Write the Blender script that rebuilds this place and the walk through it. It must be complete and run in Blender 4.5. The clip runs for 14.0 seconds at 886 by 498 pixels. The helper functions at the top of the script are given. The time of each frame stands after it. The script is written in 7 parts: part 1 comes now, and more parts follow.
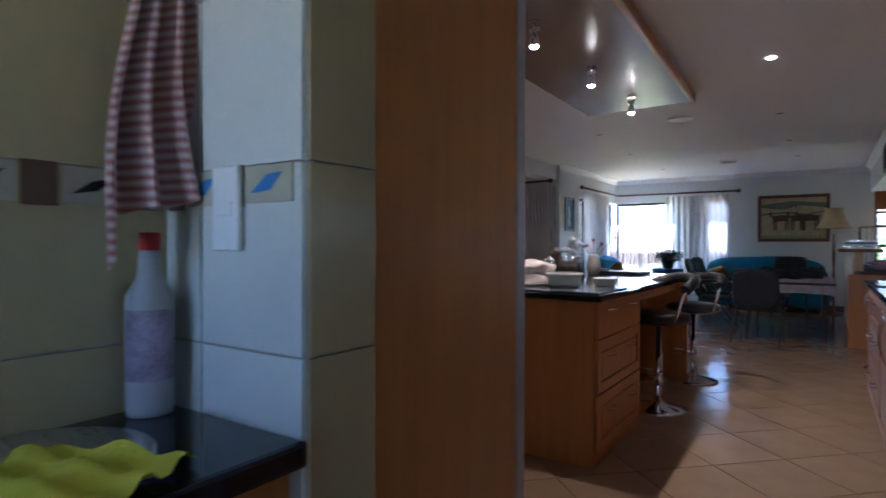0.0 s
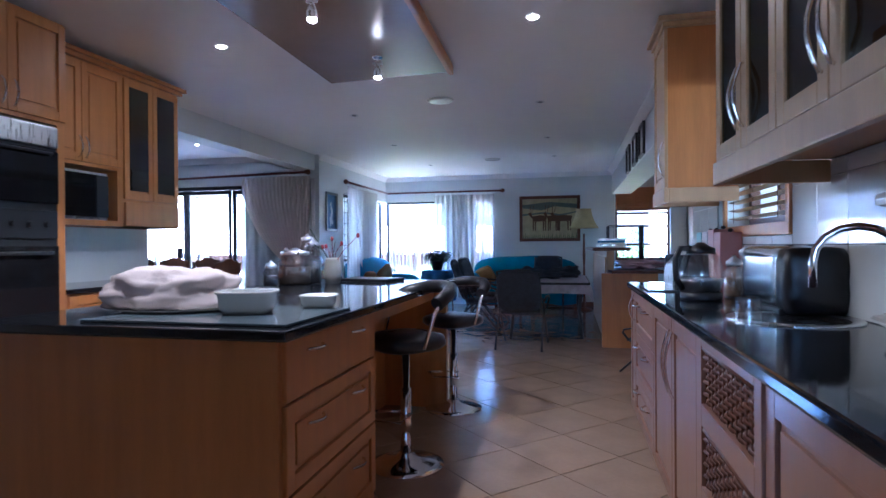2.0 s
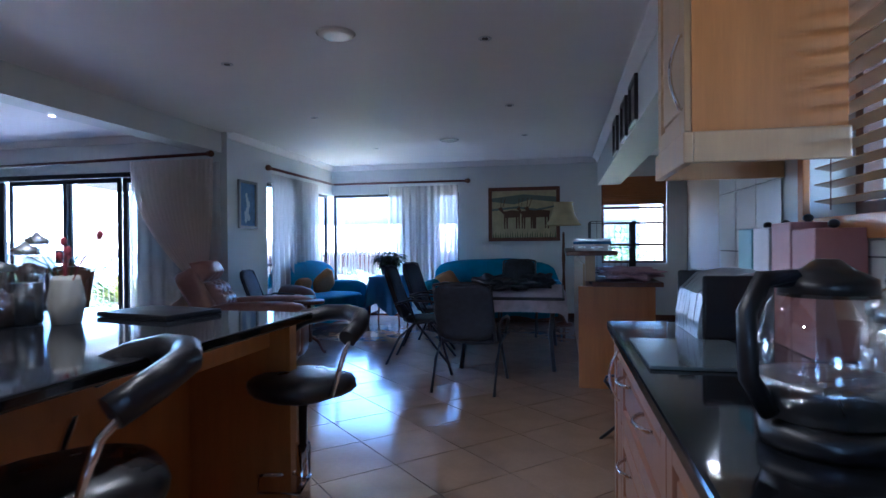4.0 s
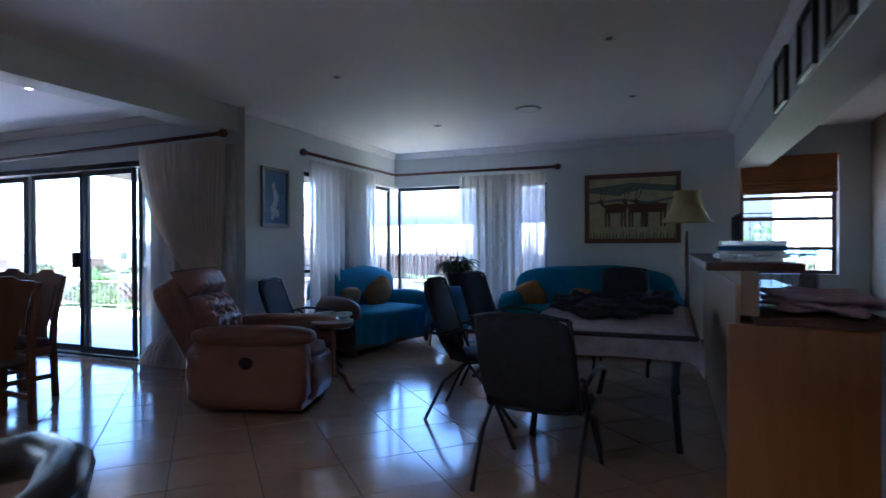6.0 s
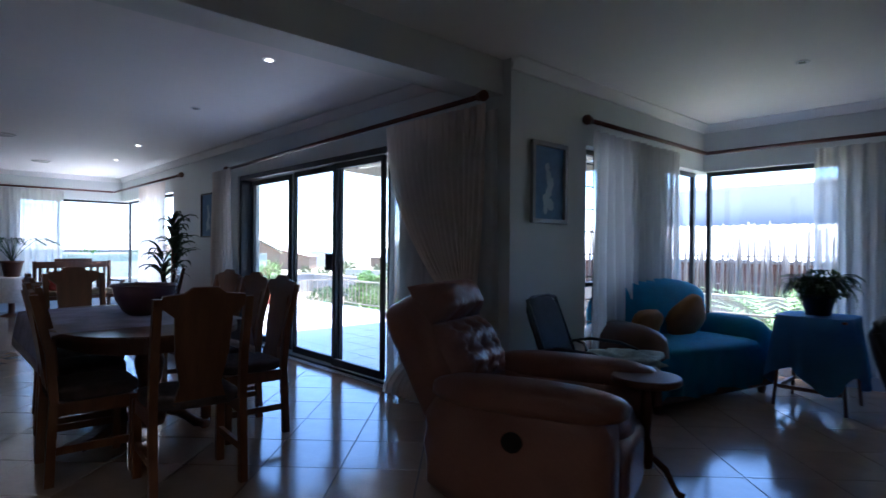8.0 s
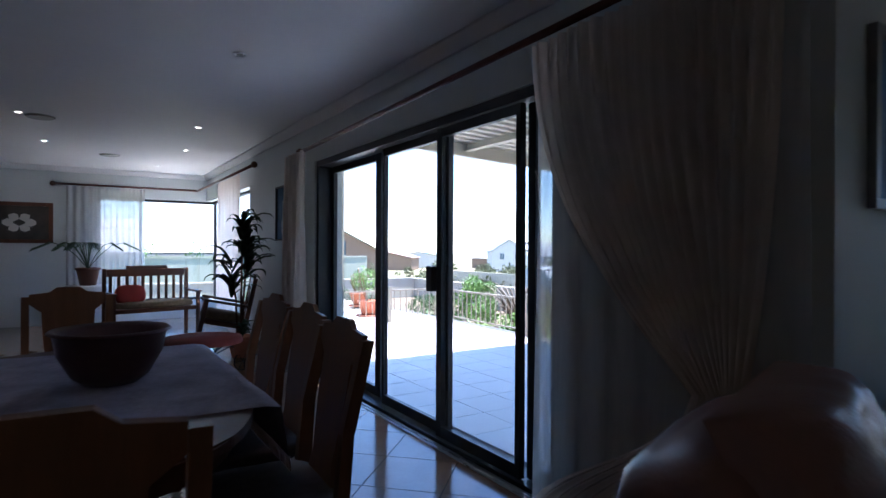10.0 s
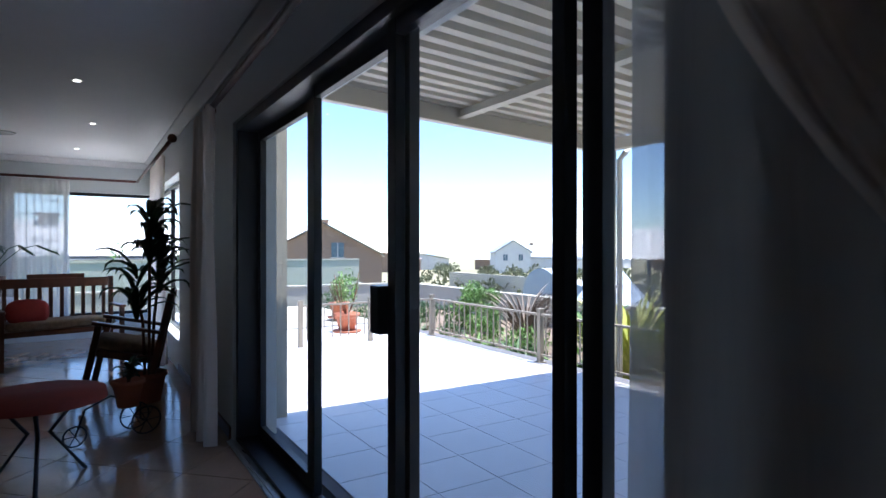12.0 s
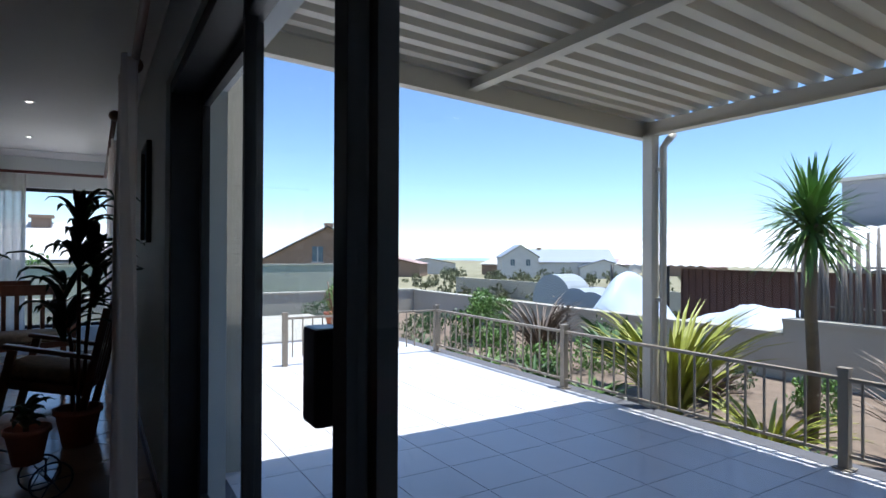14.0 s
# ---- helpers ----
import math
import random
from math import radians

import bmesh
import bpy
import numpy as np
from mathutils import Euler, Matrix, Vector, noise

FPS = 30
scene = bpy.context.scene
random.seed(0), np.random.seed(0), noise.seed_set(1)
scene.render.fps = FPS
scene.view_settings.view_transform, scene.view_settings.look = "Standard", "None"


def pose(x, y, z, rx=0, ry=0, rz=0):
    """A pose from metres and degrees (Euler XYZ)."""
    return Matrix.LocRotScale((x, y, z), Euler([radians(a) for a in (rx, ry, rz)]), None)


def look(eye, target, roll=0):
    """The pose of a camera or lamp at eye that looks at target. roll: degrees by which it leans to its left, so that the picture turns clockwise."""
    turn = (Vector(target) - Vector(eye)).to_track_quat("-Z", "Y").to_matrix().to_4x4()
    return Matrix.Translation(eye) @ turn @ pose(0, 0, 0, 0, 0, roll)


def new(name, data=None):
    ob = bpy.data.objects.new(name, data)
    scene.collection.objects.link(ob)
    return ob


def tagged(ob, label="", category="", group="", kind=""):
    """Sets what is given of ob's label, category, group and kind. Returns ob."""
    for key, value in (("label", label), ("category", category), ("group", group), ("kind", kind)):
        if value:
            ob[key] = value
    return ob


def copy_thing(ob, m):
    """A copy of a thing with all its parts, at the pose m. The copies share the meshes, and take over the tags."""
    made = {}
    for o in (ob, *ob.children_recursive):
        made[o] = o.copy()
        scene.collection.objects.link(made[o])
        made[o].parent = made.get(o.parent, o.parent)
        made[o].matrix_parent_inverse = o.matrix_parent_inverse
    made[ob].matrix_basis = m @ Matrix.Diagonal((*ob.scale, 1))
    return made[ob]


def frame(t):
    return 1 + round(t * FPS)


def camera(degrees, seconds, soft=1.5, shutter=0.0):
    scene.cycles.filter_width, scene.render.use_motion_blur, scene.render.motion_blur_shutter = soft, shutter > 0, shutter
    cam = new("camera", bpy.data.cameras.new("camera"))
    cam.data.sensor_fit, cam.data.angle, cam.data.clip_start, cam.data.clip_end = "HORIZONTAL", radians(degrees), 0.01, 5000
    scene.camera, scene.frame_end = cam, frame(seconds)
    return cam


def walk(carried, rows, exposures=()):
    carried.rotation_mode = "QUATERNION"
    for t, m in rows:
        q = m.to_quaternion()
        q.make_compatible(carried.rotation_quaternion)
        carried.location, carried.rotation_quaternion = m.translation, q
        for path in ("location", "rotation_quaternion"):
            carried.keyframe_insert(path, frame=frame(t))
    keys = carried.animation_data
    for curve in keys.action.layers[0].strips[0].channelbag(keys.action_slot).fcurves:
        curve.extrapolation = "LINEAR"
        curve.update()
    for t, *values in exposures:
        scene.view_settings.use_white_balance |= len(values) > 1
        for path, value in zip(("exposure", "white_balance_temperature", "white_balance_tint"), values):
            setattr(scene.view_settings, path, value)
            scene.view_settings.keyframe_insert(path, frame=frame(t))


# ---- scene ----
cam = camera(76.0, 14.0, shutter=0.3)
PATH = [
    (0, (2.104, -1.268, 1.201), (0.988, 0.391, 1.186), 0.1),
    (0.5, (2.033, -1.01, 1.19), (1.184, 0.801, 1.178), -0.1),
    (1, (1.99, -0.7, 1.195), (1.368, 1.201, 1.183), -0.2),
    (1.5, (1.97, -0.335, 1.199), (1.484, 1.605, 1.187), -0.4),
    (2, (1.973, 0.081, 1.189), (1.539, 2.033, 1.179), -0.4),
    (2.5, (2.021, 0.555, 1.195), (1.628, 2.516, 1.183), -0.5),
    (3, (2.078, 1.034, 1.209), (1.695, 2.997, 1.196), -0.3),
    (3.2, (2.097, 1.23, 1.223), (1.715, 3.193, 1.209), -0.3),
    (5.3, (2.297, 3.138, 1.221), (1.745, 5.061, 1.21), -0.4),
    (5.5, (2.258, 3.331, 1.227), (1.668, 5.242, 1.217), -0.3),
    (6, (2.088, 3.805, 1.248), (1.338, 5.659, 1.236), -0.2),
    (6.5, (1.828, 4.213, 1.254), (0.882, 5.975, 1.241), -0.1),
    (7, (1.553, 4.577, 1.272), (0.434, 6.234, 1.259), 0.1),
    (7.5, (1.214, 4.874, 1.269), (-0.118, 6.365, 1.26), 0.2),
    (8, (0.849, 5.142, 1.261), (-0.619, 6.5, 1.256), 0.5),
    (8.5, (0.456, 5.343, 1.27), (-1.12, 6.574, 1.262), 0.6),
    (8.7, (0.292, 5.441, 1.276), (-1.311, 6.637, 1.271), 0.6),
    (11, (-1.835, 6.876, 1.327), (-3.53, 7.938, 1.318), 0.1),
    (11.5, (-2.147, 7.146, 1.32), (-3.839, 8.213, 1.317), 0.0),
    (12, (-2.44, 7.379, 1.318), (-4.13, 8.448, 1.317), -0.0),
    (12.5, (-2.725, 7.587, 1.318), (-4.417, 8.653, 1.318), -0.1),
    (13, (-2.977, 7.736, 1.322), (-4.676, 8.791, 1.322), -0.1),
    (13.5, (-3.176, 7.842, 1.32), (-4.875, 8.897, 1.327), -0.1),
    (14, (-3.308, 7.932, 1.319), (-5.01, 8.981, 1.334), 0.2),
]
EXPOSURES = [(0, 4.3, 5850, 16), (0.5, 4.8, 5650, 18), (1, 5.15, 5400, 19), (1.5, 4.98, 5000, 18), (3, 4.38, 4750, 15), (5.5, 3.75, 5050, 14), (6.5, 3.27, 5250, 13), (8.5, 2.58, 5450, 12), (11, 1.85, 5750, 12), (12, 1.55, 5800, 11), (13, 1.15, 5900, 8), (14, 0.68, 5900, 8)]
walk(cam, [(t, look(eye, target, roll)) for t, eye, target, roll in PATH], EXPOSURES)

# ---- sky and sun ----
SUN_ELEV, SUN_AZ = 79.0, 34.0
world = bpy.data.worlds.new("sky")
scene.world = world
world.use_nodes = True
_n, _l = world.node_tree.nodes, world.node_tree.links
_sky = _n.new("ShaderNodeTexSky")
_sky.sky_type, _sky.sun_disc = "NISHITA", False
_sky.sun_elevation, _sky.sun_rotation = radians(SUN_ELEV), radians(SUN_AZ)
_sky.altitude, _sky.air_density, _sky.dust_density = 20, 0.8, 0.0
_sky.ozone_density = 4.0
_l.new(_sky.outputs[0], _n["Background"].inputs[0])
_n["Background"].inputs[1].default_value = 0.15
sun = new("sun", bpy.data.lights.new("sun", "SUN"))
sun.data.energy, sun.data.angle, sun.data.color = 5.0, radians(0.5), (1.0, 0.96, 0.9)
sun.matrix_world = look((0, 0, 30), (0 - 30 * math.sin(radians(SUN_AZ)) / math.tan(radians(SUN_ELEV)), -30 * math.cos(radians(SUN_AZ)) / math.tan(radians(SUN_ELEV)), 0))

# ---- materials ----
def mat(name, color, rough=0.6, metal=0.0, vary=0.12, scale=6.0, bump=0.0, bscale=60.0, spec=0.5, grain=None, per=0.0, coat=0.0):
    """A surface with broad and fine variation of its colour, and fine relief. grain: stretches the pattern along an axis."""
    m = bpy.data.materials.new(name)
    m.use_nodes = True
    n, l = m.node_tree.nodes, m.node_tree.links
    b = n["Principled BSDF"]
    b.inputs["Roughness"].default_value, b.inputs["Metallic"].default_value = rough, metal
    b.inputs["Specular IOR Level"].default_value = spec
    b.inputs["Coat Weight"].default_value = coat
    tc = n.new("ShaderNodeTexCoord")
    mp = n.new("ShaderNodeMapping")
    l.new(tc.outputs["Object"], mp.inputs[0])
    if grain:
        mp.inputs["Scale"].default_value = grain
    a, c = n.new("ShaderNodeTexNoise"), n.new("ShaderNodeTexNoise")
    a.inputs["Scale"].default_value, c.inputs["Scale"].default_value = scale, scale * 9
    a.inputs["Detail"].default_value = c.inputs["Detail"].default_value = 3
    l.new(mp.outputs[0], a.inputs[0]), l.new(mp.outputs[0], c.inputs[0])
    mix = n.new("ShaderNodeMath")
    mix.operation = "MULTIPLY_ADD"
    l.new(c.outputs[0], mix.inputs[0])
    mix.inputs[1].default_value = 0.4
    l.new(a.outputs[0], mix.inputs[2])
    val = n.new("ShaderNodeMapRange")
    val.inputs[1].default_value, val.inputs[2].default_value = 0.4, 1.0
    val.inputs[3].default_value, val.inputs[4].default_value = 1 - vary, 1 + vary
    l.new(mix.outputs[0], val.inputs[0])
    last = val.outputs[0]
    if per:
        oi = n.new("ShaderNodeObjectInfo")
        pr = n.new("ShaderNodeMapRange")
        pr.inputs[3].default_value, pr.inputs[4].default_value = 1 - per, 1 + per
        l.new(oi.outputs["Random"], pr.inputs[0])
        mm = n.new("ShaderNodeMath")
        mm.operation = "MULTIPLY"
        l.new(last, mm.inputs[0]), l.new(pr.outputs[0], mm.inputs[1])
        last = mm.outputs[0]
    hs = n.new("ShaderNodeHueSaturation")
    hs.inputs["Color"].default_value = (*color, 1)
    l.new(last, hs.inputs["Value"])
    l.new(hs.outputs[0], b.inputs["Base Color"])
    rr = n.new("ShaderNodeMapRange")
    rr.inputs[3].default_value, rr.inputs[4].default_value = max(rough - 0.06, 0.0), min(rough + 0.08, 1)
    l.new(a.outputs[0], rr.inputs[0])
    l.new(rr.outputs[0], b.inputs["Roughness"])
    if bump:
        t = n.new("ShaderNodeTexNoise")
        t.inputs["Scale"].default_value, t.inputs["Detail"].default_value = bscale, 4
        l.new(mp.outputs[0], t.inputs[0])
        bp = n.new("ShaderNodeBump")
        bp.inputs["Strength"].default_value, bp.inputs["Distance"].default_value = bump, 0.01
        l.new(t.outputs[0], bp.inputs["Height"])
        l.new(bp.outputs[0], b.inputs["Normal"])
    return m


def glass(name, color=(1, 1, 1), rough=0.0, ior=1.45):
    m = bpy.data.materials.new(name)
    m.use_nodes = True
    b = m.node_tree.nodes["Principled BSDF"]
    b.inputs["Base Color"].default_value = (*color, 1)
    b.inputs["Transmission Weight"].default_value, b.inputs["Roughness"].default_value, b.inputs["IOR"].default_value = 1, rough, ior
    return m


def pane_mat(name, tint=(1, 1, 1), gloss=0.06):
    """A thin clear sheet: lets light straight through and mirrors a little."""
    m = bpy.data.materials.new(name)
    m.use_nodes = True
    n, l = m.node_tree.nodes, m.node_tree.links
    out = n["Material Output"]
    tr, gl, mx = n.new("ShaderNodeBsdfTransparent"), n.new("ShaderNodeBsdfGlossy"), n.new("ShaderNodeMixShader")
    tr.inputs[0].default_value = (*tint, 1)
    gl.inputs["Roughness"].default_value = 0.02
    mx.inputs[0].default_value = gloss
    l.new(tr.outputs[0], mx.inputs[1]), l.new(gl.outputs[0], mx.inputs[2]), l.new(mx.outputs[0], out.inputs[0])
    return m


def sheer_mat(name, color, clear=0.35):
    """Thin woven cloth, which lets part of the light through."""
    m = bpy.data.materials.new(name)
    m.use_nodes = True
    n, l = m.node_tree.nodes, m.node_tree.links
    out = n["Material Output"]
    tr, tl, df = n.new("ShaderNodeBsdfTransparent"), n.new("ShaderNodeBsdfTranslucent"), n.new("ShaderNodeBsdfDiffuse")
    m1, m2 = n.new("ShaderNodeMixShader"), n.new("ShaderNodeMixShader")
    wv = n.new("ShaderNodeTexNoise")
    wv.inputs["Scale"].default_value = 9
    mr = n.new("ShaderNodeMapRange")
    mr.inputs[3].default_value, mr.inputs[4].default_value = clear * 0.6, clear * 1.4
    l.new(wv.outputs[0], mr.inputs[0])
    tl.inputs[0].default_value = df.inputs[0].default_value = (*color, 1)
    m1.inputs[0].default_value = 0.62
    l.new(tl.outputs[0], m1.inputs[2]), l.new(df.outputs[0], m1.inputs[1])
    l.new(mr.outputs[0], m2.inputs[0])
    l.new(m1.outputs[0], m2.inputs[1]), l.new(tr.outputs[0], m2.inputs[2]), l.new(m2.outputs[0], out.inputs[0])
    return m


def glow(name, color, power):
    m = bpy.data.materials.new(name)
    m.use_nodes = True
    b = m.node_tree.nodes["Principled BSDF"]
    b.inputs["Emission Color"].default_value, b.inputs["Emission Strength"].default_value = (*color, 1), power
    return m


WALL = mat("wall_paint", (0.66, 0.69, 0.68), 0.55, vary=0.03, scale=1.5, bump=0.08, bscale=90)
CEIL = mat("ceiling_paint", (0.82, 0.80, 0.80), 0.6, vary=0.03, scale=1.0, bump=0.05, bscale=60)
WHITE = mat("white_paint", (0.8, 0.8, 0.79), 0.35, vary=0.03)
TILE = mat("floor_tile_glaze", (0.37, 0.25, 0.17), 0.12, vary=0.12, scale=5, bump=0.02, bscale=14, per=0.06, spec=0.8)
GROUT = mat("floor_grout", (0.10, 0.085, 0.075), 0.9, bump=0.2)
PTILE = mat("patio_tile_glaze", (0.62, 0.6, 0.6), 0.35, vary=0.06, scale=4, per=0.03, bump=0.05, bscale=40)
PGROUT = mat("patio_grout", (0.12, 0.12, 0.13), 0.9)
WTILE = mat("wall_tile_glaze", (0.66, 0.67, 0.66), 0.08, vary=0.04, scale=3, per=0.03)
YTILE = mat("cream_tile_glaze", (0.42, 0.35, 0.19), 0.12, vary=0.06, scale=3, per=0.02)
WOOD = mat("beech_veneer", (0.50, 0.20, 0.055), 0.36, vary=0.14, scale=2.2, grain=(9, 9, 0.7), bump=0.03, bscale=20, coat=0.15)
# CABW: dimness and purplish sky reflection of the base fronts, put into the beech.
CABW = mat("dim_sky_tinted_beech", (0.27, 0.135, 0.08), 0.3, vary=0.12, scale=2.0, grain=(9, 9, 0.8), bump=0.03, bscale=20, coat=0.3)
CARVED = mat("carved_yellowwood", (0.19, 0.075, 0.03), 0.36, vary=0.25, scale=3, grain=(6, 6, 0.8), bump=0.05, bscale=25)
HIDE = mat("brown_leather", (0.09, 0.038, 0.022), 0.42, vary=0.2, scale=5, bump=0.15, bscale=90)
WOODL = mat("light_beech", (0.50, 0.32, 0.17), 0.35, vary=0.12, scale=2.0, grain=(9, 9, 0.8), bump=0.03, bscale=20, coat=0.15)
DWOOD = mat("dark_wood", (0.12, 0.042, 0.018), 0.38, vary=0.25, scale=3, grain=(6, 6, 0.8), bump=0.05, bscale=25)
MAHOG = mat("stained_rod_wood", (0.10, 0.024, 0.016), 0.35, vary=0.2, scale=3)
HOOD = mat("hood_board", (0.32, 0.24, 0.19), 0.22, vary=0.06, scale=2)
GRAN = mat("black_granite", (0.010, 0.011, 0.014), 0.06, vary=0.5, scale=60, spec=0.6)
BLACK = mat("black_plastic", (0.012, 0.012, 0.014), 0.35, vary=0.1)
OVEN = mat("oven_glass", (0.01, 0.01, 0.012), 0.06, vary=0.1)
FRAME = mat("dark_aluminium", (0.014, 0.014, 0.018), 0.38, 0.0, vary=0.15, scale=12)
CHROME = mat("chrome", (0.8, 0.8, 0.82), 0.08, 1.0, vary=0.02)
STEEL = mat("brushed_steel", (0.6, 0.62, 0.65), 0.28, 1.0, vary=0.08, grain=(1, 20, 1))
LEATHER = mat("black_leather", (0.012, 0.012, 0.014), 0.28, vary=0.2, bump=0.12, bscale=160)
TAN = mat("tan_leather", (0.27, 0.13, 0.095), 0.38, vary=0.15, scale=5, bump=0.18, bscale=90)
BLUE = mat("turquoise_throw", (0.0, 0.16, 0.27), 0.85, vary=0.2, scale=9, bump=0.5, bscale=70)
BLUEC = mat("blue_cloth", (0.05, 0.19, 0.42), 0.85, vary=0.12, bump=0.2)
YELLOW = mat("gold_cushion", (0.28, 0.14, 0.045), 0.8, vary=0.2, bump=0.3, bscale=120)
CHAIRF = mat("charcoal_fabric", (0.03, 0.034, 0.046), 0.85, vary=0.3, scale=22, bump=0.3, bscale=200)
CHAIRM = mat("painted_chair_metal", (0.016, 0.018, 0.022), 0.4, vary=0.1)
CLOTH = mat("table_cloth", (0.48, 0.44, 0.50), 0.9, vary=0.25, scale=14, bump=0.2)
LINEN = mat("white_linen", (0.72, 0.62, 0.62), 0.9, vary=0.06, bump=0.25, bscale=220)
CERAM = mat("white_ceramic", (0.75, 0.74, 0.72), 0.15, vary=0.03)
TERRA = mat("terracotta", (0.42, 0.14, 0.075), 0.75, vary=0.15, bump=0.1)
LEAF = mat("leaf", (0.045, 0.10, 0.025), 0.5, vary=0.4, scale=7, per=0.2)
LEAFD = mat("dark_leaf", (0.025, 0.055, 0.018), 0.5, vary=0.3, scale=7)
LEAFY = mat("yellow_leaf", (0.32, 0.34, 0.05), 0.5, vary=0.3, scale=7)
LEAFL = mat("light_leaf", (0.13, 0.24, 0.05), 0.5, vary=0.35, scale=7)
LEAFR = mat("bronze_leaf", (0.15, 0.11, 0.08), 0.55, vary=0.3, scale=7)
CREAMP = mat("cream_metal", (0.58, 0.54, 0.46), 0.4, vary=0.04, scale=3)
EXTW = mat("boundary_plaster", (0.42, 0.40, 0.34), 0.8, vary=0.08, scale=2, bump=0.2, bscale=50)
SOIL = mat("garden_soil", (0.20, 0.15, 0.11), 0.95, vary=0.3, scale=5, bump=0.8, bscale=20)
VELD = mat("dry_scrub_ground", (0.26, 0.24, 0.15), 0.95, vary=0.35, scale=0.12, bump=0.5, bscale=3)
SEA = mat("sea", (0.25, 0.42, 0.55), 0.5, vary=0.1, scale=0.01)
SHEER = sheer_mat("sheer_cotton", (0.80, 0.71, 0.64), 0.10)
NET = sheer_mat("net_voile", (0.62, 0.61, 0.60), 0.2)
PANE = pane_mat("window_pane")
CABG = pane_mat("cabinet_pane", (0.35, 0.38, 0.42), 0.12)
TUMB = pane_mat("thin_glass", (0.93, 0.95, 0.96), 0.2)
LAMPG = glow("halogen_glow", (1.0, 0.93, 0.82), 14)
LAMPD = glow("downlight_glow", (1.0, 0.93, 0.82), 3)


# ---- mesh helpers ----
def box(bm, x0, y0, z0, x1, y1, z1, bevel=0.0):
    vs = [bm.verts.new((x, y, z)) for z in (z0, z1) for x, y in ((x0, y0), (x1, y0), (x1, y1), (x0, y1))]
    fs = [bm.faces.new([vs[i] for i in f]) for f in ((3, 2, 1, 0), (4, 5, 6, 7), (0, 1, 5, 4), (1, 2, 6, 5), (2, 3, 7, 6), (3, 0, 4, 7))]
    if bevel:
        es = list({e for f in fs for e in f.edges})
        bmesh.ops.bevel(bm, geom=es, offset=bevel, segments=2, affect="EDGES", profile=0.6)
    return vs


def rod(bm, a, b, r, r2=None, seg=10):
    a, b = Vector(a), Vector(b)
    r2 = r if r2 is None else r2
    q = (b - a).to_track_quat("Z", "Y")
    rings = []
    for p, rr in ((a, r), (b, r2)):
        rings.append([bm.verts.new(p + q @ Vector((rr * math.cos(2 * math.pi * i / seg), rr * math.sin(2 * math.pi * i / seg), 0))) for i in range(seg)])
    for i in range(seg):
        j = (i + 1) % seg
        bm.faces.new((rings[0][i], rings[0][j], rings[1][j], rings[1][i])).smooth = True
    bm.faces.new(rings[0][::-1]), bm.faces.new(rings[1])


def tube(bm, pts, r, seg=8):
    """A pipe through points."""
    pts = [Vector(p) for p in pts]
    rings = []
    for i, p in enumerate(pts):
        d = (pts[min(i + 1, len(pts) - 1)] - pts[max(i - 1, 0)]).normalized()
        q = d.to_track_quat("Z", "Y")
        rings.append([bm.verts.new(p + q @ Vector((r * math.cos(2 * math.pi * k / seg), r * math.sin(2 * math.pi * k / seg), 0))) for k in range(seg)])
    for u, v in zip(rings, rings[1:]):
        best = min(range(seg), key=lambda s: (u[0].co - v[s].co).length)
        for k in range(seg):
            bm.faces.new((u[k], u[(k + 1) % seg], v[(k + 1 + best) % seg], v[(k + best) % seg])).smooth = True
    bm.faces.new(rings[0][::-1]), bm.faces.new(rings[-1])


def lathe(bm, prof, x=0, y=0, z=0, seg=24, cap=True):
    """prof: (radius, height) from the bottom up."""
    rings = [[bm.verts.new((x + r * math.cos(2 * math.pi * i / seg), y + r * math.sin(2 * math.pi * i / seg), z + h)) for i in range(seg)] for r, h in prof]
    for u, v in zip(rings, rings[1:]):
        for i in range(seg):
            bm.faces.new((u[i], u[(i + 1) % seg], v[(i + 1) % seg], v[i])).smooth = True
    if cap:
        bm.faces.new(rings[0][::-1]), bm.faces.new(rings[-1])


def prism(bm, pts, z0, z1, bevel=0.0):
    lo, hi = [bm.verts.new((x, y, z0)) for x, y in pts], [bm.verts.new((x, y, z1)) for x, y in pts]
    n = len(pts)
    fs = [bm.faces.new(lo[::-1]), bm.faces.new(hi)] + [bm.faces.new((lo[i], lo[(i + 1) % n], hi[(i + 1) % n], hi[i])) for i in range(n)]
    if bevel:
        bmesh.ops.bevel(bm, geom=list({e for f in fs for e in f.edges}), offset=bevel, segments=2, affect="EDGES")


def blob(bm, c, s, sub=3, power=2.6, rough=0.0, seed=0, flat=None):
    """A cushion-like superellipsoid of half sizes s."""
    r = bmesh.ops.create_icosphere(bm, subdivisions=sub, radius=1)
    for v in r["verts"]:
        d = v.co.normalized()
        k = (abs(d.x) ** power + abs(d.y) ** power + abs(d.z) ** power) ** (-1 / power)
        p = d * k
        if rough:
            p *= 1 + rough * noise.noise(d * 2.3 + Vector((seed, 0, 0)))
        v.co = Vector((c[0] + p.x * s[0], c[1] + p.y * s[1], c[2] + p.z * s[2]))
        for f in v.link_faces:
            f.smooth = True
    return r["verts"]


def part(name, bm, material, parent=None, label="", at=None):
    me = bpy.data.meshes.new(name)
    bmesh.ops.recalc_face_normals(bm, faces=bm.faces)
    bm.to_mesh(me)
    bm.free()
    me.materials.append(material)
    ob = new(name, me)
    if parent:
        ob.parent = parent
    if at:
        ob.matrix_basis = at
    return tagged(ob, label)


def thing(name, m, label, category, group=""):
    ob = new(name)
    ob.matrix_basis = m
    return tagged(ob, label, category, group)


def B(*boxes, bevel=0.0):
    bm = bmesh.new()
    for b in boxes:
        box(bm, *b, bevel=bevel)
    return bm


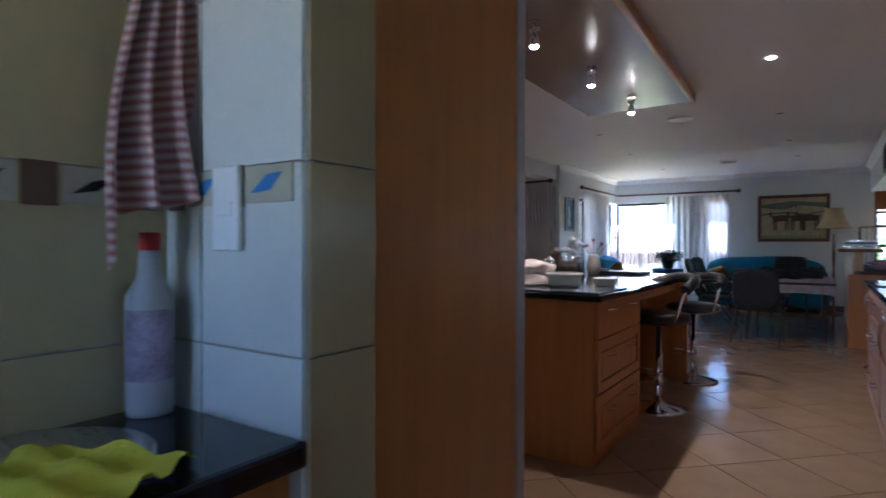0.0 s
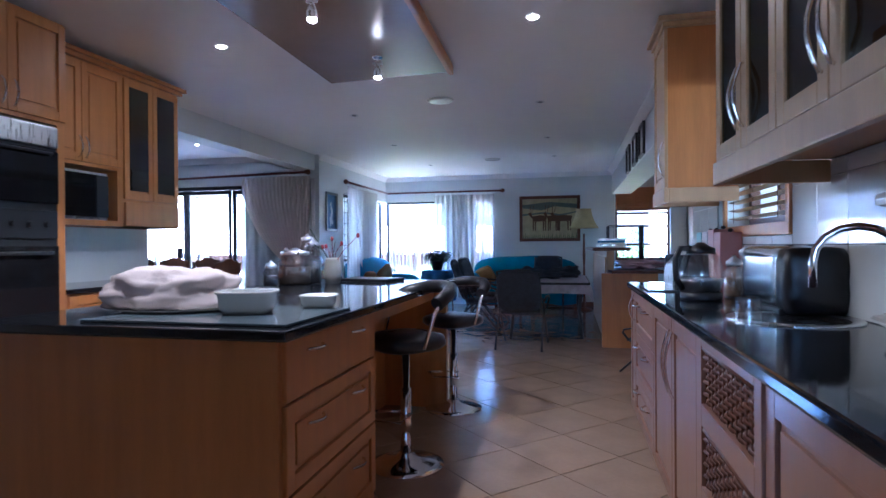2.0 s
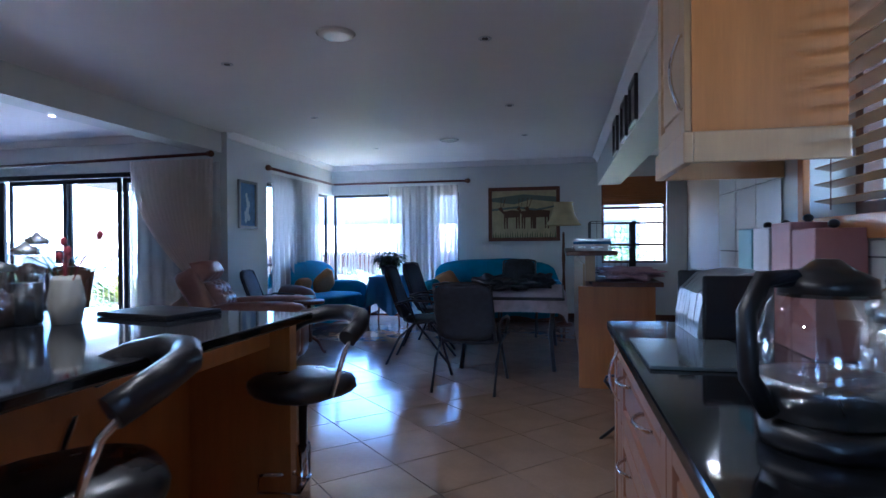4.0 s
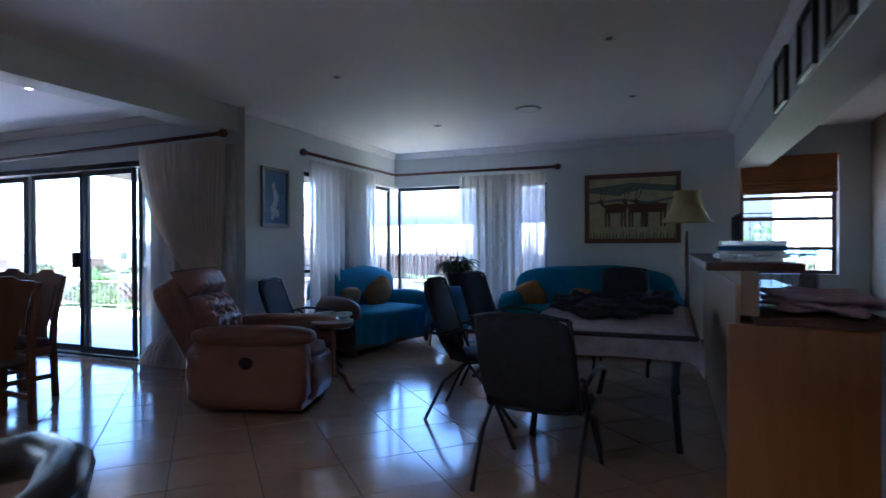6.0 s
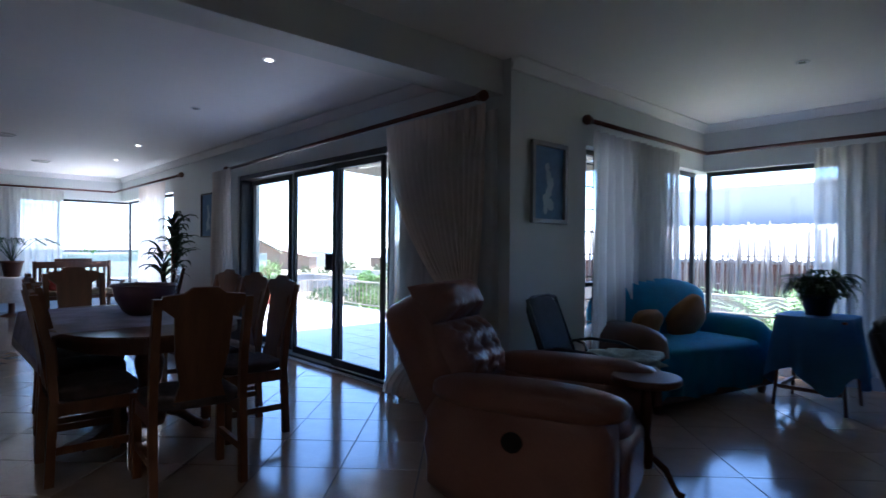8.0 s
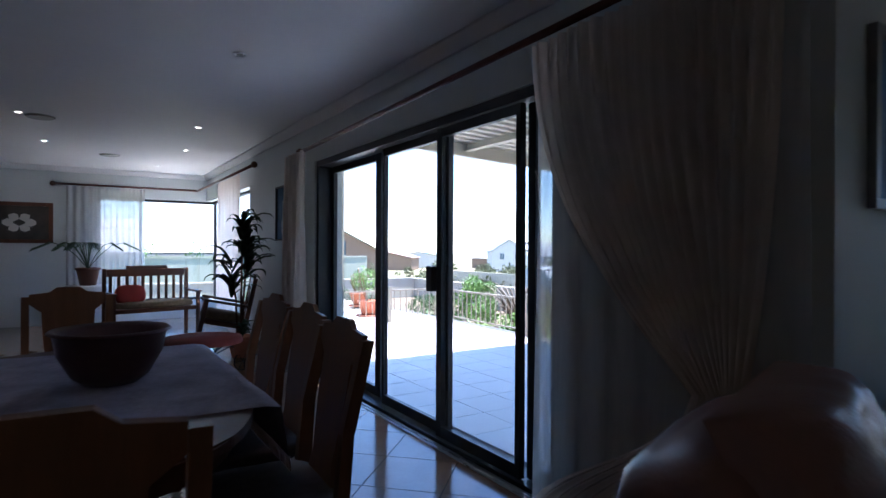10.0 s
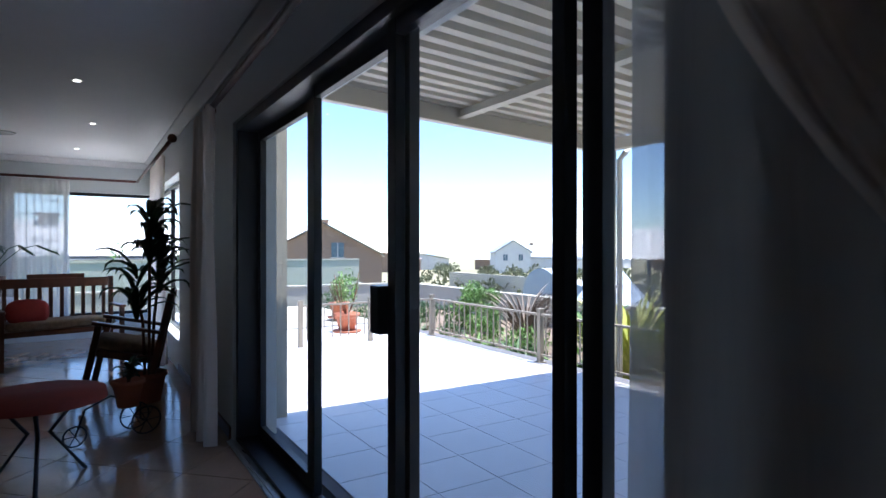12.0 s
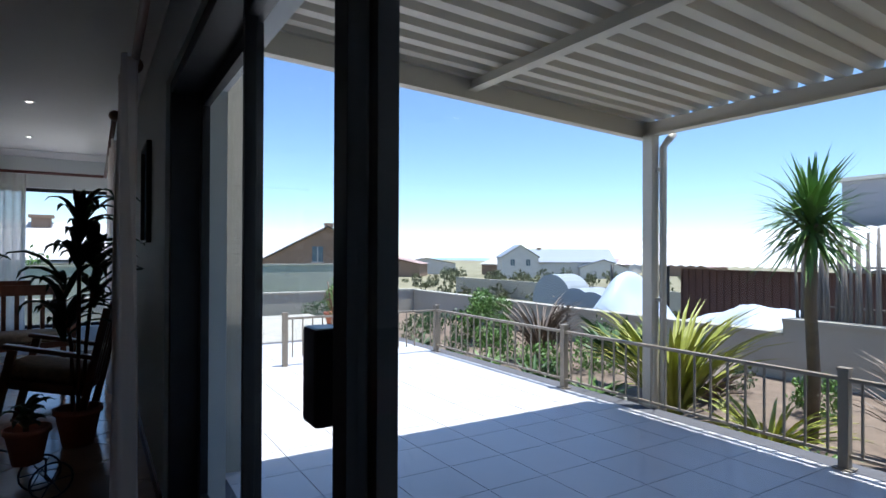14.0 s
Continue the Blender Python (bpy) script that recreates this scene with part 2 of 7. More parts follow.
def structure(name, bm, material, label, category="", parent=None):
    ob = part(name, bm, material, parent, label)
    return tagged(ob, label, category, kind="structure")

# ---- the house ----
CZ = 2.62          # ceiling
NX, DY, NY = -1.80, 8.24, 11.50   # nook's side wall, door wall, far wall
WX = -12.30        # far lounge's end wall
EX = 2.92          # kitchen's window wall


def wall(name, boxes, label="white painted plaster wall"):
    return structure(name, B(*boxes), WALL, label, "wall")


structure("ceiling", B((WX - 0.3, -3.5, CZ, 7.3, DY + 0.34, CZ + 0.2), (NX - 0.3, DY + 0.34, CZ, 7.3, NY + 0.3, CZ + 0.2)), CEIL, "white painted flat ceiling", "ceiling")
# door wall, with the sliding door's opening, and the far lounge's window
wall("wall_north", [(-3.06, DY, 0, NX, DY + 0.3, CZ), (-6.5, DY, 2.18, -3.06, DY + 0.3, CZ), (-9.1, DY, 0, -6.5, DY + 0.3, CZ), (-12.0, DY, 2.15, -9.1, DY + 0.3, CZ), (-12.0, DY, 0, -9.1, DY + 0.3, 0.32), (WX, DY, 2.15, -12.0, DY + 0.3, CZ), (WX, DY, 0, -12.0, DY + 0.3, 0.32)])
wall("wall_nook_side", [(NX - 0.28, DY + 0.3, 0, NX, 9.2, CZ), (NX - 0.28, 9.2, 2.12, NX, NY, CZ), (NX - 0.28, 9.2, 0, NX, NY, 0.3), (NX - 0.28, 9.85, 0.3, NX, 10.65, 2.12)])
wall("wall_far", [(NX - 0.28, NY, 2.12, 0.5, NY + 0.28, CZ), (NX - 0.28, NY, 0, 0.5, NY + 0.28, 0.3), (-0.52, NY, 0.3, 0.08, NY + 0.28, 2.12), (0.5, NY, 0, 2.85, NY + 0.28, CZ), (2.85, NY, 2.26, 3.85, NY + 0.28, CZ), (2.85, NY, 0, 3.85, NY + 0.28, 0.9), (3.85, NY, 0, 7.0, NY + 0.28, CZ)])
wall("wall_west", [(WX - 0.28, -3.5, 0, WX, 6.5, CZ), (WX - 0.28, 6.5, 2.15, WX, DY + 0.3, CZ), (WX - 0.28, 6.5, 0, WX, DY + 0.3, 0.32)])
wall("wall_south", [(WX, -3.5, 0, 1.2, -3.22, CZ), (2.2, -3.5, 0, 7.0, -3.22, CZ), (1.2, -3.5, 0, 2.2, -3.22, 1.2), (1.2, -3.5, 2.2, 2.2, -3.22, CZ)])
wall("wall_east", [(EX, -3.22, 0, EX + 0.25, 2.84, CZ), (EX, 2.84, 0, EX + 0.25, 3.84, 1.29), (EX, 2.84, 2.16, EX + 0.25, 3.84, CZ), (EX, 3.84, 0, EX + 0.25, 4.8, CZ)])
wall("wall_scullery", [(EX + 0.25, 4.5, 0, 7.0, 4.8, CZ), (7.0, 4.0, 0, 7.3, NY + 0.28, CZ)])
wall("wall_kitchen_end", [(-1.85, -3.22, 0, -1.67, 4.42, CZ)], "white painted partition behind the wall units")
structure("beam", B((NX - 0.33, 4.42, 2.37, NX - 0.07, DY, CZ), bevel=0.004), WALL, "white plastered ceiling beam", "beam")
structure("bulkhead", B((2.79, 4.802, 2.17, 3.14, NY, CZ)), WALL, "white plastered bulkhead over the breakfast counter", "bulkhead")


def cornice(name, a, b, side):
    """A cove along a wall from a to b; side: towards the room."""
    bm = bmesh.new()
    a, b, s = Vector((*a, CZ)), Vector((*b, CZ)), Vector((*side, 0))
    prof = [(0, 0), (0.085, 0), (0.07, -0.012), (0.035, -0.03), (0.012, -0.065), (0.0, -0.08)]
    r = [[bm.verts.new(p + s * u + Vector((0, 0, v - 0.001))) for u, v in prof] for p in (a, b)]
    for i in range(len(prof)):
        j = (i + 1) % len(prof)
        bm.faces.new((r[0][i], r[0][j], r[1][j], r[1][i])).smooth = True
    structure(name, bm, CEIL, "white coved cornice", "cornice")


cornice("trim_cornice_nook", (NX + 0.001, DY + 0.0), (NX + 0.001, NY), (1, 0))
cornice("trim_cornice_far", (NX, NY - 0.001), (2.79, NY - 0.001), (0, -1))
cornice("trim_cornice_bulkhead", (2.789, 4.802), (2.789, NY), (-1, 0))
cornice("trim_cornice_door", (WX, DY - 0.001), (NX - 0.27, DY - 0.001), (0, -1))
cornice("trim_cornice_west", (WX + 0.001, -3.2), (WX + 0.001, DY), (1, 0))
for nm, bx in (("baseboard_nook", (NX, DY, 0.0, NX + 0.014, NY, 0.08)), ("baseboard_far", (0.5, NY - 0.014, 0, 7.0, NY, 0.08)), ("baseboard_door", (-9.1, DY - 0.014, 0, -6.55, DY, 0.08))):
    structure(nm, B(bx), DWOOD, "low dark timber skirting", "skirting")

# floor: grout bed with a tile lattice on the diagonal; the row along the door is straight
structure("floor", B((WX - 0.3, -3.5, -0.2, 7.0, DY + 0.22, -0.004), (NX - 0.28, DY + 0.22, -0.2, 7.0, NY + 0.28, -0.004)), GROUT, "dark floor grout bed", "floor")

# tiles
S, G = 0.452, 0.007
FLOOR_AREAS = [(WX, -3.2, 7.0, DY), (NX, DY, 7.0, NY)]
_floor = bpy.data.objects["floor"]


def clip_tile(corners, area):
    """The part of a tile within an area."""
    x0, y0, x1, y1 = area
    poly = [Vector(c) for c in corners]
    for ax, lim, sg in ((0, x0, 1), (0, x1, -1), (1, y0, 1), (1, y1, -1)):
        out = []
        for i, p in enumerate(poly):
            q = poly[(i + 1) % len(poly)]
            pi, qi = sg * (p[ax] - lim) >= 0, sg * (q[ax] - lim) >= 0
            if pi:
                out.append(p)
            if pi != qi:
                f = (lim - p[ax]) / (q[ax] - p[ax])
                out.append(p.lerp(q, f))
        poly = out
        if len(poly) < 3:
            return None
    return poly


def slab(bm, poly, z0, z1):
    lo = [bm.verts.new((p[0], p[1], z0)) for p in poly]
    hi = [bm.verts.new((p[0], p[1], z1)) for p in poly]
    bm.faces.new(hi)
    for i in range(len(poly)):
        j = (i + 1) % len(poly)
        bm.faces.new((lo[i], lo[j], hi[j], hi[i]))


def floor_tiles():
    u, v = Vector((math.sqrt(0.5), math.sqrt(0.5))), Vector((-math.sqrt(0.5), math.sqrt(0.5)))
    o = Vector((1.606, 4.035))
    near, rest = [], bmesh.new()
    full = bpy.data.meshes.new("floor_tile")
    bm = bmesh.new()
    h = (S - G) / 2
    slab(bm, [u * -h + v * -h, u * h - v * h, u * h + v * h, u * -h + v * h], -0.004, 0.0)
    bm.to_mesh(full)
    bm.free()
    full.materials.append(TILE)
    for i in range(-40, 40):
        for j in range(-40, 40):
            c = o + u * (S * (i + 0.5)) + v * (S * (j + 0.5))
            cs = [c - u * h - v * h, c + u * h - v * h, c + u * h + v * h, c - u * h + v * h]
            for k, area in enumerate(FLOOR_AREAS):
                a2 = (area[0], area[1], area[2], area[3] + (0 if k == 0 else 0))
                inside = all(a2[0] < p.x < a2[2] and a2[1] < p.y < a2[3] for p in cs)
                if inside and (-4.2 < c.x < 2.4 and 1.2 < c.y < 9.6):
                    near.append(c)
                elif (inside or (poly := clip_tile(cs, a2))):
                    slab(rest, cs if inside else poly, -0.004, 0.0)
                else:
                    continue
                if inside:
                    break
    near.sort(key=lambda c: abs(c.x + 0.8) + abs(c.y - 6))
    for c in near[300:]:
        slab(rest, [c - u * h - v * h, c + u * h - v * h, c + u * h + v * h, c - u * h + v * h], -0.004, 0.0)
    part("tile_field", rest, TILE, _floor, "terracotta-beige glazed floor tiles laid on the diagonal")["kind"] = "stuff"
    for c in near[:300]:
        ob = new("tile", full)
        ob.parent, ob.location = _floor, (c.x, c.y, 0)
        ob.parent = _floor


# sliding door
def sliding_door():
    d = structure("door_1", B((-6.5, 8.26, 0.0, -6.44, 8.43, 2.18), (-3.09, 8.26, 0, -3.06, 8.43, 2.18), (-6.44, 8.26, 2.12, -3.09, 8.43, 2.18), (-6.44, 8.26, 0.0, -3.09, 8.43, 0.03), bevel=0.003), FRAME, "dark aluminium sliding patio door, closed, four panels", "sliding door")
    for i, (a, b, y, wl, wr) in enumerate(((-6.42, -5.30, 8.41, 0.06, 0.10), (-5.14, -4.15, 8.345, 0.03, 0.10), (-4.23, -3.36, 8.30, 0.06, 0.04), (-3.36, -3.10, 8.355, 0.06, 0.01))):
        bm = B((a, y - 0.02, 0.035, a + wl, y + 0.02, 2.115), (b - wr, y - 0.02, 0.035, b, y + 0.02, 2.115), (a + wl, y - 0.018, 2.055, b - wr, y + 0.018, 2.115), (a + wl, y - 0.018, 0.035, b - wr, y + 0.018, 0.11), bevel=0.002)
        fr = part("door_panel", bm, FRAME, d)
        pn = part("pane", B((a + wl, y - 0.003, 0.11, b - wr, y + 0.003, 2.055)), PANE, fr, "clear glass")
        pn.visible_shadow = False
    part("handle", B((-4.34, 8.262, 1.01, -4.265, 8.318, 1.185), bevel=0.008), BLACK, d, "black pull handle")
    part("track", B((-6.5, 8.2, 0.0, -3.06, 8.258, 0.006), (-6.5, 8.22, 0.006, -3.06, 8.23, 0.014)), STEEL, d)


sliding_door()


def window(name, axis, pos, a, b, z0, z1, bars=0, transoms=(), mull=(), label="dark aluminium framed window", burglar=True, fmat=None):
    """A fixed window in a wall: axis 'x' runs along x at y=pos."""
    f = fmat or FRAME
    w, d = 0.045, 0.05

    def bx(u0, v0, z_0, u1, v1, z_1):
        return (u0, pos + v0, z_0, u1, pos + v1, z_1) if axis == "x" else (pos + v0, u0, z_0, pos + v1, u1, z_1)

    win = structure(name, B(bx(a, 0, z0, a + w, d, z1), bx(b - w, 0, z0, b, d, z1), bx(a + w, 0, z1 - w, b - w, d, z1), bx(a + w, 0, z0, b - w, d, z0 + w), *[bx(m - w / 2, 0, z0 + w, m + w / 2, d, z1 - w) for m in mull]), f, label, "window")
    for t in transoms:
        part("window_frame", B(bx(a + w, 0.001, t - 0.02, b - w, d - 0.001, t + 0.02)), f, win)
    pn = part("pane", B(bx(a + w, d / 2 - 0.003, z0 + w, b - w, d / 2 + 0.003, z1 - w)), PANE, win, "clear glass")
    pn.visible_shadow = False
    return win

# ---- windows and patio door dressing ----
window("window_nook", "x", NY + 0.08, NX + 0.0, -0.52, 0.3, 2.12)
window("window_nook_end", "x", NY + 0.08, 0.08, 0.5, 0.3, 2.12, transoms=(0.95,))
window("window_nook_side", "y", NX - 0.16, 10.65, NY + 0.06, 0.3, 2.12)
window("window_nook_door_side", "y", NX - 0.16, 9.2, 9.85, 0.3, 2.12, transoms=(0.95,))
window("window_west", "y", WX - 0.15, 6.5, DY + 0.2, 0.32, 2.15, mull=(7.15,))
window("window_west_side", "x", DY + 0.12, WX, -9.1, 0.32, 2.15, mull=(-10.8,))
window("window_louvre", "x", NY + 0.1, 2.85, 3.85, 0.9, 2.26, transoms=(1.2, 1.55, 1.8), label="dark framed window with a folded wooden blind", fmat=DWOOD)
window("window_kitchen", "y", EX + 0.12, 2.84, 3.84, 1.29, 2.16, mull=(3.34,), label="timber framed kitchen window behind a slatted blind", fmat=DWOOD)


def bars(name, axis, pos, a, b, z0, z1, nx, nz):
    """Burglar bars inside a window."""
    bm = bmesh.new()
    for i in range(nx):
        u = a + (b - a) * (i + 0.5) / nx
        rod(bm, (u, pos, z0) if axis == "x" else (pos, u, z0), (u, pos, z1) if axis == "x" else (pos, u, z1), 0.006, seg=6)
    for i in range(nz):
        z = z0 + (z1 - z0) * (i + 0.5) / nz
        rod(bm, (a, pos, z) if axis == "x" else (pos, a, z), (b, pos, z) if axis == "x" else (pos, b, z), 0.006, seg=6)
    structure(name, bm, FRAME, "welded burglar bars", "burglar bars")


bars("trim_bars_nook", "x", NY + 0.05, 0.08, 0.5, 0.35, 2.08, 4, 9)
bars("trim_bars_nook_side", "y", NX - 0.06, 9.22, 9.83, 0.35, 2.08, 5, 9)
bars("trim_bars_west", "y", WX - 0.06, 6.55, 7.1, 0.4, 2.1, 6, 9)


# ---- kitchen ----
def pull(bm, p, along="y", out=(-1, 0), L=0.11):
    """A bowed bar handle."""
    p, o = Vector(p), Vector((*out, 0)) * 0.032
    d = Vector((0, 0, 1)) if along == "z" else (Vector((0, 1, 0)) if along == "y" else Vector((1, 0, 0)))
    tube(bm, [p + d * (-L / 2)] + [p + d * (L * (k / 8 - 0.5)) * 1.0 + o * math.sin(math.pi * (k + 0.6) / 9.2) for k in range(9)] + [p + d * (L / 2)], 0.0055, 6)


def door_leaf(parent, name, face, u0, u1, z0, z1, axis="y", sgn=-1, material=None, handle=None, L=0.14, glassy=False):
    """A cabinet door or drawer front on the plane x=face (axis y) or y=face (axis x), facing sgn, with a raised field."""
    material = material or WOODL
    t, r = 0.018, 0.055
    g = 0.003
    u0, u1, z0, z1 = u0 + g, u1 - g, z0 + g, z1 - g

    def bx(a, b, c, d, e, f):
        lo, hi = sorted((face + sgn * c, face + sgn * d))
        return (lo, a, e, hi, b, f) if axis == "y" else (a, lo, e, b, hi, f)

    fr = [bx(u0, u0 + r, 0, t, z0, z1), bx(u1 - r, u1, 0, t, z0, z1), bx(u0 + r, u1 - r, 0, t, z0, z0 + r), bx(u0 + r, u1 - r, 0, t, z1 - r, z1)]
    if z1 - z0 < 0.2:
        fr = [bx(u0, u1, 0, t, z0, z1)]
    ob = part(name, B(*fr, bevel=0.003), material, parent)
    if z1 - z0 >= 0.2:
        if glassy:
            part("pane", B(bx(u0 + r, u1 - r, 0.006, 0.010, z0 + r, z1 - r)), CABG, ob, "smoked glass")
        else:
            part("panel", B(bx(u0 + r, u1 - r, 0.0, 0.006, z0 + r, z1 - r), bx(u0 + r + 0.02, u1 - r - 0.02, 0.0, 0.014, z0 + r + 0.02, z1 - r - 0.02), bevel=0.0025), material, ob)
    if handle:
        bm = bmesh.new()
        hu, hz, al = handle
        q = face + sgn * t
        pull(bm, (q, hu, hz) if axis == "y" else (hu, q, hz), al, (sgn, 0) if axis == "y" else (0, sgn), L)
        part("handle", bm, CHROME, ob, "chrome bow handle")
    return ob


def island():
    t = thing("kitchen_island", pose(0, 0, 0), "beech kitchen island with drawers at one end and a stool recess", "kitchen island")
    part("drawer_unit", B((-0.05, 1.70, 0.0, 1.08, 2.58, 0.898), bevel=0.002), WOOD, t, "plain beech carcass")
    part("cupboard_unit", B((-0.05, 2.581, 0.0, 0.62, 4.139, 0.898), bevel=0.002), WOOD, t)
    part("end_panel", B((-0.05, 4.14, 0, 1.09, 4.20, 0.898), bevel=0.002), WOOD, t)
    part("rail", B((0.98, 2.581, 0.80, 1.0, 4.139, 0.898)), WOOD, t)
    for z0, z1 in ((0.07, 0.385), (0.39, 0.685), (0.69, 0.89)):
        door_leaf(t, "drawer", 1.08, 1.72, 2.56, z0, z1, "y", 1, WOOD, (1.93, (z0 + z1) / 2 + 0.05, "y"), 0.12)
        bm = bmesh.new()
        pull(bm, (1.098, 2.33, (z0 + z1) / 2 + 0.05), "y", (1, 0), 0.12)
        part("handle", bm, CHROME, t, "chrome bow handle")
    w = thing("worktop", pose(0, 0, 0), "polished black granite worktop on the island", "worktop")
    part("slab", B((-0.09, 1.64, 0.90, 1.14, 4.26, 0.935), bevel=0.008), GRAN, w)


island()


def counter_right():
    X, Y1 = 2.40, 4.12
    t = thing("base_cabinets", pose(0, 0, 0), "beech base cabinet run under the window worktop", "cabinet")
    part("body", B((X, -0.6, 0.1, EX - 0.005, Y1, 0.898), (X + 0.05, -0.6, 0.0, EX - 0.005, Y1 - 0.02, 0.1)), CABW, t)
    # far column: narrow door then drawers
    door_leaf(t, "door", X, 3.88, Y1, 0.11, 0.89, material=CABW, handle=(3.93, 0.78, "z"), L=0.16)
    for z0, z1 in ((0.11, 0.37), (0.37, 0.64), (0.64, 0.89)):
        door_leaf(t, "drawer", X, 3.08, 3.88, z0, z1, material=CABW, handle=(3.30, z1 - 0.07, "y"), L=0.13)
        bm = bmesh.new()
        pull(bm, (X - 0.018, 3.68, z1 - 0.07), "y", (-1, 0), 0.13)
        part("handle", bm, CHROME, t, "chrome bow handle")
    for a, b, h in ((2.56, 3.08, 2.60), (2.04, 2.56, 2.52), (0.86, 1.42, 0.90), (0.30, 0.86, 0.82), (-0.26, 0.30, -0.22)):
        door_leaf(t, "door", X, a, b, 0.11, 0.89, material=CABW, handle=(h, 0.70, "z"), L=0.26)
    return t


base = counter_right()


def basket(parent, y0, y1, z0, z1, x):
    """A woven wicker drawer in its opening."""
    bm = bmesh.new()
    n, m = 12, 9
    for i in range(n + 1):
        y = y0 + (y1 - y0) * i / n
        rod(bm, (x, y, z0), (x, y, z1), 0.004, seg=5)
    for k in range(m):
        z = z0 + (z1 - z0) * (k + 0.5) / m
        pts = [(x - 0.006 * (1 if (i + k) % 2 else -1), y0 + (y1 - y0) * i / n, z) for i in range(n + 1)]
        tube(bm, pts, 0.0065, 5)
    tube(bm, [(x - 0.004, y0, z1), (x - 0.004, y1, z1)], 0.011, 6)
    part("basket", bm, DWOOD, parent, "woven wicker basket drawer")


bk = thing("basket_cabinet", pose(0, 0, 0), "open beech cabinet with woven wicker basket drawers", "cabinet")
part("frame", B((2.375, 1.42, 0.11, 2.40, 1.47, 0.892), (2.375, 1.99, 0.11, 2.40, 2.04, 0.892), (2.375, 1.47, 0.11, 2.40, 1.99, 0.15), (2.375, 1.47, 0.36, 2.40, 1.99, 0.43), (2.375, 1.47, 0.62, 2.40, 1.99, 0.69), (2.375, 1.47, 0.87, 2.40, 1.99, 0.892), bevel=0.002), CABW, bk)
for z in (0.16, 0.44, 0.695):
    basket(bk, 1.48, 1.98, z, z + 0.17, 2.389)

wt = thing("worktop", pose(0, 0, 0), "polished black granite worktop along the window wall", "worktop")
part("slab", B((2.36, -0.6, 0.90, EX - 0.004, 4.16, 0.935), bevel=0.008), GRAN, wt)


def wall_cabinet(name, y0, y1, z0, z1, leaves, glassy, label):
    X = 2.54
    t = thing(name, pose(0, 0, 0), label, "wall cabinet")
    if glassy:
        bx = [(X, y0, z0, EX - 0.004, y0 + 0.018, z1), (X, y1 - 0.018, z0, EX - 0.004, y1, z1), (X, y0, z0, EX - 0.004, y1, z0 + 0.018), (X, y0, z1 - 0.018, EX - 0.004, y1, z1), (EX - 0.02, y0, z0, EX - 0.004, y1, z1), (X + 0.03, y0, (z0 + z1) / 2, EX - 0.02, y1, (z0 + z1) / 2 + 0.018), (X + 0.03, y0 + (y1 - y0) / 2, z0, EX - 0.02, y0 + (y1 - y0) / 2 + 0.016, z1)]
        bx = [tuple(b) for b in bx]
    else:
        bx = [(X, y0, z0, EX - 0.004, y1, z1)]
    part("body", B(*bx), WOOD, t)
    n = len(leaves)
    for i, hs in enumerate(leaves):
        a, b = y0 + (y1 - y0) * i / n, y0 + (y1 - y0) * (i + 1) / n
        door_leaf(t, "door", X, a, b, z0 + 0.0, z1, handle=((b - 0.03) if hs > 0 else (a + 0.03), z0 + 0.17, "z"), L=0.2, glassy=glassy)
    for rb_ in ((X - 0.025, y0 - 0.02, z0 - 0.085, X + 0.0, y1 + 0.02, z0 - 0.002), (X, y0 - 0.02, z0 - 0.085, EX - 0.004, y0, z0 - 0.002), (X, y1, z0 - 0.085, EX - 0.004, y1 + 0.02, z0 - 0.002)):
        part("light_rail", B(rb_, bevel=0.004), WOODL, t)
    part("cornice", B((X - 0.03, y0 - 0.03, z1 + 0.001, EX - 0.004, y1 + 0.03, z1 + 0.03), (X - 0.055, y0 - 0.055, z1 + 0.031, EX - 0.004, y1 + 0.055, z1 + 0.06), bevel=0.006), WOODL, t)
    return t


wall_cabinet("wall_cabinet", 3.60, 4.02, 1.52, 2.45, (-1,), False, "tall beech wall cabinet beside the window, closed")
wall_cabinet("wall_cabinet", 1.14, 2.42, 1.50, 2.45, (1, -1, 1, -1), True, "beech wall cabinet with smoked glass doors")
# tiles on the kitchen wall
_kw = structure("wall_tiling", B((EX - 0.0038, -0.6, 0.9, EX - 0.001, 4.79, 1.2)), PGROUT, "white glazed wall tiles", "wall tiles")


def cup(x, y, z):
    bm = bmesh.new()
    lathe(bm, [(0.022, 0), (0.036, 0.02), (0.04, 0.08), (0.037, 0.08), (0.034, 0.02), (0.002, 0.01)], seg=14)
    c = thing("cup", pose(x, y, z), "white cup on the cabinet shelf", "cup", "cups in the glass cabinet")
    part("bowl", bm, CERAM, c)


for k in range(5):
    cup(2.72, 2.30 - 0.13 * k, 1.52)


def ceiling_hood():
    t = thing("ceiling_panel", pose(0, 0, 0), "beech-edged dropped ceiling panel over the island with spotlights", "ceiling panel")
    pts = [(0.14, 1.2), (1.16, 1.2), (1.06, 4.38), (0.07, 4.45)]
    bm = bmesh.new()
    prism(bm, pts, 2.535, CZ - 0.001)
    part("board", bm, HOOD, t, "satin board")
    bm = bmesh.new()
    prism(bm, [(1.165, 1.2), (1.205, 1.2), (1.10, 4.42), (1.062, 4.40)], 2.52, 2.60, 0.006)
    part("moulding", bm, WOOD, t, "beech crown moulding")


ceiling_hood()


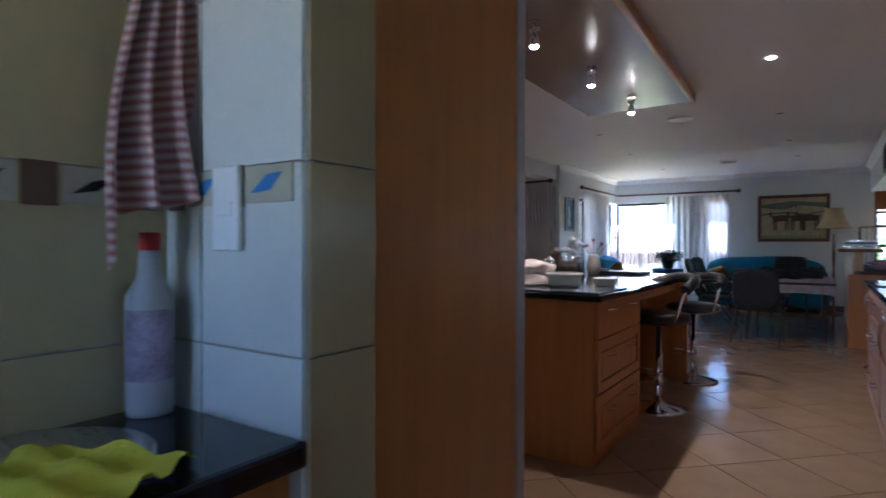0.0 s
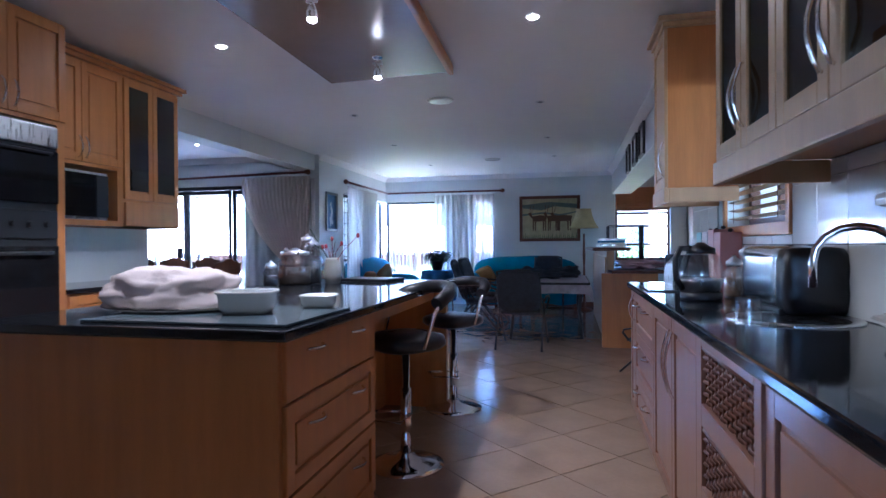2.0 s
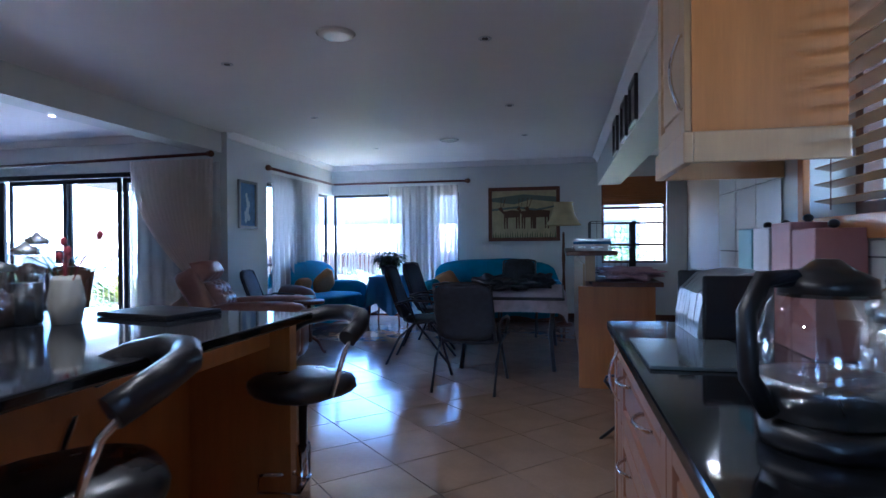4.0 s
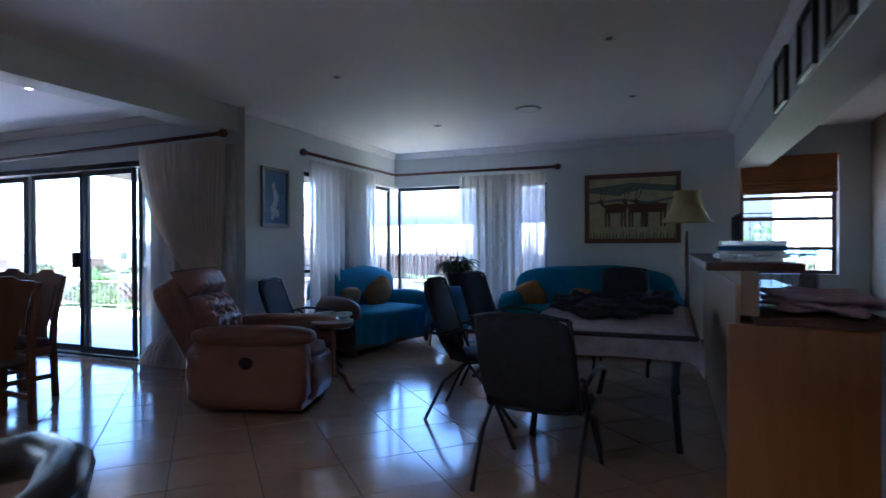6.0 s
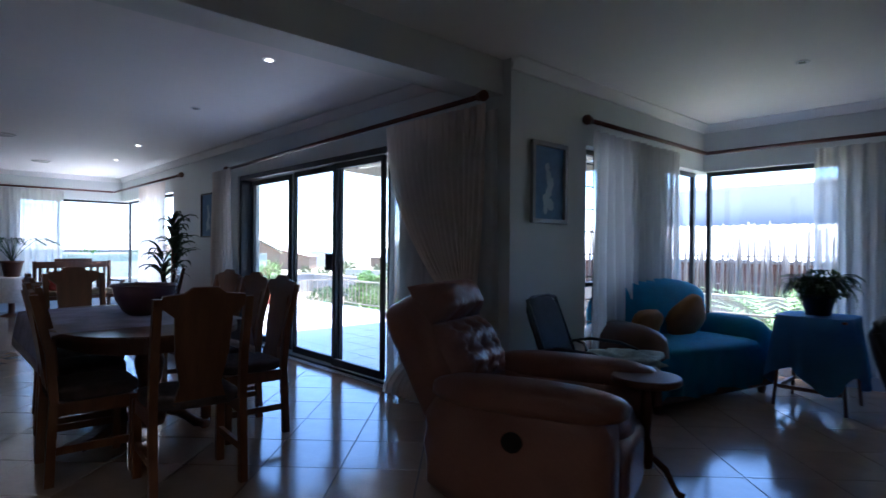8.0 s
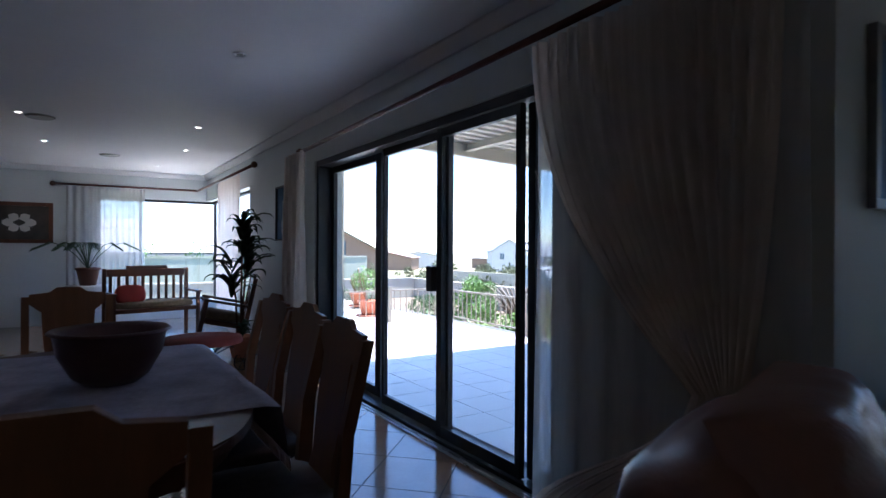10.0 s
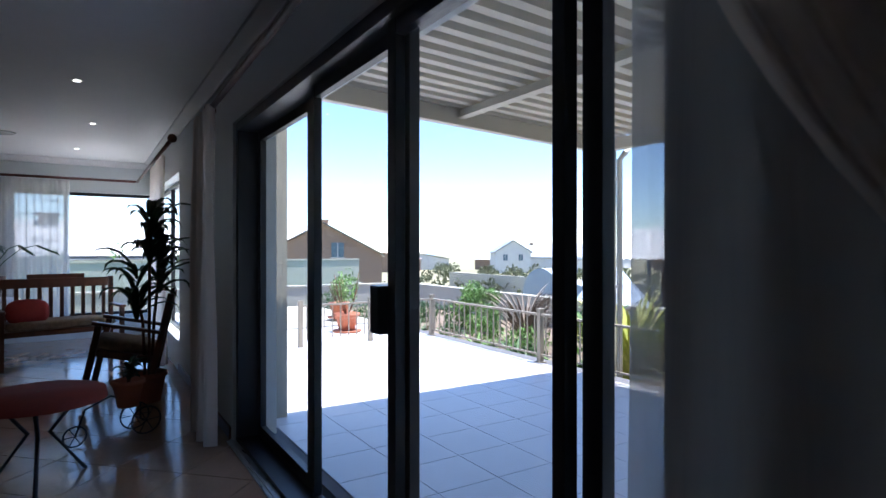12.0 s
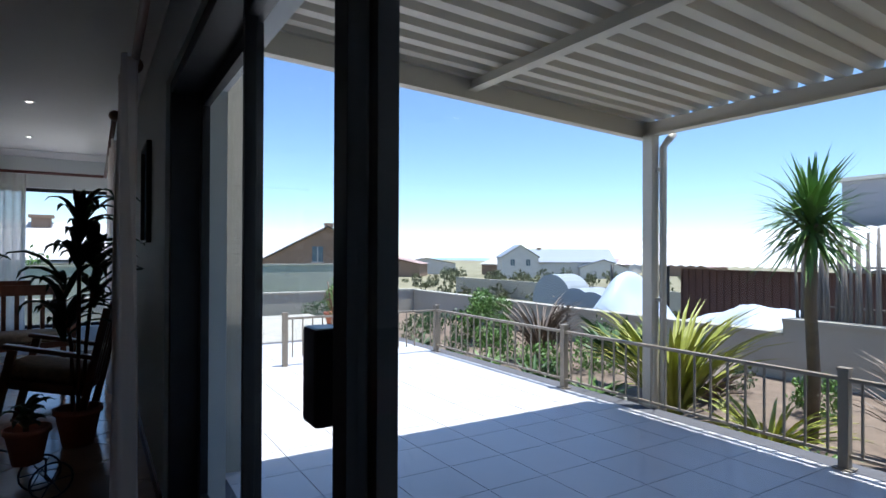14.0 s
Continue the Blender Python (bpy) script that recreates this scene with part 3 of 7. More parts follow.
def spot(x, y, lit=0.35):
    t = thing("ceiling_spotlight", pose(x, y, 2.534), "chrome ceiling spotlight, switched on", "spotlight", "spotlights over the island")
    bm = bmesh.new()
    lathe(bm, [(0.035, -0.012), (0.035, 0)])
    tube(bm, [(0, 0, 0), (0, 0, -0.05)], 0.008)
    part("base", bm, CHROME, t)
    bm = bmesh.new()
    rod(bm, (-0.03, 0, -0.05), (0.03, 0, -0.05), 0.012)
    lathe(bm, [(0.028, -0.15), (0.028, -0.11), (0.014, -0.065), (0.01, -0.05)], cap=False)
    part("head", bm, STEEL, t)
    bm = bmesh.new()
    blob(bm, (0, 0, -0.15), (0.024, 0.024, 0.014), 2, 2)
    part("bulb", bm, LAMPG, t, "glowing halogen bulb")
    lamp = new("spot_lamp", bpy.data.lights.new("spot_lamp", "SPOT"))
    lamp.data.energy, lamp.data.spot_size, lamp.data.color, lamp.data.shadow_soft_size = 2.2, radians(130), (1, 0.88, 0.72), 0.03
    lamp.matrix_world = look((x, y, 2.36), (x, y, 0))


for y in (1.85, 2.85, 3.9):
    spot(0.66, y)


def downlight(x, y, on=True):
    t = thing("downlight", pose(x, y, CZ - 0.001), "small recessed ceiling downlight, " + ("switched on" if on else "switched off"), "downlight", "downlights in the ceiling")
    bm = bmesh.new()
    lathe(bm, [(0.032, -0.001), (0.045, -0.001), (0.045, -0.006), (0.034, -0.008), (0.032, -0.001)], cap=False)
    part("ring", bm, WHITE if on else STEEL, t)
    bm = bmesh.new()
    lathe(bm, [(0.022, -0.007), (0.022, -0.001)])
    part("bulb", bm, (LAMPG if x > -1 else LAMPD) if on else BLACK, t)


for x, y, on in ((1.76, 3.67, True), (-0.43, 3.68, True), (1.70, 5.80, False), (-0.3, 5.9, False), (1.7, 7.7, False), (-0.43, 7.75, False), (1.75, 9.3, False), (-0.4, 9.8, False),
                 (-3.05, 7.01, True), (-4.95, 7.15, False), (-7.65, 7.33, True), (-9.35, 7.45, True), (-11.2, 7.3, True), (-5.07, 5.56, False), (-7.86, 5.73, True), (-9.59, 5.86, True), (3.5, 7.3, True)):
    downlight(x, y, on)


def vent(x, y):
    t = thing("ceiling_speaker", pose(x, y, CZ - 0.001), "round white ceiling vent", "ceiling vent", "round ceiling vents")
    bm = bmesh.new()
    lathe(bm, [(0.075, -0.018), (0.11, -0.016), (0.13, -0.001)], seg=28)
    part("grille", bm, CERAM, t)


for x, y in ((0.75, 5.5), (0.75, 9.4), (-8.0, 5.9), (-10.4, 6.6)):
    vent(x, y)


# left wall: oven tower, wall units and counter
LEFT = pose(0, 0.4, 0) @ Matrix.Diagonal((1, 0.89, 1.04, 1))


def left_units():
    X = -1.05
    t = thing("oven_tower", LEFT, "tall beech oven housing with drawers below", "cabinet")
    part("body", B((-1.66, 2.06, 0.0, X, 2.90, 0.62), (-1.66, 2.06, 0.62, X, 2.12, 1.86), (-1.66, 2.84, 0.62, X, 2.90, 1.86), (-1.66, 2.06, 1.86, X, 2.90, 2.46), (-1.66, 2.12, 0.62, -1.6, 2.84, 1.86)), WOOD, t)
    for z0, z1 in ((0.08, 0.34), (0.34, 0.61)):
        door_leaf(t, "drawer", X, 2.06, 2.90, z0, z1, "y", 1, WOOD, (2.5, z1 - 0.06, "y"))
    door_leaf(t, "door", X, 2.06, 2.48, 1.88, 2.45, "y", 1, WOOD, (2.44, 1.98, "z"))
    door_leaf(t, "door", X, 2.48, 2.90, 1.88, 2.45, "y", 1, WOOD, (2.52, 1.98, "z"))
    o = thing("double_oven", LEFT, "black glass double wall oven built into the tower", "oven")
    part("body", B((-1.6, 2.13, 0.63, X + 0.005, 2.83, 1.85), bevel=0.004), BLACK, o)
    part("door", B((X + 0.006, 2.14, 0.66, X + 0.03, 2.82, 1.16), bevel=0.006), OVEN, o)
    part("door", B((X + 0.006, 2.14, 1.40, X + 0.03, 2.82, 1.70), bevel=0.006), OVEN, o)
    part("fascia", B((X + 0.006, 2.14, 1.20, X + 0.022, 2.82, 1.36), bevel=0.004), BLACK, o)
    part("vent_panel", B((X + 0.006, 2.14, 1.72, X + 0.03, 2.82, 1.84), bevel=0.01), STEEL, o)
    bm = bmesh.new()
    for i in range(5):
        rod(bm, (X + 0.022, 2.25 + i * 0.12, 1.28), (X + 0.045, 2.25 + i * 0.12, 1.28), 0.018, 0.014, 14)
    part("knobs", bm, BLACK, o)
    for z in (1.12, 1.68):
        bm = bmesh.new()
        tube(bm, [(X + 0.03, 2.2, z), (X + 0.065, 2.22, z), (X + 0.065, 2.74, z), (X + 0.03, 2.76, z)], 0.009)
        part("handle", bm, BLACK, o)
    # units past the tower
    c = thing("base_cabinets", LEFT, "beech base cabinets along the partition", "cabinet")
    part("body", B((-1.66, 2.91, 0.0, X - 0.02, 4.5, 0.868)), WOOD, c)
    for i in range(4):
        door_leaf(c, "door", X - 0.02, 2.93 + i * 0.39, 3.32 + i * 0.39, 0.1, 0.86, "y", 1, WOOD, (2.97 + i * 0.39, 0.7, "z"))
    w = thing("worktop", LEFT, "polished black granite worktop beside the oven tower", "worktop")
    part("slab", B((-1.66, 2.91, 0.87, X + 0.01, 4.55, 0.90), bevel=0.008), GRAN, w)
    u = thing("wall_cabinets", LEFT, "beech wall cabinets with small glazed doors at the end", "wall cabinet")
    Xu = -1.32
    part("body", B((-1.66, 2.91, 1.30, Xu, 4.45, 1.34), (-1.66, 2.91, 1.70, Xu, 3.75, 2.40), (-1.66, 3.75, 1.30, Xu, 4.45, 2.40), (-1.66, 3.70, 1.34, Xu, 3.75, 1.70)), WOOD, u)
    door_leaf(u, "door", Xu, 2.92, 3.33, 1.72, 2.39, "y", 1, WOOD, (3.30, 1.82, "z"))
    door_leaf(u, "door", Xu, 3.33, 3.74, 1.72, 2.39, "y", 1, WOOD, (3.36, 1.82, "z"))
    for a in (3.76, 4.10):
        d = door_leaf(u, "door", Xu, a, a + 0.34, 1.50, 2.39, "y", 1, WOOD)
        part("pane", B((Xu + 0.0141, a + 0.06, 1.57, Xu + 0.019, a + 0.28, 2.33)), CABG, d, "dark glass")
    part("drawer", B((Xu, 3.77, 1.31, Xu + 0.018, 4.44, 1.48), bevel=0.003), WOOD, u)
    part("cornice", B((-1.66, 2.88, 2.401, Xu + 0.03, 4.49, 2.43), (-1.66, 2.86, 2.431, Xu + 0.055, 4.52, 2.46), bevel=0.006), WOOD, u)
    m = thing("microwave_oven", LEFT, "steel and black microwave oven on the shelf", "microwave")
    part("body", B((-1.63, 2.98, 1.305, Xu - 0.02, 3.62, 1.67), bevel=0.01), STEEL, m)
    part("door", B((Xu - 0.019, 3.0, 1.36, Xu, 3.48, 1.65), bevel=0.006), OVEN, m)
    part("control_panel", B((Xu - 0.019, 3.49, 1.36, Xu - 0.002, 3.61, 1.65), bevel=0.004), BLACK, m)


left_units()


# scullery edge by the start: tiled wall end, tall panel, small basin counter
_tp = thing("tall_cabinet", pose(0, 0, 0), "tall beech cabinet, closed, ending a partition", "cabinet")
part("side_panel", B((0.9, -0.46, 0.02, 1.40, 0.14, 2.55), bevel=0.003), WOOD, _tp, "plain beech side")
_fr = thing("end_panel", pose(0, 0, 0), "pale steel-grey upright panel closing the tall beech cabinet", "panel")
part("body", B((0.72, 0.145, 0.02, 1.40, 0.20, 2.54), bevel=0.01), mat("pale_steel_panel", (0.42, 0.44, 0.52), 0.35, 0.3, vary=0.06, scale=2), _fr)
NB = 1.068
_ws = structure("wall_stub", B((NB - 0.2, -0.74, 0.0, 1.44, -0.585, CZ), (NB - 0.2, -2.6, 0, NB, -0.74, CZ)), mat("pale_grout", (0.36, 0.33, 0.27), 0.9), "wall end clad in cream glazed tiles", "wall")
# Tiles of the -y face: cool window light is put into the paler colour.
WT2 = mat("window_lit_tile", (0.60, 0.60, 0.55), 0.14, vary=0.04, per=0.03)
for k in range(9):
    z0 = -0.17 + 0.3 * k
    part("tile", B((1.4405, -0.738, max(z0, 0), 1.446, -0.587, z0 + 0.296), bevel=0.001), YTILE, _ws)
    for i in range(2):
        x0 = 1.44 - 0.26 * (i + 1)
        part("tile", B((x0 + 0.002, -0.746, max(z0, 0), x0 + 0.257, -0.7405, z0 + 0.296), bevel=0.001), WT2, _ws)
    for i in range(6):
        y1 = -0.75 - 0.26 * i
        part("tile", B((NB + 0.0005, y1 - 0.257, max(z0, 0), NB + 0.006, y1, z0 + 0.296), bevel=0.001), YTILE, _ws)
# decorated border
BRD = mat("border_brown", (0.13, 0.075, 0.05), 0.4, vary=0.2)
BRC = mat("border_cream", (0.42, 0.38, 0.28), 0.3, vary=0.15)
for i in range(7):
    y1 = -0.77 - 0.16 * i
    part("border_tile", B((NB + 0.0065, y1 - 0.05, 1.262, NB + 0.010, y1, 1.332)), BRD, _ws)
    part("border_tile", B((NB + 0.0065, y1 - 0.155, 1.267, NB + 0.009, y1 - 0.055, 1.327)), BRC, _ws)
    bm = bmesh.new()
    f = [(y1 - 0.14, 1.283), (y1 - 0.10, 1.29), (y1 - 0.07, 1.315), (y1 - 0.11, 1.305)]
    bm.faces.new([bm.verts.new((NB + 0.0097, a, b)) for a, b in f])
    part("leaf_motif", bm, BLACK, _ws)
for i in range(3):
    x1 = 1.42 - 0.17 * i
    part("border_tile", B((x1 - 0.115, -0.7498, 1.267, x1, -0.7465, 1.327)), BRC, _ws)
    part("border_tile", B((x1 - 0.165, -0.7505, 1.262, x1 - 0.12, -0.7465, 1.332)), BRD, _ws)
    bm = bmesh.new()
    bm.faces.new([bm.verts.new((a, -0.7505, b)) for a, b in ((x1 - 0.10, 1.283), (x1 - 0.05, 1.287), (x1 - 0.02, 1.315), (x1 - 0.06, 1.312))])
    part("leaf_motif", bm, BLUEC, _ws)
_ws.location = (0.012, 0.07, 0)
swp = thing("light_switch", pose(1.28, -0.682, 1.26, 0, 0, 0), "white double light switch on the tiled wall", "light switch")
part("plate", B((-0.035, -0.009, -0.07, 0.035, 0, 0.07), bevel=0.003), CERAM, swp)
part("rocker", B((-0.02, -0.012, -0.012, 0.02, -0.0095, 0.012), bevel=0.001), CERAM, swp)
hk = thing("hanging_towel", pose(NB + 0.10, -0.74, 0), "red and white striped tea towel hanging on the wall", "towel")
bm = bmesh.new()
g = []
for i in range(31):
    f = i / 30
    w = 0.02 + 0.085 * f ** 0.8
    row = []
    for j in range(25):
        u = j / 24
        row.append(bm.verts.new((0.03 * math.sin(u * 19 + f) * (0.4 + f), (u - 0.5) * w * 2 + 0.01 * math.sin(f * 7), 1.82 - 0.56 * f - 0.10 * f * (1 - math.sin(math.pi * u)) * math.cos(5 * u))))
    g.append(row)
for a, b in zip(g, g[1:]):
    for j in range(24):
        bm.faces.new((a[j], a[j + 1], b[j + 1], b[j])).smooth = True


def stripes():
    m = mat("striped_towel", (0.5, 0.3, 0.27), 0.9, bump=0.3, bscale=200)
    n, l = m.node_tree.nodes, m.node_tree.links
    w = n.new("ShaderNodeTexWave")
    w.bands_direction, w.inputs["Scale"].default_value = "Z", 18
    tc, cr = n.new("ShaderNodeTexCoord"), n.new("ShaderNodeMix")
    cr.data_type = "RGBA"
    l.new(tc.outputs["Object"], w.inputs[0]), l.new(w.outputs["Fac"], cr.inputs[0])
    cr.inputs[6].default_value, cr.inputs[7].default_value = (0.38, 0.16, 0.14, 1), (0.62, 0.48, 0.46, 1)
    l.new(cr.outputs[2], n["Principled BSDF"].inputs["Base Color"])
    return m


part("fabric", bm, stripes(), hk)
bm = bmesh.new()
rod(bm, (-0.05, 0, 1.78), (0.0, 0, 1.79), 0.006)
part("hook", bm, CHROME, hk)
window("window_scullery", "x", -3.38, 1.2, 2.2, 1.2, 2.2, mull=(1.7,))
# glazed tiles of the kitchen's window wall
for i in range(21):
    for k in range(5):
        y0, z0 = -0.46 + 0.25 * i, 0.938 + 0.25 * k
        z1 = min(z0 + 0.246, 1.49 if y0 < 2.4 else 2.45)
        if z1 - z0 < 0.01:
            continue
        if y0 + 0.25 > 2.80 and y0 < 3.88:
            if z0 > 1.2:
                continue
            z1 = min(z1, 1.225)
        part("tile", B((EX - 0.009, y0 + 0.002, z0, EX - 0.0038, y0 + 0.248, z1), bevel=0.0012), WTILE, _kw)

# ---- soft furnishing helpers ----
def curtain(name, axis, pos, a, b, z0, z1, mat_, label, folds=9, amp=0.035, tie=None, seed=1):
    """A gathered curtain. tie: (height, place along the wall) of a tie-back, to which it is drawn."""
    rnd = random.Random(seed)
    bm = bmesh.new()
    nu, nz = folds * 8, 26
    ph = [rnd.uniform(-0.6, 0.6) for _ in range(folds + 2)]
    grid = []
    for k in range(nz + 1):
        f = k / nz
        z = z1 + (z0 - z1) * f
        row = []
        for i in range(nu + 1):
            u = i / nu
            s = a + (b - a) * u
            p = ph[int(u * folds)]
            off = amp * math.sin(2 * math.pi * (u * folds) + p * f * 1.5) * (0.55 + 0.45 * f) + 0.01 * math.sin(17 * u + 5 * f)
            if tie:
                tz, ts = tie
                g = max(0.0, 1 - abs(z - tz) / (abs(z1 - tz) if z > tz else max(tz - z0, 0.3) * 1.0))
                g = g ** 2.2 if z > tz else g * g * (3 - 2 * g)
                s = s + (ts - s) * 0.86 * g
                off *= 1 + 0.3 * g
            row.append(bm.verts.new((s, pos + off, z) if axis == "x" else (pos + off, s, z)))
        grid.append(row)
    for r, q in zip(grid, grid[1:]):
        for i in range(nu):
            bm.faces.new((r[i], r[i + 1], q[i + 1], q[i])).smooth = True
    t = thing(name, pose(0, 0, 0), label, "curtain")
    part("drape", bm, mat_, t)
    return t


def curtain_rod(a, b, ends=(True, True), r=0.019):
    t = thing("curtain_rod", pose(0, 0, 0), "dark stained wooden curtain rod with turned ball ends", "curtain rod", "curtain rods")
    bm = bmesh.new()
    rod(bm, a, b, r, seg=14)
    part("pole", bm, MAHOG, t)
    d = (Vector(b) - Vector(a)).normalized()
    for p, s, e in ((Vector(a), -1, ends[0]), (Vector(b), 1, ends[1])):
        if e:
            bm = bmesh.new()
            c = p + d * s * 0.04
            blob(bm, c, (0.042, 0.042, 0.042), 2, 2)
            rod(bm, p - d * s * 0.01, p + d * s * 0.012, 0.03, seg=14)
            part("finial", bm, DWOOD, t)
    return t


curtain_rod((-6.5, 8.10, 2.26), (NX - 0.13, 8.05, 2.33))
curtain_rod((NX + 0.13, 9.05, 2.28), (NX + 0.13, 11.24, 2.28), (True, False))
curtain_rod((NX + 0.13, 11.26, 2.28), (0.66, 11.26, 2.28), (False, True))
curtain_rod((WX + 0.12, 5.9, 2.33), (WX + 0.12, 8.04, 2.33), (True, False))
curtain_rod((WX + 0.12, 8.06, 2.33), (-8.2, 8.06, 2.33), (False, True))
curtain("curtain_sliding_door", "x", 8.13, -3.06, NX - 0.02, 0.03, 2.24, NET, "white net curtain beside the sliding door", 7, 0.02, None, 3)
curtain("curtain_sliding_door", "x", 8.04, -3.0, NX - 0.05, 0.04, 2.27, SHEER, "pale cotton curtain tied back beside the sliding door", 17, 0.03, (0.82, -2.0), 4)
curtain("curtain_sliding_door", "x", 8.07, -6.95, -6.32, 0.04, 2.25, SHEER, "pale cotton curtain drawn to the end of the sliding door", 5, 0.055, None, 5)
curtain("curtain_corner_window", "y", NX + 0.10, 9.15, 10.72, 0.15, 2.22, NET, "sheer white curtain at the corner window", 12, 0.05, None, 6)
curtain("curtain_corner_window", "x", 11.32, -0.70, 0.52, 0.15, 2.22, NET, "sheer white curtain at the corner window", 11, 0.05, None, 7)
curtain("curtain_far_lounge", "y", WX + 0.12, 6.05, 7.2, 0.2, 2.3, NET, "sheer curtain at the far lounge window", 10, 0.03, None, 8)
curtain("curtain_far_lounge", "x", 8.08, -10.5, -8.95, 0.1, 2.3, SHEER, "pale curtain at the far lounge window", 9, 0.035, None, 9)


def picture(name, m, w, h, paint, label, frame_mat=DWOOD, bw=0.045):
    """A framed picture in its x-z plane, facing -y."""
    t = thing(name, m, label, "picture")
    part("frame", B((-w / 2, -0.03, -h / 2, w / 2, 0, -h / 2 + bw), (-w / 2, -0.03, h / 2 - bw, w / 2, 0, h / 2), (-w / 2, -0.03, -h / 2 + bw, -w / 2 + bw, 0, h / 2 - bw), (w / 2 - bw, -0.03, -h / 2 + bw, w / 2, 0, h / 2 - bw), bevel=0.004), frame_mat, t)
    for nm, mt, bm in paint(w / 2 - bw, h / 2 - bw):
        part(nm, bm, mt, t)
    return t


def flat(bm, pts, y=-0.009):
    bm.faces.new([bm.verts.new((x, y, z)) for x, z in pts])


def antelope(w, h):
    bg = bmesh.new()
    flat(bg, [(-w, -h), (w, -h), (w, h), (-w, h)], -0.006)
    yield "canvas", mat("canvas_ochre", (0.42, 0.36, 0.20), 0.7, vary=0.2, scale=9), bg
    sky = bmesh.new()
    flat(sky, [(-w, h * 0.55), (-w * 0.3, h * 0.42), (w * 0.2, h * 0.62), (w, h * 0.5), (w, h * 0.72), (0, h * 0.85), (-w, h * 0.7)], -0.007)
    flat(sky, [(-w, h * 0.15), (-w * 0.2, h * 0.25), (w * 0.4, h * 0.12), (w, h * 0.3), (w, h * 0.36), (w * 0.4, h * 0.22), (-w * 0.2, h * 0.34), (-w, h * 0.24)], -0.007)
    yield "paint", mat("paint_grey_green", (0.13, 0.16, 0.13), 0.7), sky
    gr = bmesh.new()
    for i in range(26):
        x = -w + 2 * w * (i + 0.5) / 26
        flat(gr, [(x - 0.012, -h), (x + 0.012, -h), (x + 0.014 * math.sin(i * 3.1), -h + 0.07 + 0.05 * abs(math.sin(i * 1.7)))], -0.0075)
    yield "paint", mat("paint_green", (0.10, 0.14, 0.06), 0.7), gr
    an = bmesh.new()
    for ox, s in ((-0.28, 1.0), (0.10, 0.9), (0.34, 1.15)):
        ox = ox * w * 1.4
        flat(an, [(ox - 0.12 * s, -0.06), (ox + 0.14 * s, -0.05), (ox + 0.16 * s, 0.05), (ox + 0.02, 0.07), (ox - 0.13 * s, 0.05)])
        flat(an, [(ox - 0.15 * s, 0.02), (ox - 0.11 * s, 0.0), (ox - 0.16 * s, 0.13), (ox - 0.22 * s, 0.10)])
        for dx in (-0.11, -0.07, 0.09, 0.13):
            flat(an, [(ox + dx * s - 0.01, -0.24), (ox + dx * s + 0.01, -0.24), (ox + dx * s + 0.015, -0.04), (ox + dx * s - 0.015, -0.04)])
        for dx in (-0.01, 0.025):
            flat(an, [(ox - 0.17 * s + dx, 0.12), (ox - 0.16 * s + dx, 0.12), (ox - 0.14 * s + 2 * dx, 0.27), (ox - 0.15 * s + 2 * dx, 0.27)], -0.0095)
    yield "paint", mat("paint_brown", (0.11, 0.055, 0.03), 0.7), an


def white_figure(w, h):
    bg = bmesh.new()
    flat(bg, [(-w, -h), (w, -h), (w, h), (-w, h)], -0.006)
    yield "canvas", mat("canvas_blue", (0.06, 0.15, 0.30), 0.6, vary=0.3, scale=12), bg
    b = bmesh.new()
    for i, (x, z, r) in enumerate(((-0.02, 0.12, 0.03), (0.0, 0.06, 0.035), (0.02, 0.0, 0.045), (0.0, -0.07, 0.04), (-0.03, -0.13, 0.05), (0.03, -0.17, 0.04), (-0.04, -0.2, 0.03))):
        flat(b, [(x + r * math.cos(k + i), z + 1.5 * r * math.sin(k + i) * (1 if k % 2 else 0.7)) for k in (0, 1, 2, 3, 4, 5)], -0.0075 - i * 0.0002)
    yield "paint", mat("paint_pale_blue", (0.35, 0.45, 0.55), 0.6), b


def bloom(w, h):
    bg = bmesh.new()
    flat(bg, [(-w, -h), (w, -h), (w, h), (-w, h)], -0.006)
    yield "canvas", mat("canvas_dark", (0.06, 0.05, 0.04), 0.6, vary=0.3), bg
    b = bmesh.new()
    for k in range(6):
        a = k * math.pi / 3
        c = Vector((0.13 * math.cos(a), 0.09 * math.sin(a)))
        flat(b, [(c.x + 0.10 * math.cos(a + q) * (1 if abs(q) < 1 else 0.7), c.y + 0.07 * math.sin(a + q)) for q in (-2.4, -1.2, -0.4, 0.4, 1.2, 2.4)], -0.0075 - 0.0003 * k)
    yield "paint", mat("paint_white", (0.62, 0.58, 0.52), 0.6), b


picture("painting", pose(1.60, NY - 0.002, 1.72), 1.18, 0.90, antelope, "framed painting of antelopes on a savanna, hung on the wall", DWOOD, 0.06)
picture("painting", pose(NX + 0.002, 8.68, 1.76, 0, 0, 90), 0.44, 0.62, white_figure, "small framed blue and white picture", mat("silver_frame", (0.25, 0.26, 0.27), 0.4, 0.5), 0.035)
picture("painting", pose(-7.52, DY - 0.002, 1.70), 0.5, 0.64, white_figure, "small unframed picture of pale figures", CHAIRM, 0.02)
picture("painting", pose(WX + 0.002, 5.42, 1.68, 0, 0, 90), 0.9, 0.66, bloom, "framed painting of a large white bloom", DWOOD, 0.06)


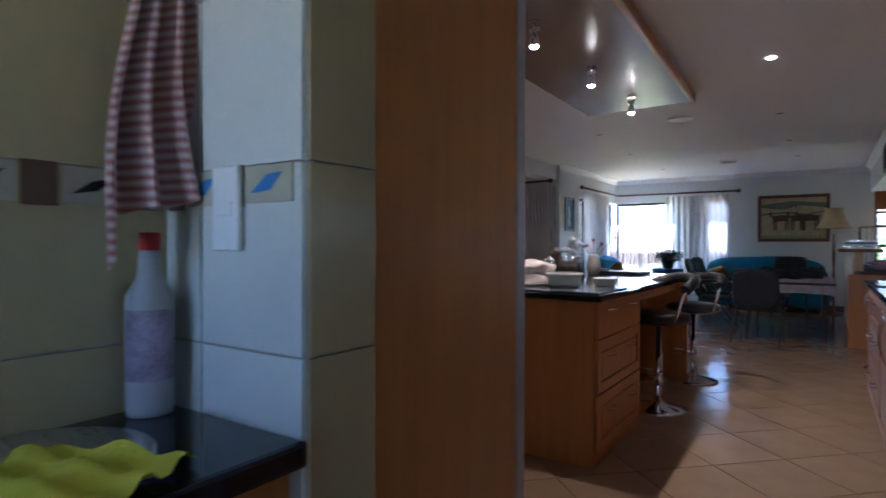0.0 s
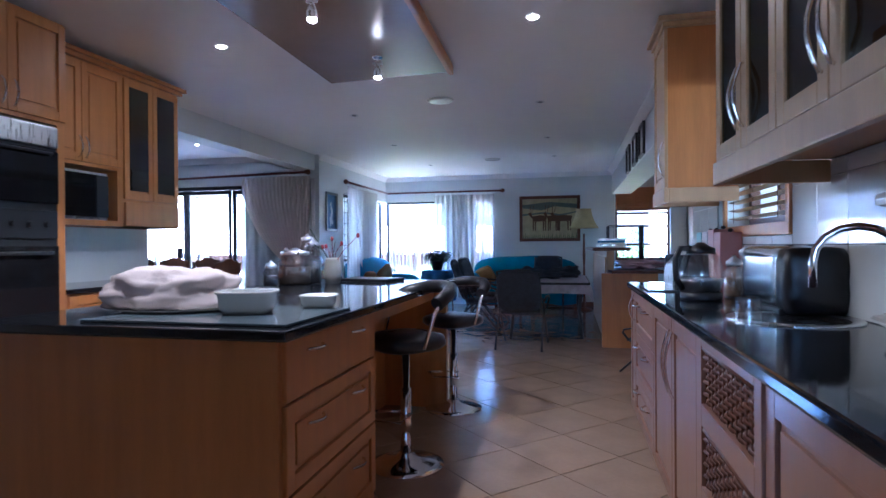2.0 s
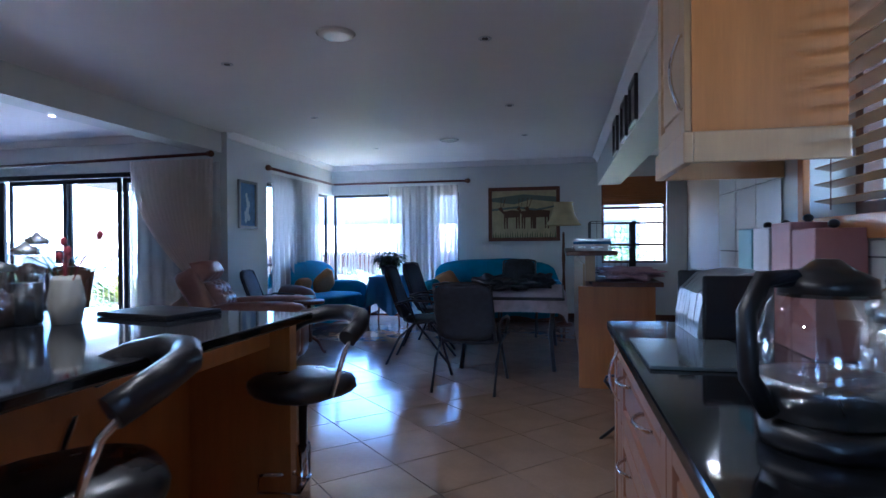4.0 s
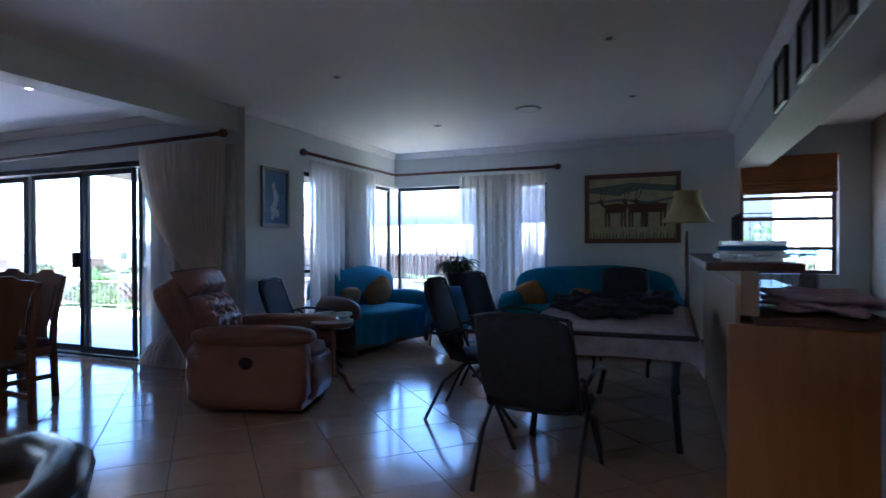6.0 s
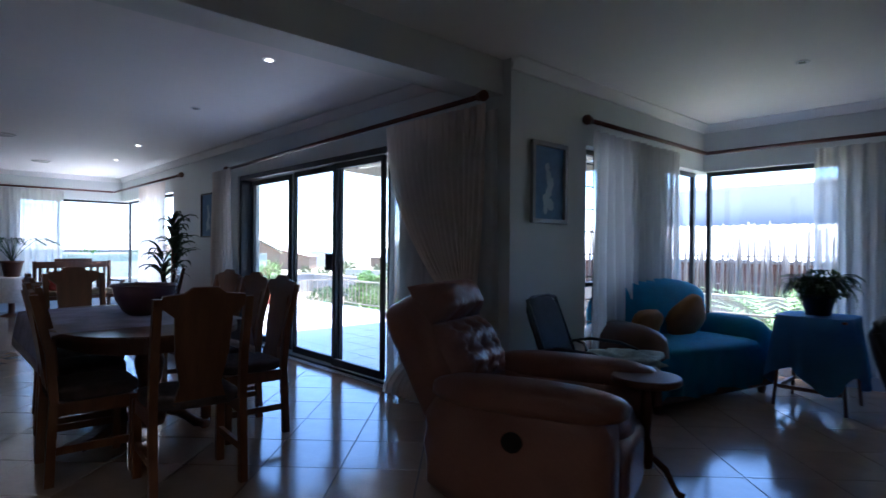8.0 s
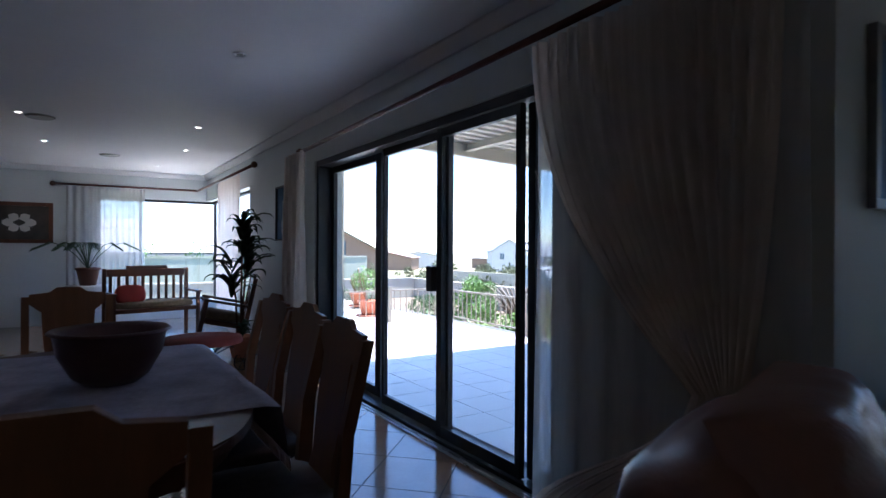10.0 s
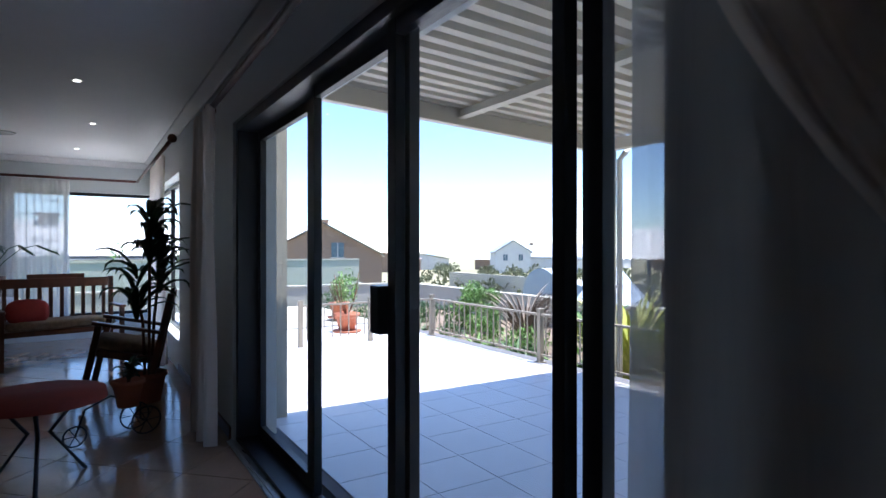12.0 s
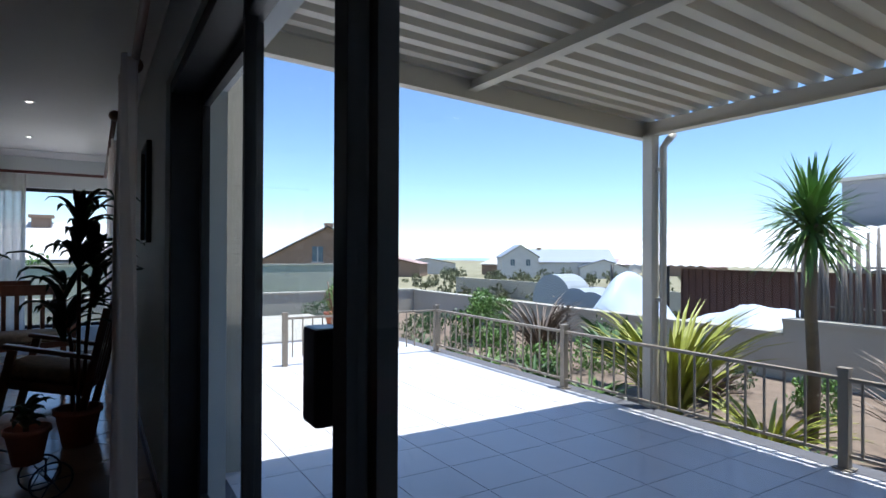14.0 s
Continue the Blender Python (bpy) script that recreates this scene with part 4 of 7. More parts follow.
def certificate(w, h):
    bg = bmesh.new()
    flat(bg, [(-w, -h), (w, -h), (w, h), (-w, h)], -0.006)
    yield "mount", CERAM, bg
    b = bmesh.new()
    flat(b, [(-w * 0.6, -h * 0.6), (w * 0.6, -h * 0.6), (w * 0.6, h * 0.6), (-w * 0.6, h * 0.6)], -0.0075)
    yield "sheet", mat("photo_grey", (0.3, 0.28, 0.26), 0.5, vary=0.3, scale=20), b


for y in (8.25, 7.45, 6.78):
    picture("picture_frame", pose(2.788, y, 2.36, 0, 0, -90), 0.42, 0.36, certificate, "small dark framed picture on the bulkhead", BLACK, 0.03)


# ---- seats ----
def upholstered(bm, x0, y0, z0, x1, y1, z1, p=4.0, seed=0, sub=3, rough=0.04):
    return blob(bm, ((x0 + x1) / 2, (y0 + y1) / 2, (z0 + z1) / 2), ((x1 - x0) / 2, (y1 - y0) / 2, (z1 - z0) / 2), sub, p, rough, seed)


def tufted(bm, w, z0, z1, d, rows):
    """A soft leather pad facing +x: full in the middle, pinched where it is buttoned, with creases running from the buttons."""
    nu, nv = 44, 40
    pins = [(u * w * 0.5, z0 + (z1 - z0) * (k + 0.5) / rows) for k in range(rows) for u in (-1, 0, 1)] if rows else [(-0.1, z0 + 0.01), (0.1, z0 + 0.01)]
    g = []
    for j in range(nv + 1):
        row = []
        for i in range(nu + 1):
            u, v = 2 * i / nu - 1, 2 * j / nv - 1
            y, z = u * w, z0 + (z1 - z0) * (v + 1) / 2
            x = 0.06 + d * (1 - abs(u) ** 5) * (1 - abs(v) ** 4)
            for a, b in pins:
                q = math.hypot(y - a, (z - b) * 1.2)
                x -= 0.035 * math.exp(-(q / 0.035) ** 2) + 0.006 * math.sin(7 * math.atan2(z - b, y - a)) * math.exp(-((q - 0.05) / 0.04) ** 2)
            x += 0.006 * noise.noise(Vector((y * 14, z * 26, rows)))
            row.append(bm.verts.new((x if abs(u) < 1 and abs(v) < 1 else 0.04, y, z)))
        g.append(row)
    for a, b in zip(g, g[1:]):
        for i in range(nu):
            bm.faces.new((a[i], a[i + 1], b[i + 1], b[i])).smooth = True


def recliner(m):
    t = thing("recliner_armchair", m, "tan leather recliner armchair with a buttoned back", "armchair")
    bm = bmesh.new()
    upholstered(bm, -0.30, -0.30, 0.25, 0.42, 0.30, 0.50, 4, 1)
    part("seat", bm, TAN, t)
    bm = bmesh.new()
    upholstered(bm, 0.30, -0.29, 0.06, 0.44, 0.29, 0.40, 5, 2)
    part("footrest", bm, TAN, t)
    part("base", B((-0.34, -0.40, 0.03, 0.38, 0.40, 0.40), bevel=0.02), TAN, t)
    for s in (-1, 1):
        bm = bmesh.new()
        upholstered(bm, -0.42, s * 0.36 - 0.11, 0.05, 0.42, s * 0.36 + 0.11, 0.56, 7, 3, 3, 0.02)
        part("arm", bm, TAN, t)
        bm = bmesh.new()
        upholstered(bm, -0.40, s * 0.37 - 0.12, 0.50, 0.47, s * 0.37 + 0.12, 0.66, 3, 4, 3, 0.03)
        part("arm_pad", bm, TAN, t)
    bm = bmesh.new()
    upholstered(bm, -0.16, -0.36, -0.04, 0.07, 0.36, 0.70, 7, 5, 4, 0.02)
    bk = part("backrest", bm, TAN, t, at=pose(-0.30, 0, 0.38, 0, -27, 0))
    for z0, z1, d in ((0.50, 0.735, 0.13), (0.14, 0.51, 0.10)):
        bm = bmesh.new()
        tufted(bm, 0.30, z0, z1, d, 0 if z0 > 0.4 else 3)
        part("cushion", bm, TAN, bk)
    bm = bmesh.new()
    rod(bm, (0, -0.485, 0.40), (0, -0.47, 0.40), 0.045, seg=18)
    part("recline_lever", bm, BLACK, t, at=pose(0.02, 0, 0))
    return t


recliner(pose(-0.95, 7.52, 0, 0, 0, 18) @ Matrix.Diagonal((1.08, 1.0, 1.0, 1)))


def sofa(m, w, label, cushions, base_show=True):
    """A sofa that faces +x, w wide along y."""
    t = thing("sofa", m, label, "sofa")
    part("base", B((-0.40, -w / 2 + 0.02, 0.07, 0.40, w / 2 - 0.02, 0.34), bevel=0.03), HIDE, t, "brown leather base")
    for x in (-0.32, 0.34):
        for y in (-w / 2 + 0.12, w / 2 - 0.12):
            bm = bmesh.new()
            lathe(bm, [(0.025, 0), (0.04, 0.05), (0.03, 0.10)], x, y, 0, 12)
            part("leg", bm, DWOOD, t)
    bm = bmesh.new()
    upholstered(bm, -0.30, -w / 2 + 0.12, 0.25, 0.42, w / 2 - 0.12, 0.50, 5, 1, 4, 0.03)
    part("seat", bm, BLUE, t)
    bm = bmesh.new()
    vs = upholstered(bm, -0.46, -w / 2 + 0.06, 0.25, -0.16, w / 2 - 0.06, 0.98, 3.2, 2, 4, 0.05)
    part("backrest", bm, BLUE, t)
    for s in (-1, 1):
        bm = bmesh.new()
        upholstered(bm, -0.42, s * (w / 2 - 0.11) - 0.14, 0.16, 0.42, s * (w / 2 - 0.11) + 0.14, 0.66, 3.2, 3 + s, 3, 0.06)
        bare = base_show and s < 0
        part("arm", bm, HIDE if bare else BLUE, t, "bare brown leather arm" if bare else "")
    # the throw's hanging front, in folds
    bm = bmesh.new()
    n = int(w * 26)
    rows = []
    for k in range(5):
        f = k / 4
        rows.append([bm.verts.new((0.425 + 0.02 * math.sin(i * 1.1 + k * 0.4) * f, -w / 2 + 0.05 + (w - 0.1) * i / n, 0.42 - 0.30 * f + 0.02 * math.sin(i * 0.37))) for i in range(n + 1)])
    for a, b in zip(rows, rows[1:]):
        for i in range(n):
            bm.faces.new((a[i], a[i + 1], b[i + 1], b[i])).smooth = True
    part("throw_edge", bm, BLUE, t)
    for k, (y, z, r, s) in enumerate(cushions):
        c = thing("cushion", m @ pose(-0.06, y, z, r, 22, 0), "gold scatter cushion on the blue sofa", "cushion", "gold scatter cushions")
        bm = bmesh.new()
        blob(bm, (0, 0, 0), (0.06, s, s), 3, 4.5, 0.05, k)
        part("cover", bm, YELLOW, c)


sofa(pose(-1.40, 10.05, 0, 0, 0, -13), 1.60, "two-seat brown leather sofa under a turquoise throw", ((-0.35, 0.60, 0, 0.15), (0.18, 0.64, 40, 0.20)))
sofa(pose(1.13, 10.98, 0, 0, 0, -90), 2.15, "three-seat sofa under a turquoise throw against the wall", ((-0.75, 0.60, 25, 0.18), (-0.1, 0.56, 0, 0.15), (0.35, 0.56, 20, 0.16)), False)


def garden_chair(m, label="charcoal metal armchair with a padded seat cover"):
    """Faces +x. A sling chair with crossed legs and curved arms."""
    t = thing("garden_chair", m, label, "chair", "chairs round the cloth-covered table")
    r = 0.013
    for s in (-1, 1):
        y = s * 0.25
        bm = bmesh.new()
        tube(bm, [(0.30, y, 0.0), (0.10, y, 0.26), (-0.02, y, 0.40), (-0.14, y, 0.62), (-0.20, y, 0.64)], r)
        part("leg", bm, CHAIRM, t)
        bm = bmesh.new()
        tube(bm, [(-0.36, y, 0.0), (-0.22, y, 0.28), (-0.06, y, 0.42), (0.22, y, 0.46)], r)
        part("leg", bm, CHAIRM, t)
        bm = bmesh.new()
        tube(bm, [(-0.26, y * 1.1, 0.62), (-0.10, y * 1.12, 0.66), (0.12, y * 1.12, 0.65), (0.24, y * 1.1, 0.61), (0.26, y * 1.05, 0.56), (0.20, y, 0.46)], r)
        part("arm", bm, CHAIRM, t)
        bm = bmesh.new()
        tube(bm, [(-0.16, y * 0.92, 0.44), (-0.26, y * 0.92, 0.70), (-0.36, y * 0.9, 0.98)], r)
        part("back_post", bm, CHAIRM, t)
    bm = bmesh.new()
    tube(bm, [(-0.36, -0.225, 0.98), (-0.375, -0.12, 1.0), (-0.375, 0.12, 1.0), (-0.36, 0.225, 0.98)], r)
    part("top_rail", bm, CHAIRM, t)
    bm = bmesh.new()
    upholstered(bm, -0.20, -0.25, 0.415, 0.27, 0.25, 0.475, 4, 1, 3, 0.05)
    part("seat", bm, CHAIRF, t)
    bm = bmesh.new()
    upholstered(bm, -0.03, -0.235, 0.0, 0.03, 0.235, 0.56, 5, 2, 3, 0.05)
    part("backrest", bm, CHAIRF, t, at=pose(-0.20, 0, 0.46, 0, -19, 0))
    return t


_gc = garden_chair(pose(0.78, 7.80, 0, 0, 0, 4))
for mm in (pose(0.72, 8.75, 0, 0, 0, -8), pose(1.43, 6.86, 0, 0, 0, 86) @ Matrix.Diagonal((1, 1.05, 0.91, 1)), pose(1.62, 9.75, 0, 0, 0, -90), pose(2.78, 5.70, 0, 0, 0, 150) @ Matrix.Diagonal((0.9, 0.9, 0.66, 1)), pose(-1.30, 8.50, 0, 0, 0, 12) @ Matrix.Diagonal((1, 1, 0.92, 1))):
    copy_thing(_gc, mm)


def cloth_table():
    t = thing("table", pose(1.68, 8.2, 0), "metal framed rectangular table between charcoal chairs", "table")
    part("top", B((-0.55, -0.85, 0.69, 0.55, 0.85, 0.72), bevel=0.01), CHAIRM, t)
    for x in (-0.45, 0.45):
        for y in (-0.72, 0.72):
            bm = bmesh.new()
            tube(bm, [(x, y, 0.0), (x * 0.92, y * 0.95, 0.35), (x * 1.0, y, 0.69)], 0.022)
            part("leg", bm, CHAIRM, t)
    c = thing("tablecloth", pose(1.68, 8.2, 0.724), "patterned grey cloth spread over the table", "tablecloth")
    bm = bmesh.new()
    n = 26
    g = []
    for i in range(n + 1):
        row = []
        for j in range(n + 1):
            x, y = -0.62 + 1.24 * i / n, -0.95 + 1.9 * j / n
            over = max(abs(x) - 0.56, 0) + max(abs(y) - 0.86, 0)
            z = 0.006 + 0.004 * math.sin(9 * x) * math.cos(7 * y) - over * 1.6
            k = 0.93 if over > 0 else 1
            row.append(bm.verts.new((x * k, y * (0.95 if over > 0 else 1), z)))
        g.append(row)
    for a, b in zip(g, g[1:]):
        for j in range(n):
            bm.faces.new((a[j], a[j + 1], b[j + 1], b[j])).smooth = True
    part("cloth", bm, CLOTH, c)
    for k, (x, y, s, h) in enumerate(((1.42, 8.35, 0.15, 0.08), (1.66, 8.05, 0.2, 0.06), (1.95, 8.5, 0.16, 0.09))):
        b = thing("crumpled_cloth", pose(x, y, 0.79, 0, 0, 30 * k), "dark crumpled cloth lying on the table", "cloth", "cloths on the table")
        bm = bmesh.new()
        blob(bm, (0, 0, 0), (s * 1.3, s, h), 4, 2.2, 0.7, k * 7)
        part("fabric", bm, CHAIRF, b)


cloth_table()


def peninsula():
    t = thing("breakfast_counter", pose(0, 0, 0), "beech breakfast counter with a raised dark shelf", "counter")
    part("end_panel", B((2.34, 6.90, 0.0, 2.96, 6.96, 0.86), bevel=0.003), WOOD, t)
    part("body", B((2.40, 6.961, 0.0, 2.94, 10.2, 0.86)), WOOD, t)
    for i in range(13):
        y = 6.97 + i * 0.248
        part("plank", B((2.38, y, 0.02, 2.3985, y + 0.243, 1.05), bevel=0.004), WOODL, t)
    part("upstand", B((2.40, 6.93, 0.901, 2.48, 10.2, 1.12)), WOODL, t, "pale timber upstand")
    part("worktop", B((2.45, 6.86, 0.861, 3.02, 10.2, 0.90), bevel=0.008), DWOOD, t)
    part("shelf", B((2.24, 6.86, 1.121, 2.66, 10.2, 1.16), bevel=0.008), DWOOD, t)


peninsula()


def books(x, y, z, n, seed, group="papers on the shelf"):
    rnd = random.Random(seed)
    for k in range(n):
        w, d, h = rnd.uniform(0.13, 0.17), rnd.uniform(0.09, 0.12), rnd.uniform(0.012, 0.028)
        t = thing("magazine", pose(x + rnd.uniform(-0.01, 0.01), y + rnd.uniform(-0.02, 0.02), z, 0, 0, rnd.uniform(-8, 8)), "white and blue magazine in a stack on the shelf", "magazine", group)
        part("cover", B((-w, -d, 0, w, d, h), bevel=0.002), rnd.choice((CERAM, CERAM, BLUEC, STEEL)), t)
        z += h + 0.0005


books(2.47, 7.15, 1.161, 5, 3)
books(2.50, 7.6, 1.161, 5, 5)
gl = thing("gingham_cloth", pose(2.80, 7.35, 0.905), "crumpled pink checked cloth on the breakfast counter", "cloth")
bm = bmesh.new()
blob(bm, (0, 0, 0.045), (0.24, 0.42, 0.05), 4, 3, 0.5, 5)
part("fabric", bm, mat("pink_check", (0.50, 0.33, 0.38), 0.9, vary=0.3, scale=30, bump=0.4), gl)
bc = thing("bird_cage", pose(2.72, 8.3, 0.901), "small wire bird cage on the breakfast counter", "bird cage")
bm = bmesh.new()
for i in range(15):
    for x in (-0.22, 0.22):
        rod(bm, (x, -0.3 + 0.04 * i, 0.02), (x, -0.3 + 0.04 * i, 0.55), 0.0025, seg=4)
for i in range(8):
    rod(bm, (-0.22 + 0.06 * i, -0.3, 0.02), (-0.22 + 0.06 * i, -0.3, 0.55), 0.0025, seg=4)
for z in (0.02, 0.28, 0.55):
    for x in (-0.22, 0.22):
        rod(bm, (x, -0.3, z), (x, 0.3, z), 0.004, seg=5)
    for y in (-0.3, 0.3):
        rod(bm, (-0.22, y, z), (0.22, y, z), 0.004, seg=5)
part("wires", bm, CHAIRM, bc)

# floor lamp behind the counter
fl = thing("floor_lamp", pose(2.24, 10.75, 0), "turned wooden floor lamp with a scalloped yellow shade", "floor lamp")
bm = bmesh.new()
lathe(bm, [(0.14, 0), (0.14, 0.02), (0.03, 0.05), (0.02, 0.3), (0.03, 0.5), (0.018, 0.8), (0.028, 1.0), (0.015, 1.4)], seg=16)
part("stand", bm, DWOOD, fl)
bm = bmesh.new()
lathe(bm, [(0.27, 0.0), (0.23, 0.05), (0.17, 0.17), (0.13, 0.33), (0.155, 0.345), (0.15, 0.35), (0.125, 0.33), (0.165, 0.17), (0.225, 0.05), (0.262, 0.0)], z=1.5, seg=32, cap=False)
part("shade", bm, mat("yellow_shade", (0.45, 0.36, 0.18), 0.8, vary=0.15, scale=8, bump=0.3), fl, "scalloped fabric shade")

# round side table with a towel
st = thing("side_table", pose(-0.58, 7.90, 0, 0, 0, 20) @ Matrix.Diagonal((0.7, 0.7, 1, 1)), "small round dark pedestal table beside the recliner", "side table")
bm = bmesh.new()
lathe(bm, [(0.23, 0.57), (0.25, 0.58), (0.25, 0.60), (0.24, 0.61)], seg=28)
part("top", bm, DWOOD, st)
bm = bmesh.new()
lathe(bm, [(0.05, 0.14), (0.06, 0.2), (0.03, 0.3), (0.045, 0.42), (0.03, 0.56)], seg=14)
part("column", bm, DWOOD, st)
for k in range(3):
    a = k * 2.094
    bm = bmesh.new()
    tube(bm, [(0.04 * math.cos(a), 0.04 * math.sin(a), 0.2), (0.14 * math.cos(a), 0.14 * math.sin(a), 0.14), (0.22 * math.cos(a), 0.22 * math.sin(a), 0.03), (0.27 * math.cos(a), 0.27 * math.sin(a), 0.02)], 0.02)
    part("leg", bm, DWOOD, st)
tw = thing("towel", pose(-1.10, 8.54, 0.44, 0, 0, 20), "striped white and green towel heaped on a chair seat", "towel")
bm = bmesh.new()
blob(bm, (0, 0, 0.07), (0.26, 0.19, 0.08), 4, 2.5, 0.55, 11)
part("fabric", bm, mat("towel_white_green", (0.35, 0.42, 0.38), 0.9, vary=0.6, scale=14, bump=0.4), tw)


# ---- plants ----
def leaves(bm, base, n, length, width, rise, droop, seed, spread=1.0, segs=5, zig=0.0):
    """Long arching leaves from a point, each with a fold down its middle."""
    rnd = random.Random(seed)
    for k in range(n):
        a = rnd.uniform(0, 2 * math.pi)
        L = length * rnd.uniform(0.6, 1.1)
        w = width * rnd.uniform(0.7, 1.2)
        up = rise * rnd.uniform(0.4, 1.2)
        d = Vector((math.cos(a), math.sin(a), 0))
        s = Vector((-d.y, d.x, 0))
        prev = None
        p = Vector(base) + Vector((0, 0, rnd.uniform(-zig, zig)))
        ang = math.atan2(up, spread)
        for i in range(segs + 1):
            f = i / segs
            ww = w * math.sin(math.pi * min(0.12 + f * 0.88, 1.0)) ** 0.8 + 0.0005
            cur = (bm.verts.new(p - s * ww), bm.verts.new(p - Vector((0, 0, ww * 0.5))), bm.verts.new(p + s * ww))
            if prev:
                bm.faces.new((prev[0], prev[1], cur[1], cur[0]))
                bm.faces.new((prev[1], prev[2], cur[2], cur[1]))
            prev = cur
            th = ang - droop * f * f
            p = p + (d * math.cos(th) + Vector((0, 0, 1)) * math.sin(th)) * (L / segs)


def foliage(bm, c, r, n, size, seed, flat_=1.0):
    """Many small leaves scattered through an uneven crown."""
    rnd = random.Random(seed)
    for k in range(n):
        d = Vector((rnd.gauss(0, 1), rnd.gauss(0, 1), rnd.gauss(0, 1))).normalized()
        k2 = 0.72 + 0.5 * noise.noise(d * 1.7 + Vector((seed, 0, 0)))
        p = Vector(c) + Vector((d.x * r[0], d.y * r[1], d.z * r[2])) * k2 * rnd.uniform(0.45, 1.0) ** 0.5
        q = Euler((rnd.uniform(0, 6.28), rnd.uniform(0, 6.28), rnd.uniform(0, 6.28))).to_matrix()
        s = size * rnd.uniform(0.6, 1.3)
        pts = [q @ Vector(v) * s for v in ((-1, 0, 0), (0, -0.45, 0.1), (1, 0, 0), (0, 0.45, 0.1))]
        bm.faces.new([bm.verts.new(p + v) for v in pts])


def pot(t, r, h, material=TERRA, x=0, y=0, z=0):
    bm = bmesh.new()
    lathe(bm, [(r * 0.62, 0), (r * 0.9, h * 0.85), (r, h * 0.86), (r, h), (r * 0.88, h), (r * 0.8, h * 0.8), (0.01, h * 0.8)], x, y, z, 24)
    return part("pot", bm, material, t)


# cloth-covered plant stand in the nook
ps = thing("plant_stand", pose(-0.47, 10.55, 0), "dark wooden plant stand in the corner", "plant stand")
for x in (-0.2, 0.2):
    for y in (-0.2, 0.2):
        bm = bmesh.new()
        tube(bm, [(x * 1.25, y * 1.25, 0), (x, y, 0.70)], 0.014)
        part("leg", bm, DWOOD, ps)
part("top", B((-0.25, -0.25, 0.70, 0.25, 0.25, 0.72), bevel=0.004), DWOOD, ps)
for z in (0.14, 0.34):
    part("brace", B((-0.22, -0.235, z, 0.22, -0.215, z + 0.03), (-0.235, -0.22, z, -0.215, 0.22, z + 0.03)), DWOOD, ps)
pc = thing("draped_cloth", pose(-0.47, 10.55, 0.0), "blue cloth draped over the plant stand", "cloth")
bm = bmesh.new()
n = 48
rings = []
for k in range(6):
    f = k / 5
    ring = []
    for i in range(n):
        a = 2 * math.pi * i / n
        c, s = math.cos(a), math.sin(a)
        q = (abs(c) ** 8 + abs(s) ** 8) ** (-1 / 8)
        rr = 0.262 * q + f * 0.05 * (1 + math.sin(i * 1.3))
        ring.append(bm.verts.new((rr * c, rr * s, 0.735 - (0.50 + 0.09 * math.sin(4 * a)) * f)))
    rings.append(ring)
for u, v in zip(rings, rings[1:]):
    for i in range(n):
        bm.faces.new((u[i], u[(i + 1) % n], v[(i + 1) % n], v[i])).smooth = True
bm.faces.new(rings[0])
part("fabric", bm, BLUEC, pc)
pp = thing("potted_plant", pose(-0.47, 10.55, 0.737), "trailing green houseplant in a pot on the stand", "houseplant")
pot(pp, 0.14, 0.17, BLACK)
bm = bmesh.new()
leaves(bm, (0, 0, 0.17), 150, 0.42, 0.012, 1.2, 3.0, 4, 1.0, 7)
foliage(bm, (0, 0, 0.24), (0.24, 0.24, 0.16), 500, 0.03, 3)
part("foliage", bm, LEAFD, pp)


def dracaena(m, h, label, group="", potr=0.15, n=46, L=0.42, heads=3, w=0.022):
    t = thing("potted_plant", m, label, "houseplant", group)
    pot(t, potr, potr * 1.7)
    for k in range(heads):
        a = k * 2.1
        top = (0.10 * math.cos(a), 0.10 * math.sin(a), h * (1 - 0.17 * k))
        bm = bmesh.new()
        tube(bm, [(0.03 * math.cos(a), 0.03 * math.sin(a), potr), (top[0] * 0.5, top[1] * 0.5, h * 0.5), top], 0.013)
        part("stem", bm, DWOOD, t)
        bm = bmesh.new()
        leaves(bm, top, n, L, w, 1.6, 2.6, 11 + k, 1.0, 6, 0.05 if heads == 1 else 0.22)
        part("foliage", bm, LEAFD, t)
    return t


dracaena(pose(-7.95, 7.85, 0), 1.38, "tall dracaena in a terracotta pot near the curtain", n=24, L=0.5, w=0.032)


def split_leaf(m, label):
    t = thing("potted_plant", m, label, "houseplant")
    pot(t, 0.18, 0.28, DWOOD)
    rnd = random.Random(5)
    for k in range(16):
        a, L = rnd.uniform(0, 6.28), rnd.uniform(0.35, 0.7)
        d = Vector((math.cos(a), math.sin(a), 0))
        pts = [Vector((0, 0, 0.26)) + d * (L * f) + Vector((0, 0, 0.42 * math.sin(f * 2.2))) for f in (0, 0.25, 0.5, 0.75, 1)]
        bm = bmesh.new()
        tube(bm, pts, 0.006, 5)
        e, s = pts[-1], Vector((-d.y, d.x, 0))
        for q in range(7):
            for sg in (-1, 1):
                b0 = pts[3] + (e - pts[3]) * (q / 5)
                tip = b0 + s * sg * 0.12 * (1 - q / 9) + d * 0.06 + Vector((0, 0, -0.05))
                bm.faces.new([bm.verts.new(v) for v in (b0, b0 + d * 0.02 + Vector((0, 0, 0.008)), tip, b0 - d * 0.012)])
        part("leaf", bm, LEAFD, t)


ct = thing("corner_table", pose(-11.6, 6.35, 0), "small round table under a white lace cloth", "table")
bm = bmesh.new()
lathe(bm, [(0.38, 0.25), (0.36, 0.45), (0.33, 0.66), (0.32, 0.68), (0.001, 0.682)], seg=30, cap=False)
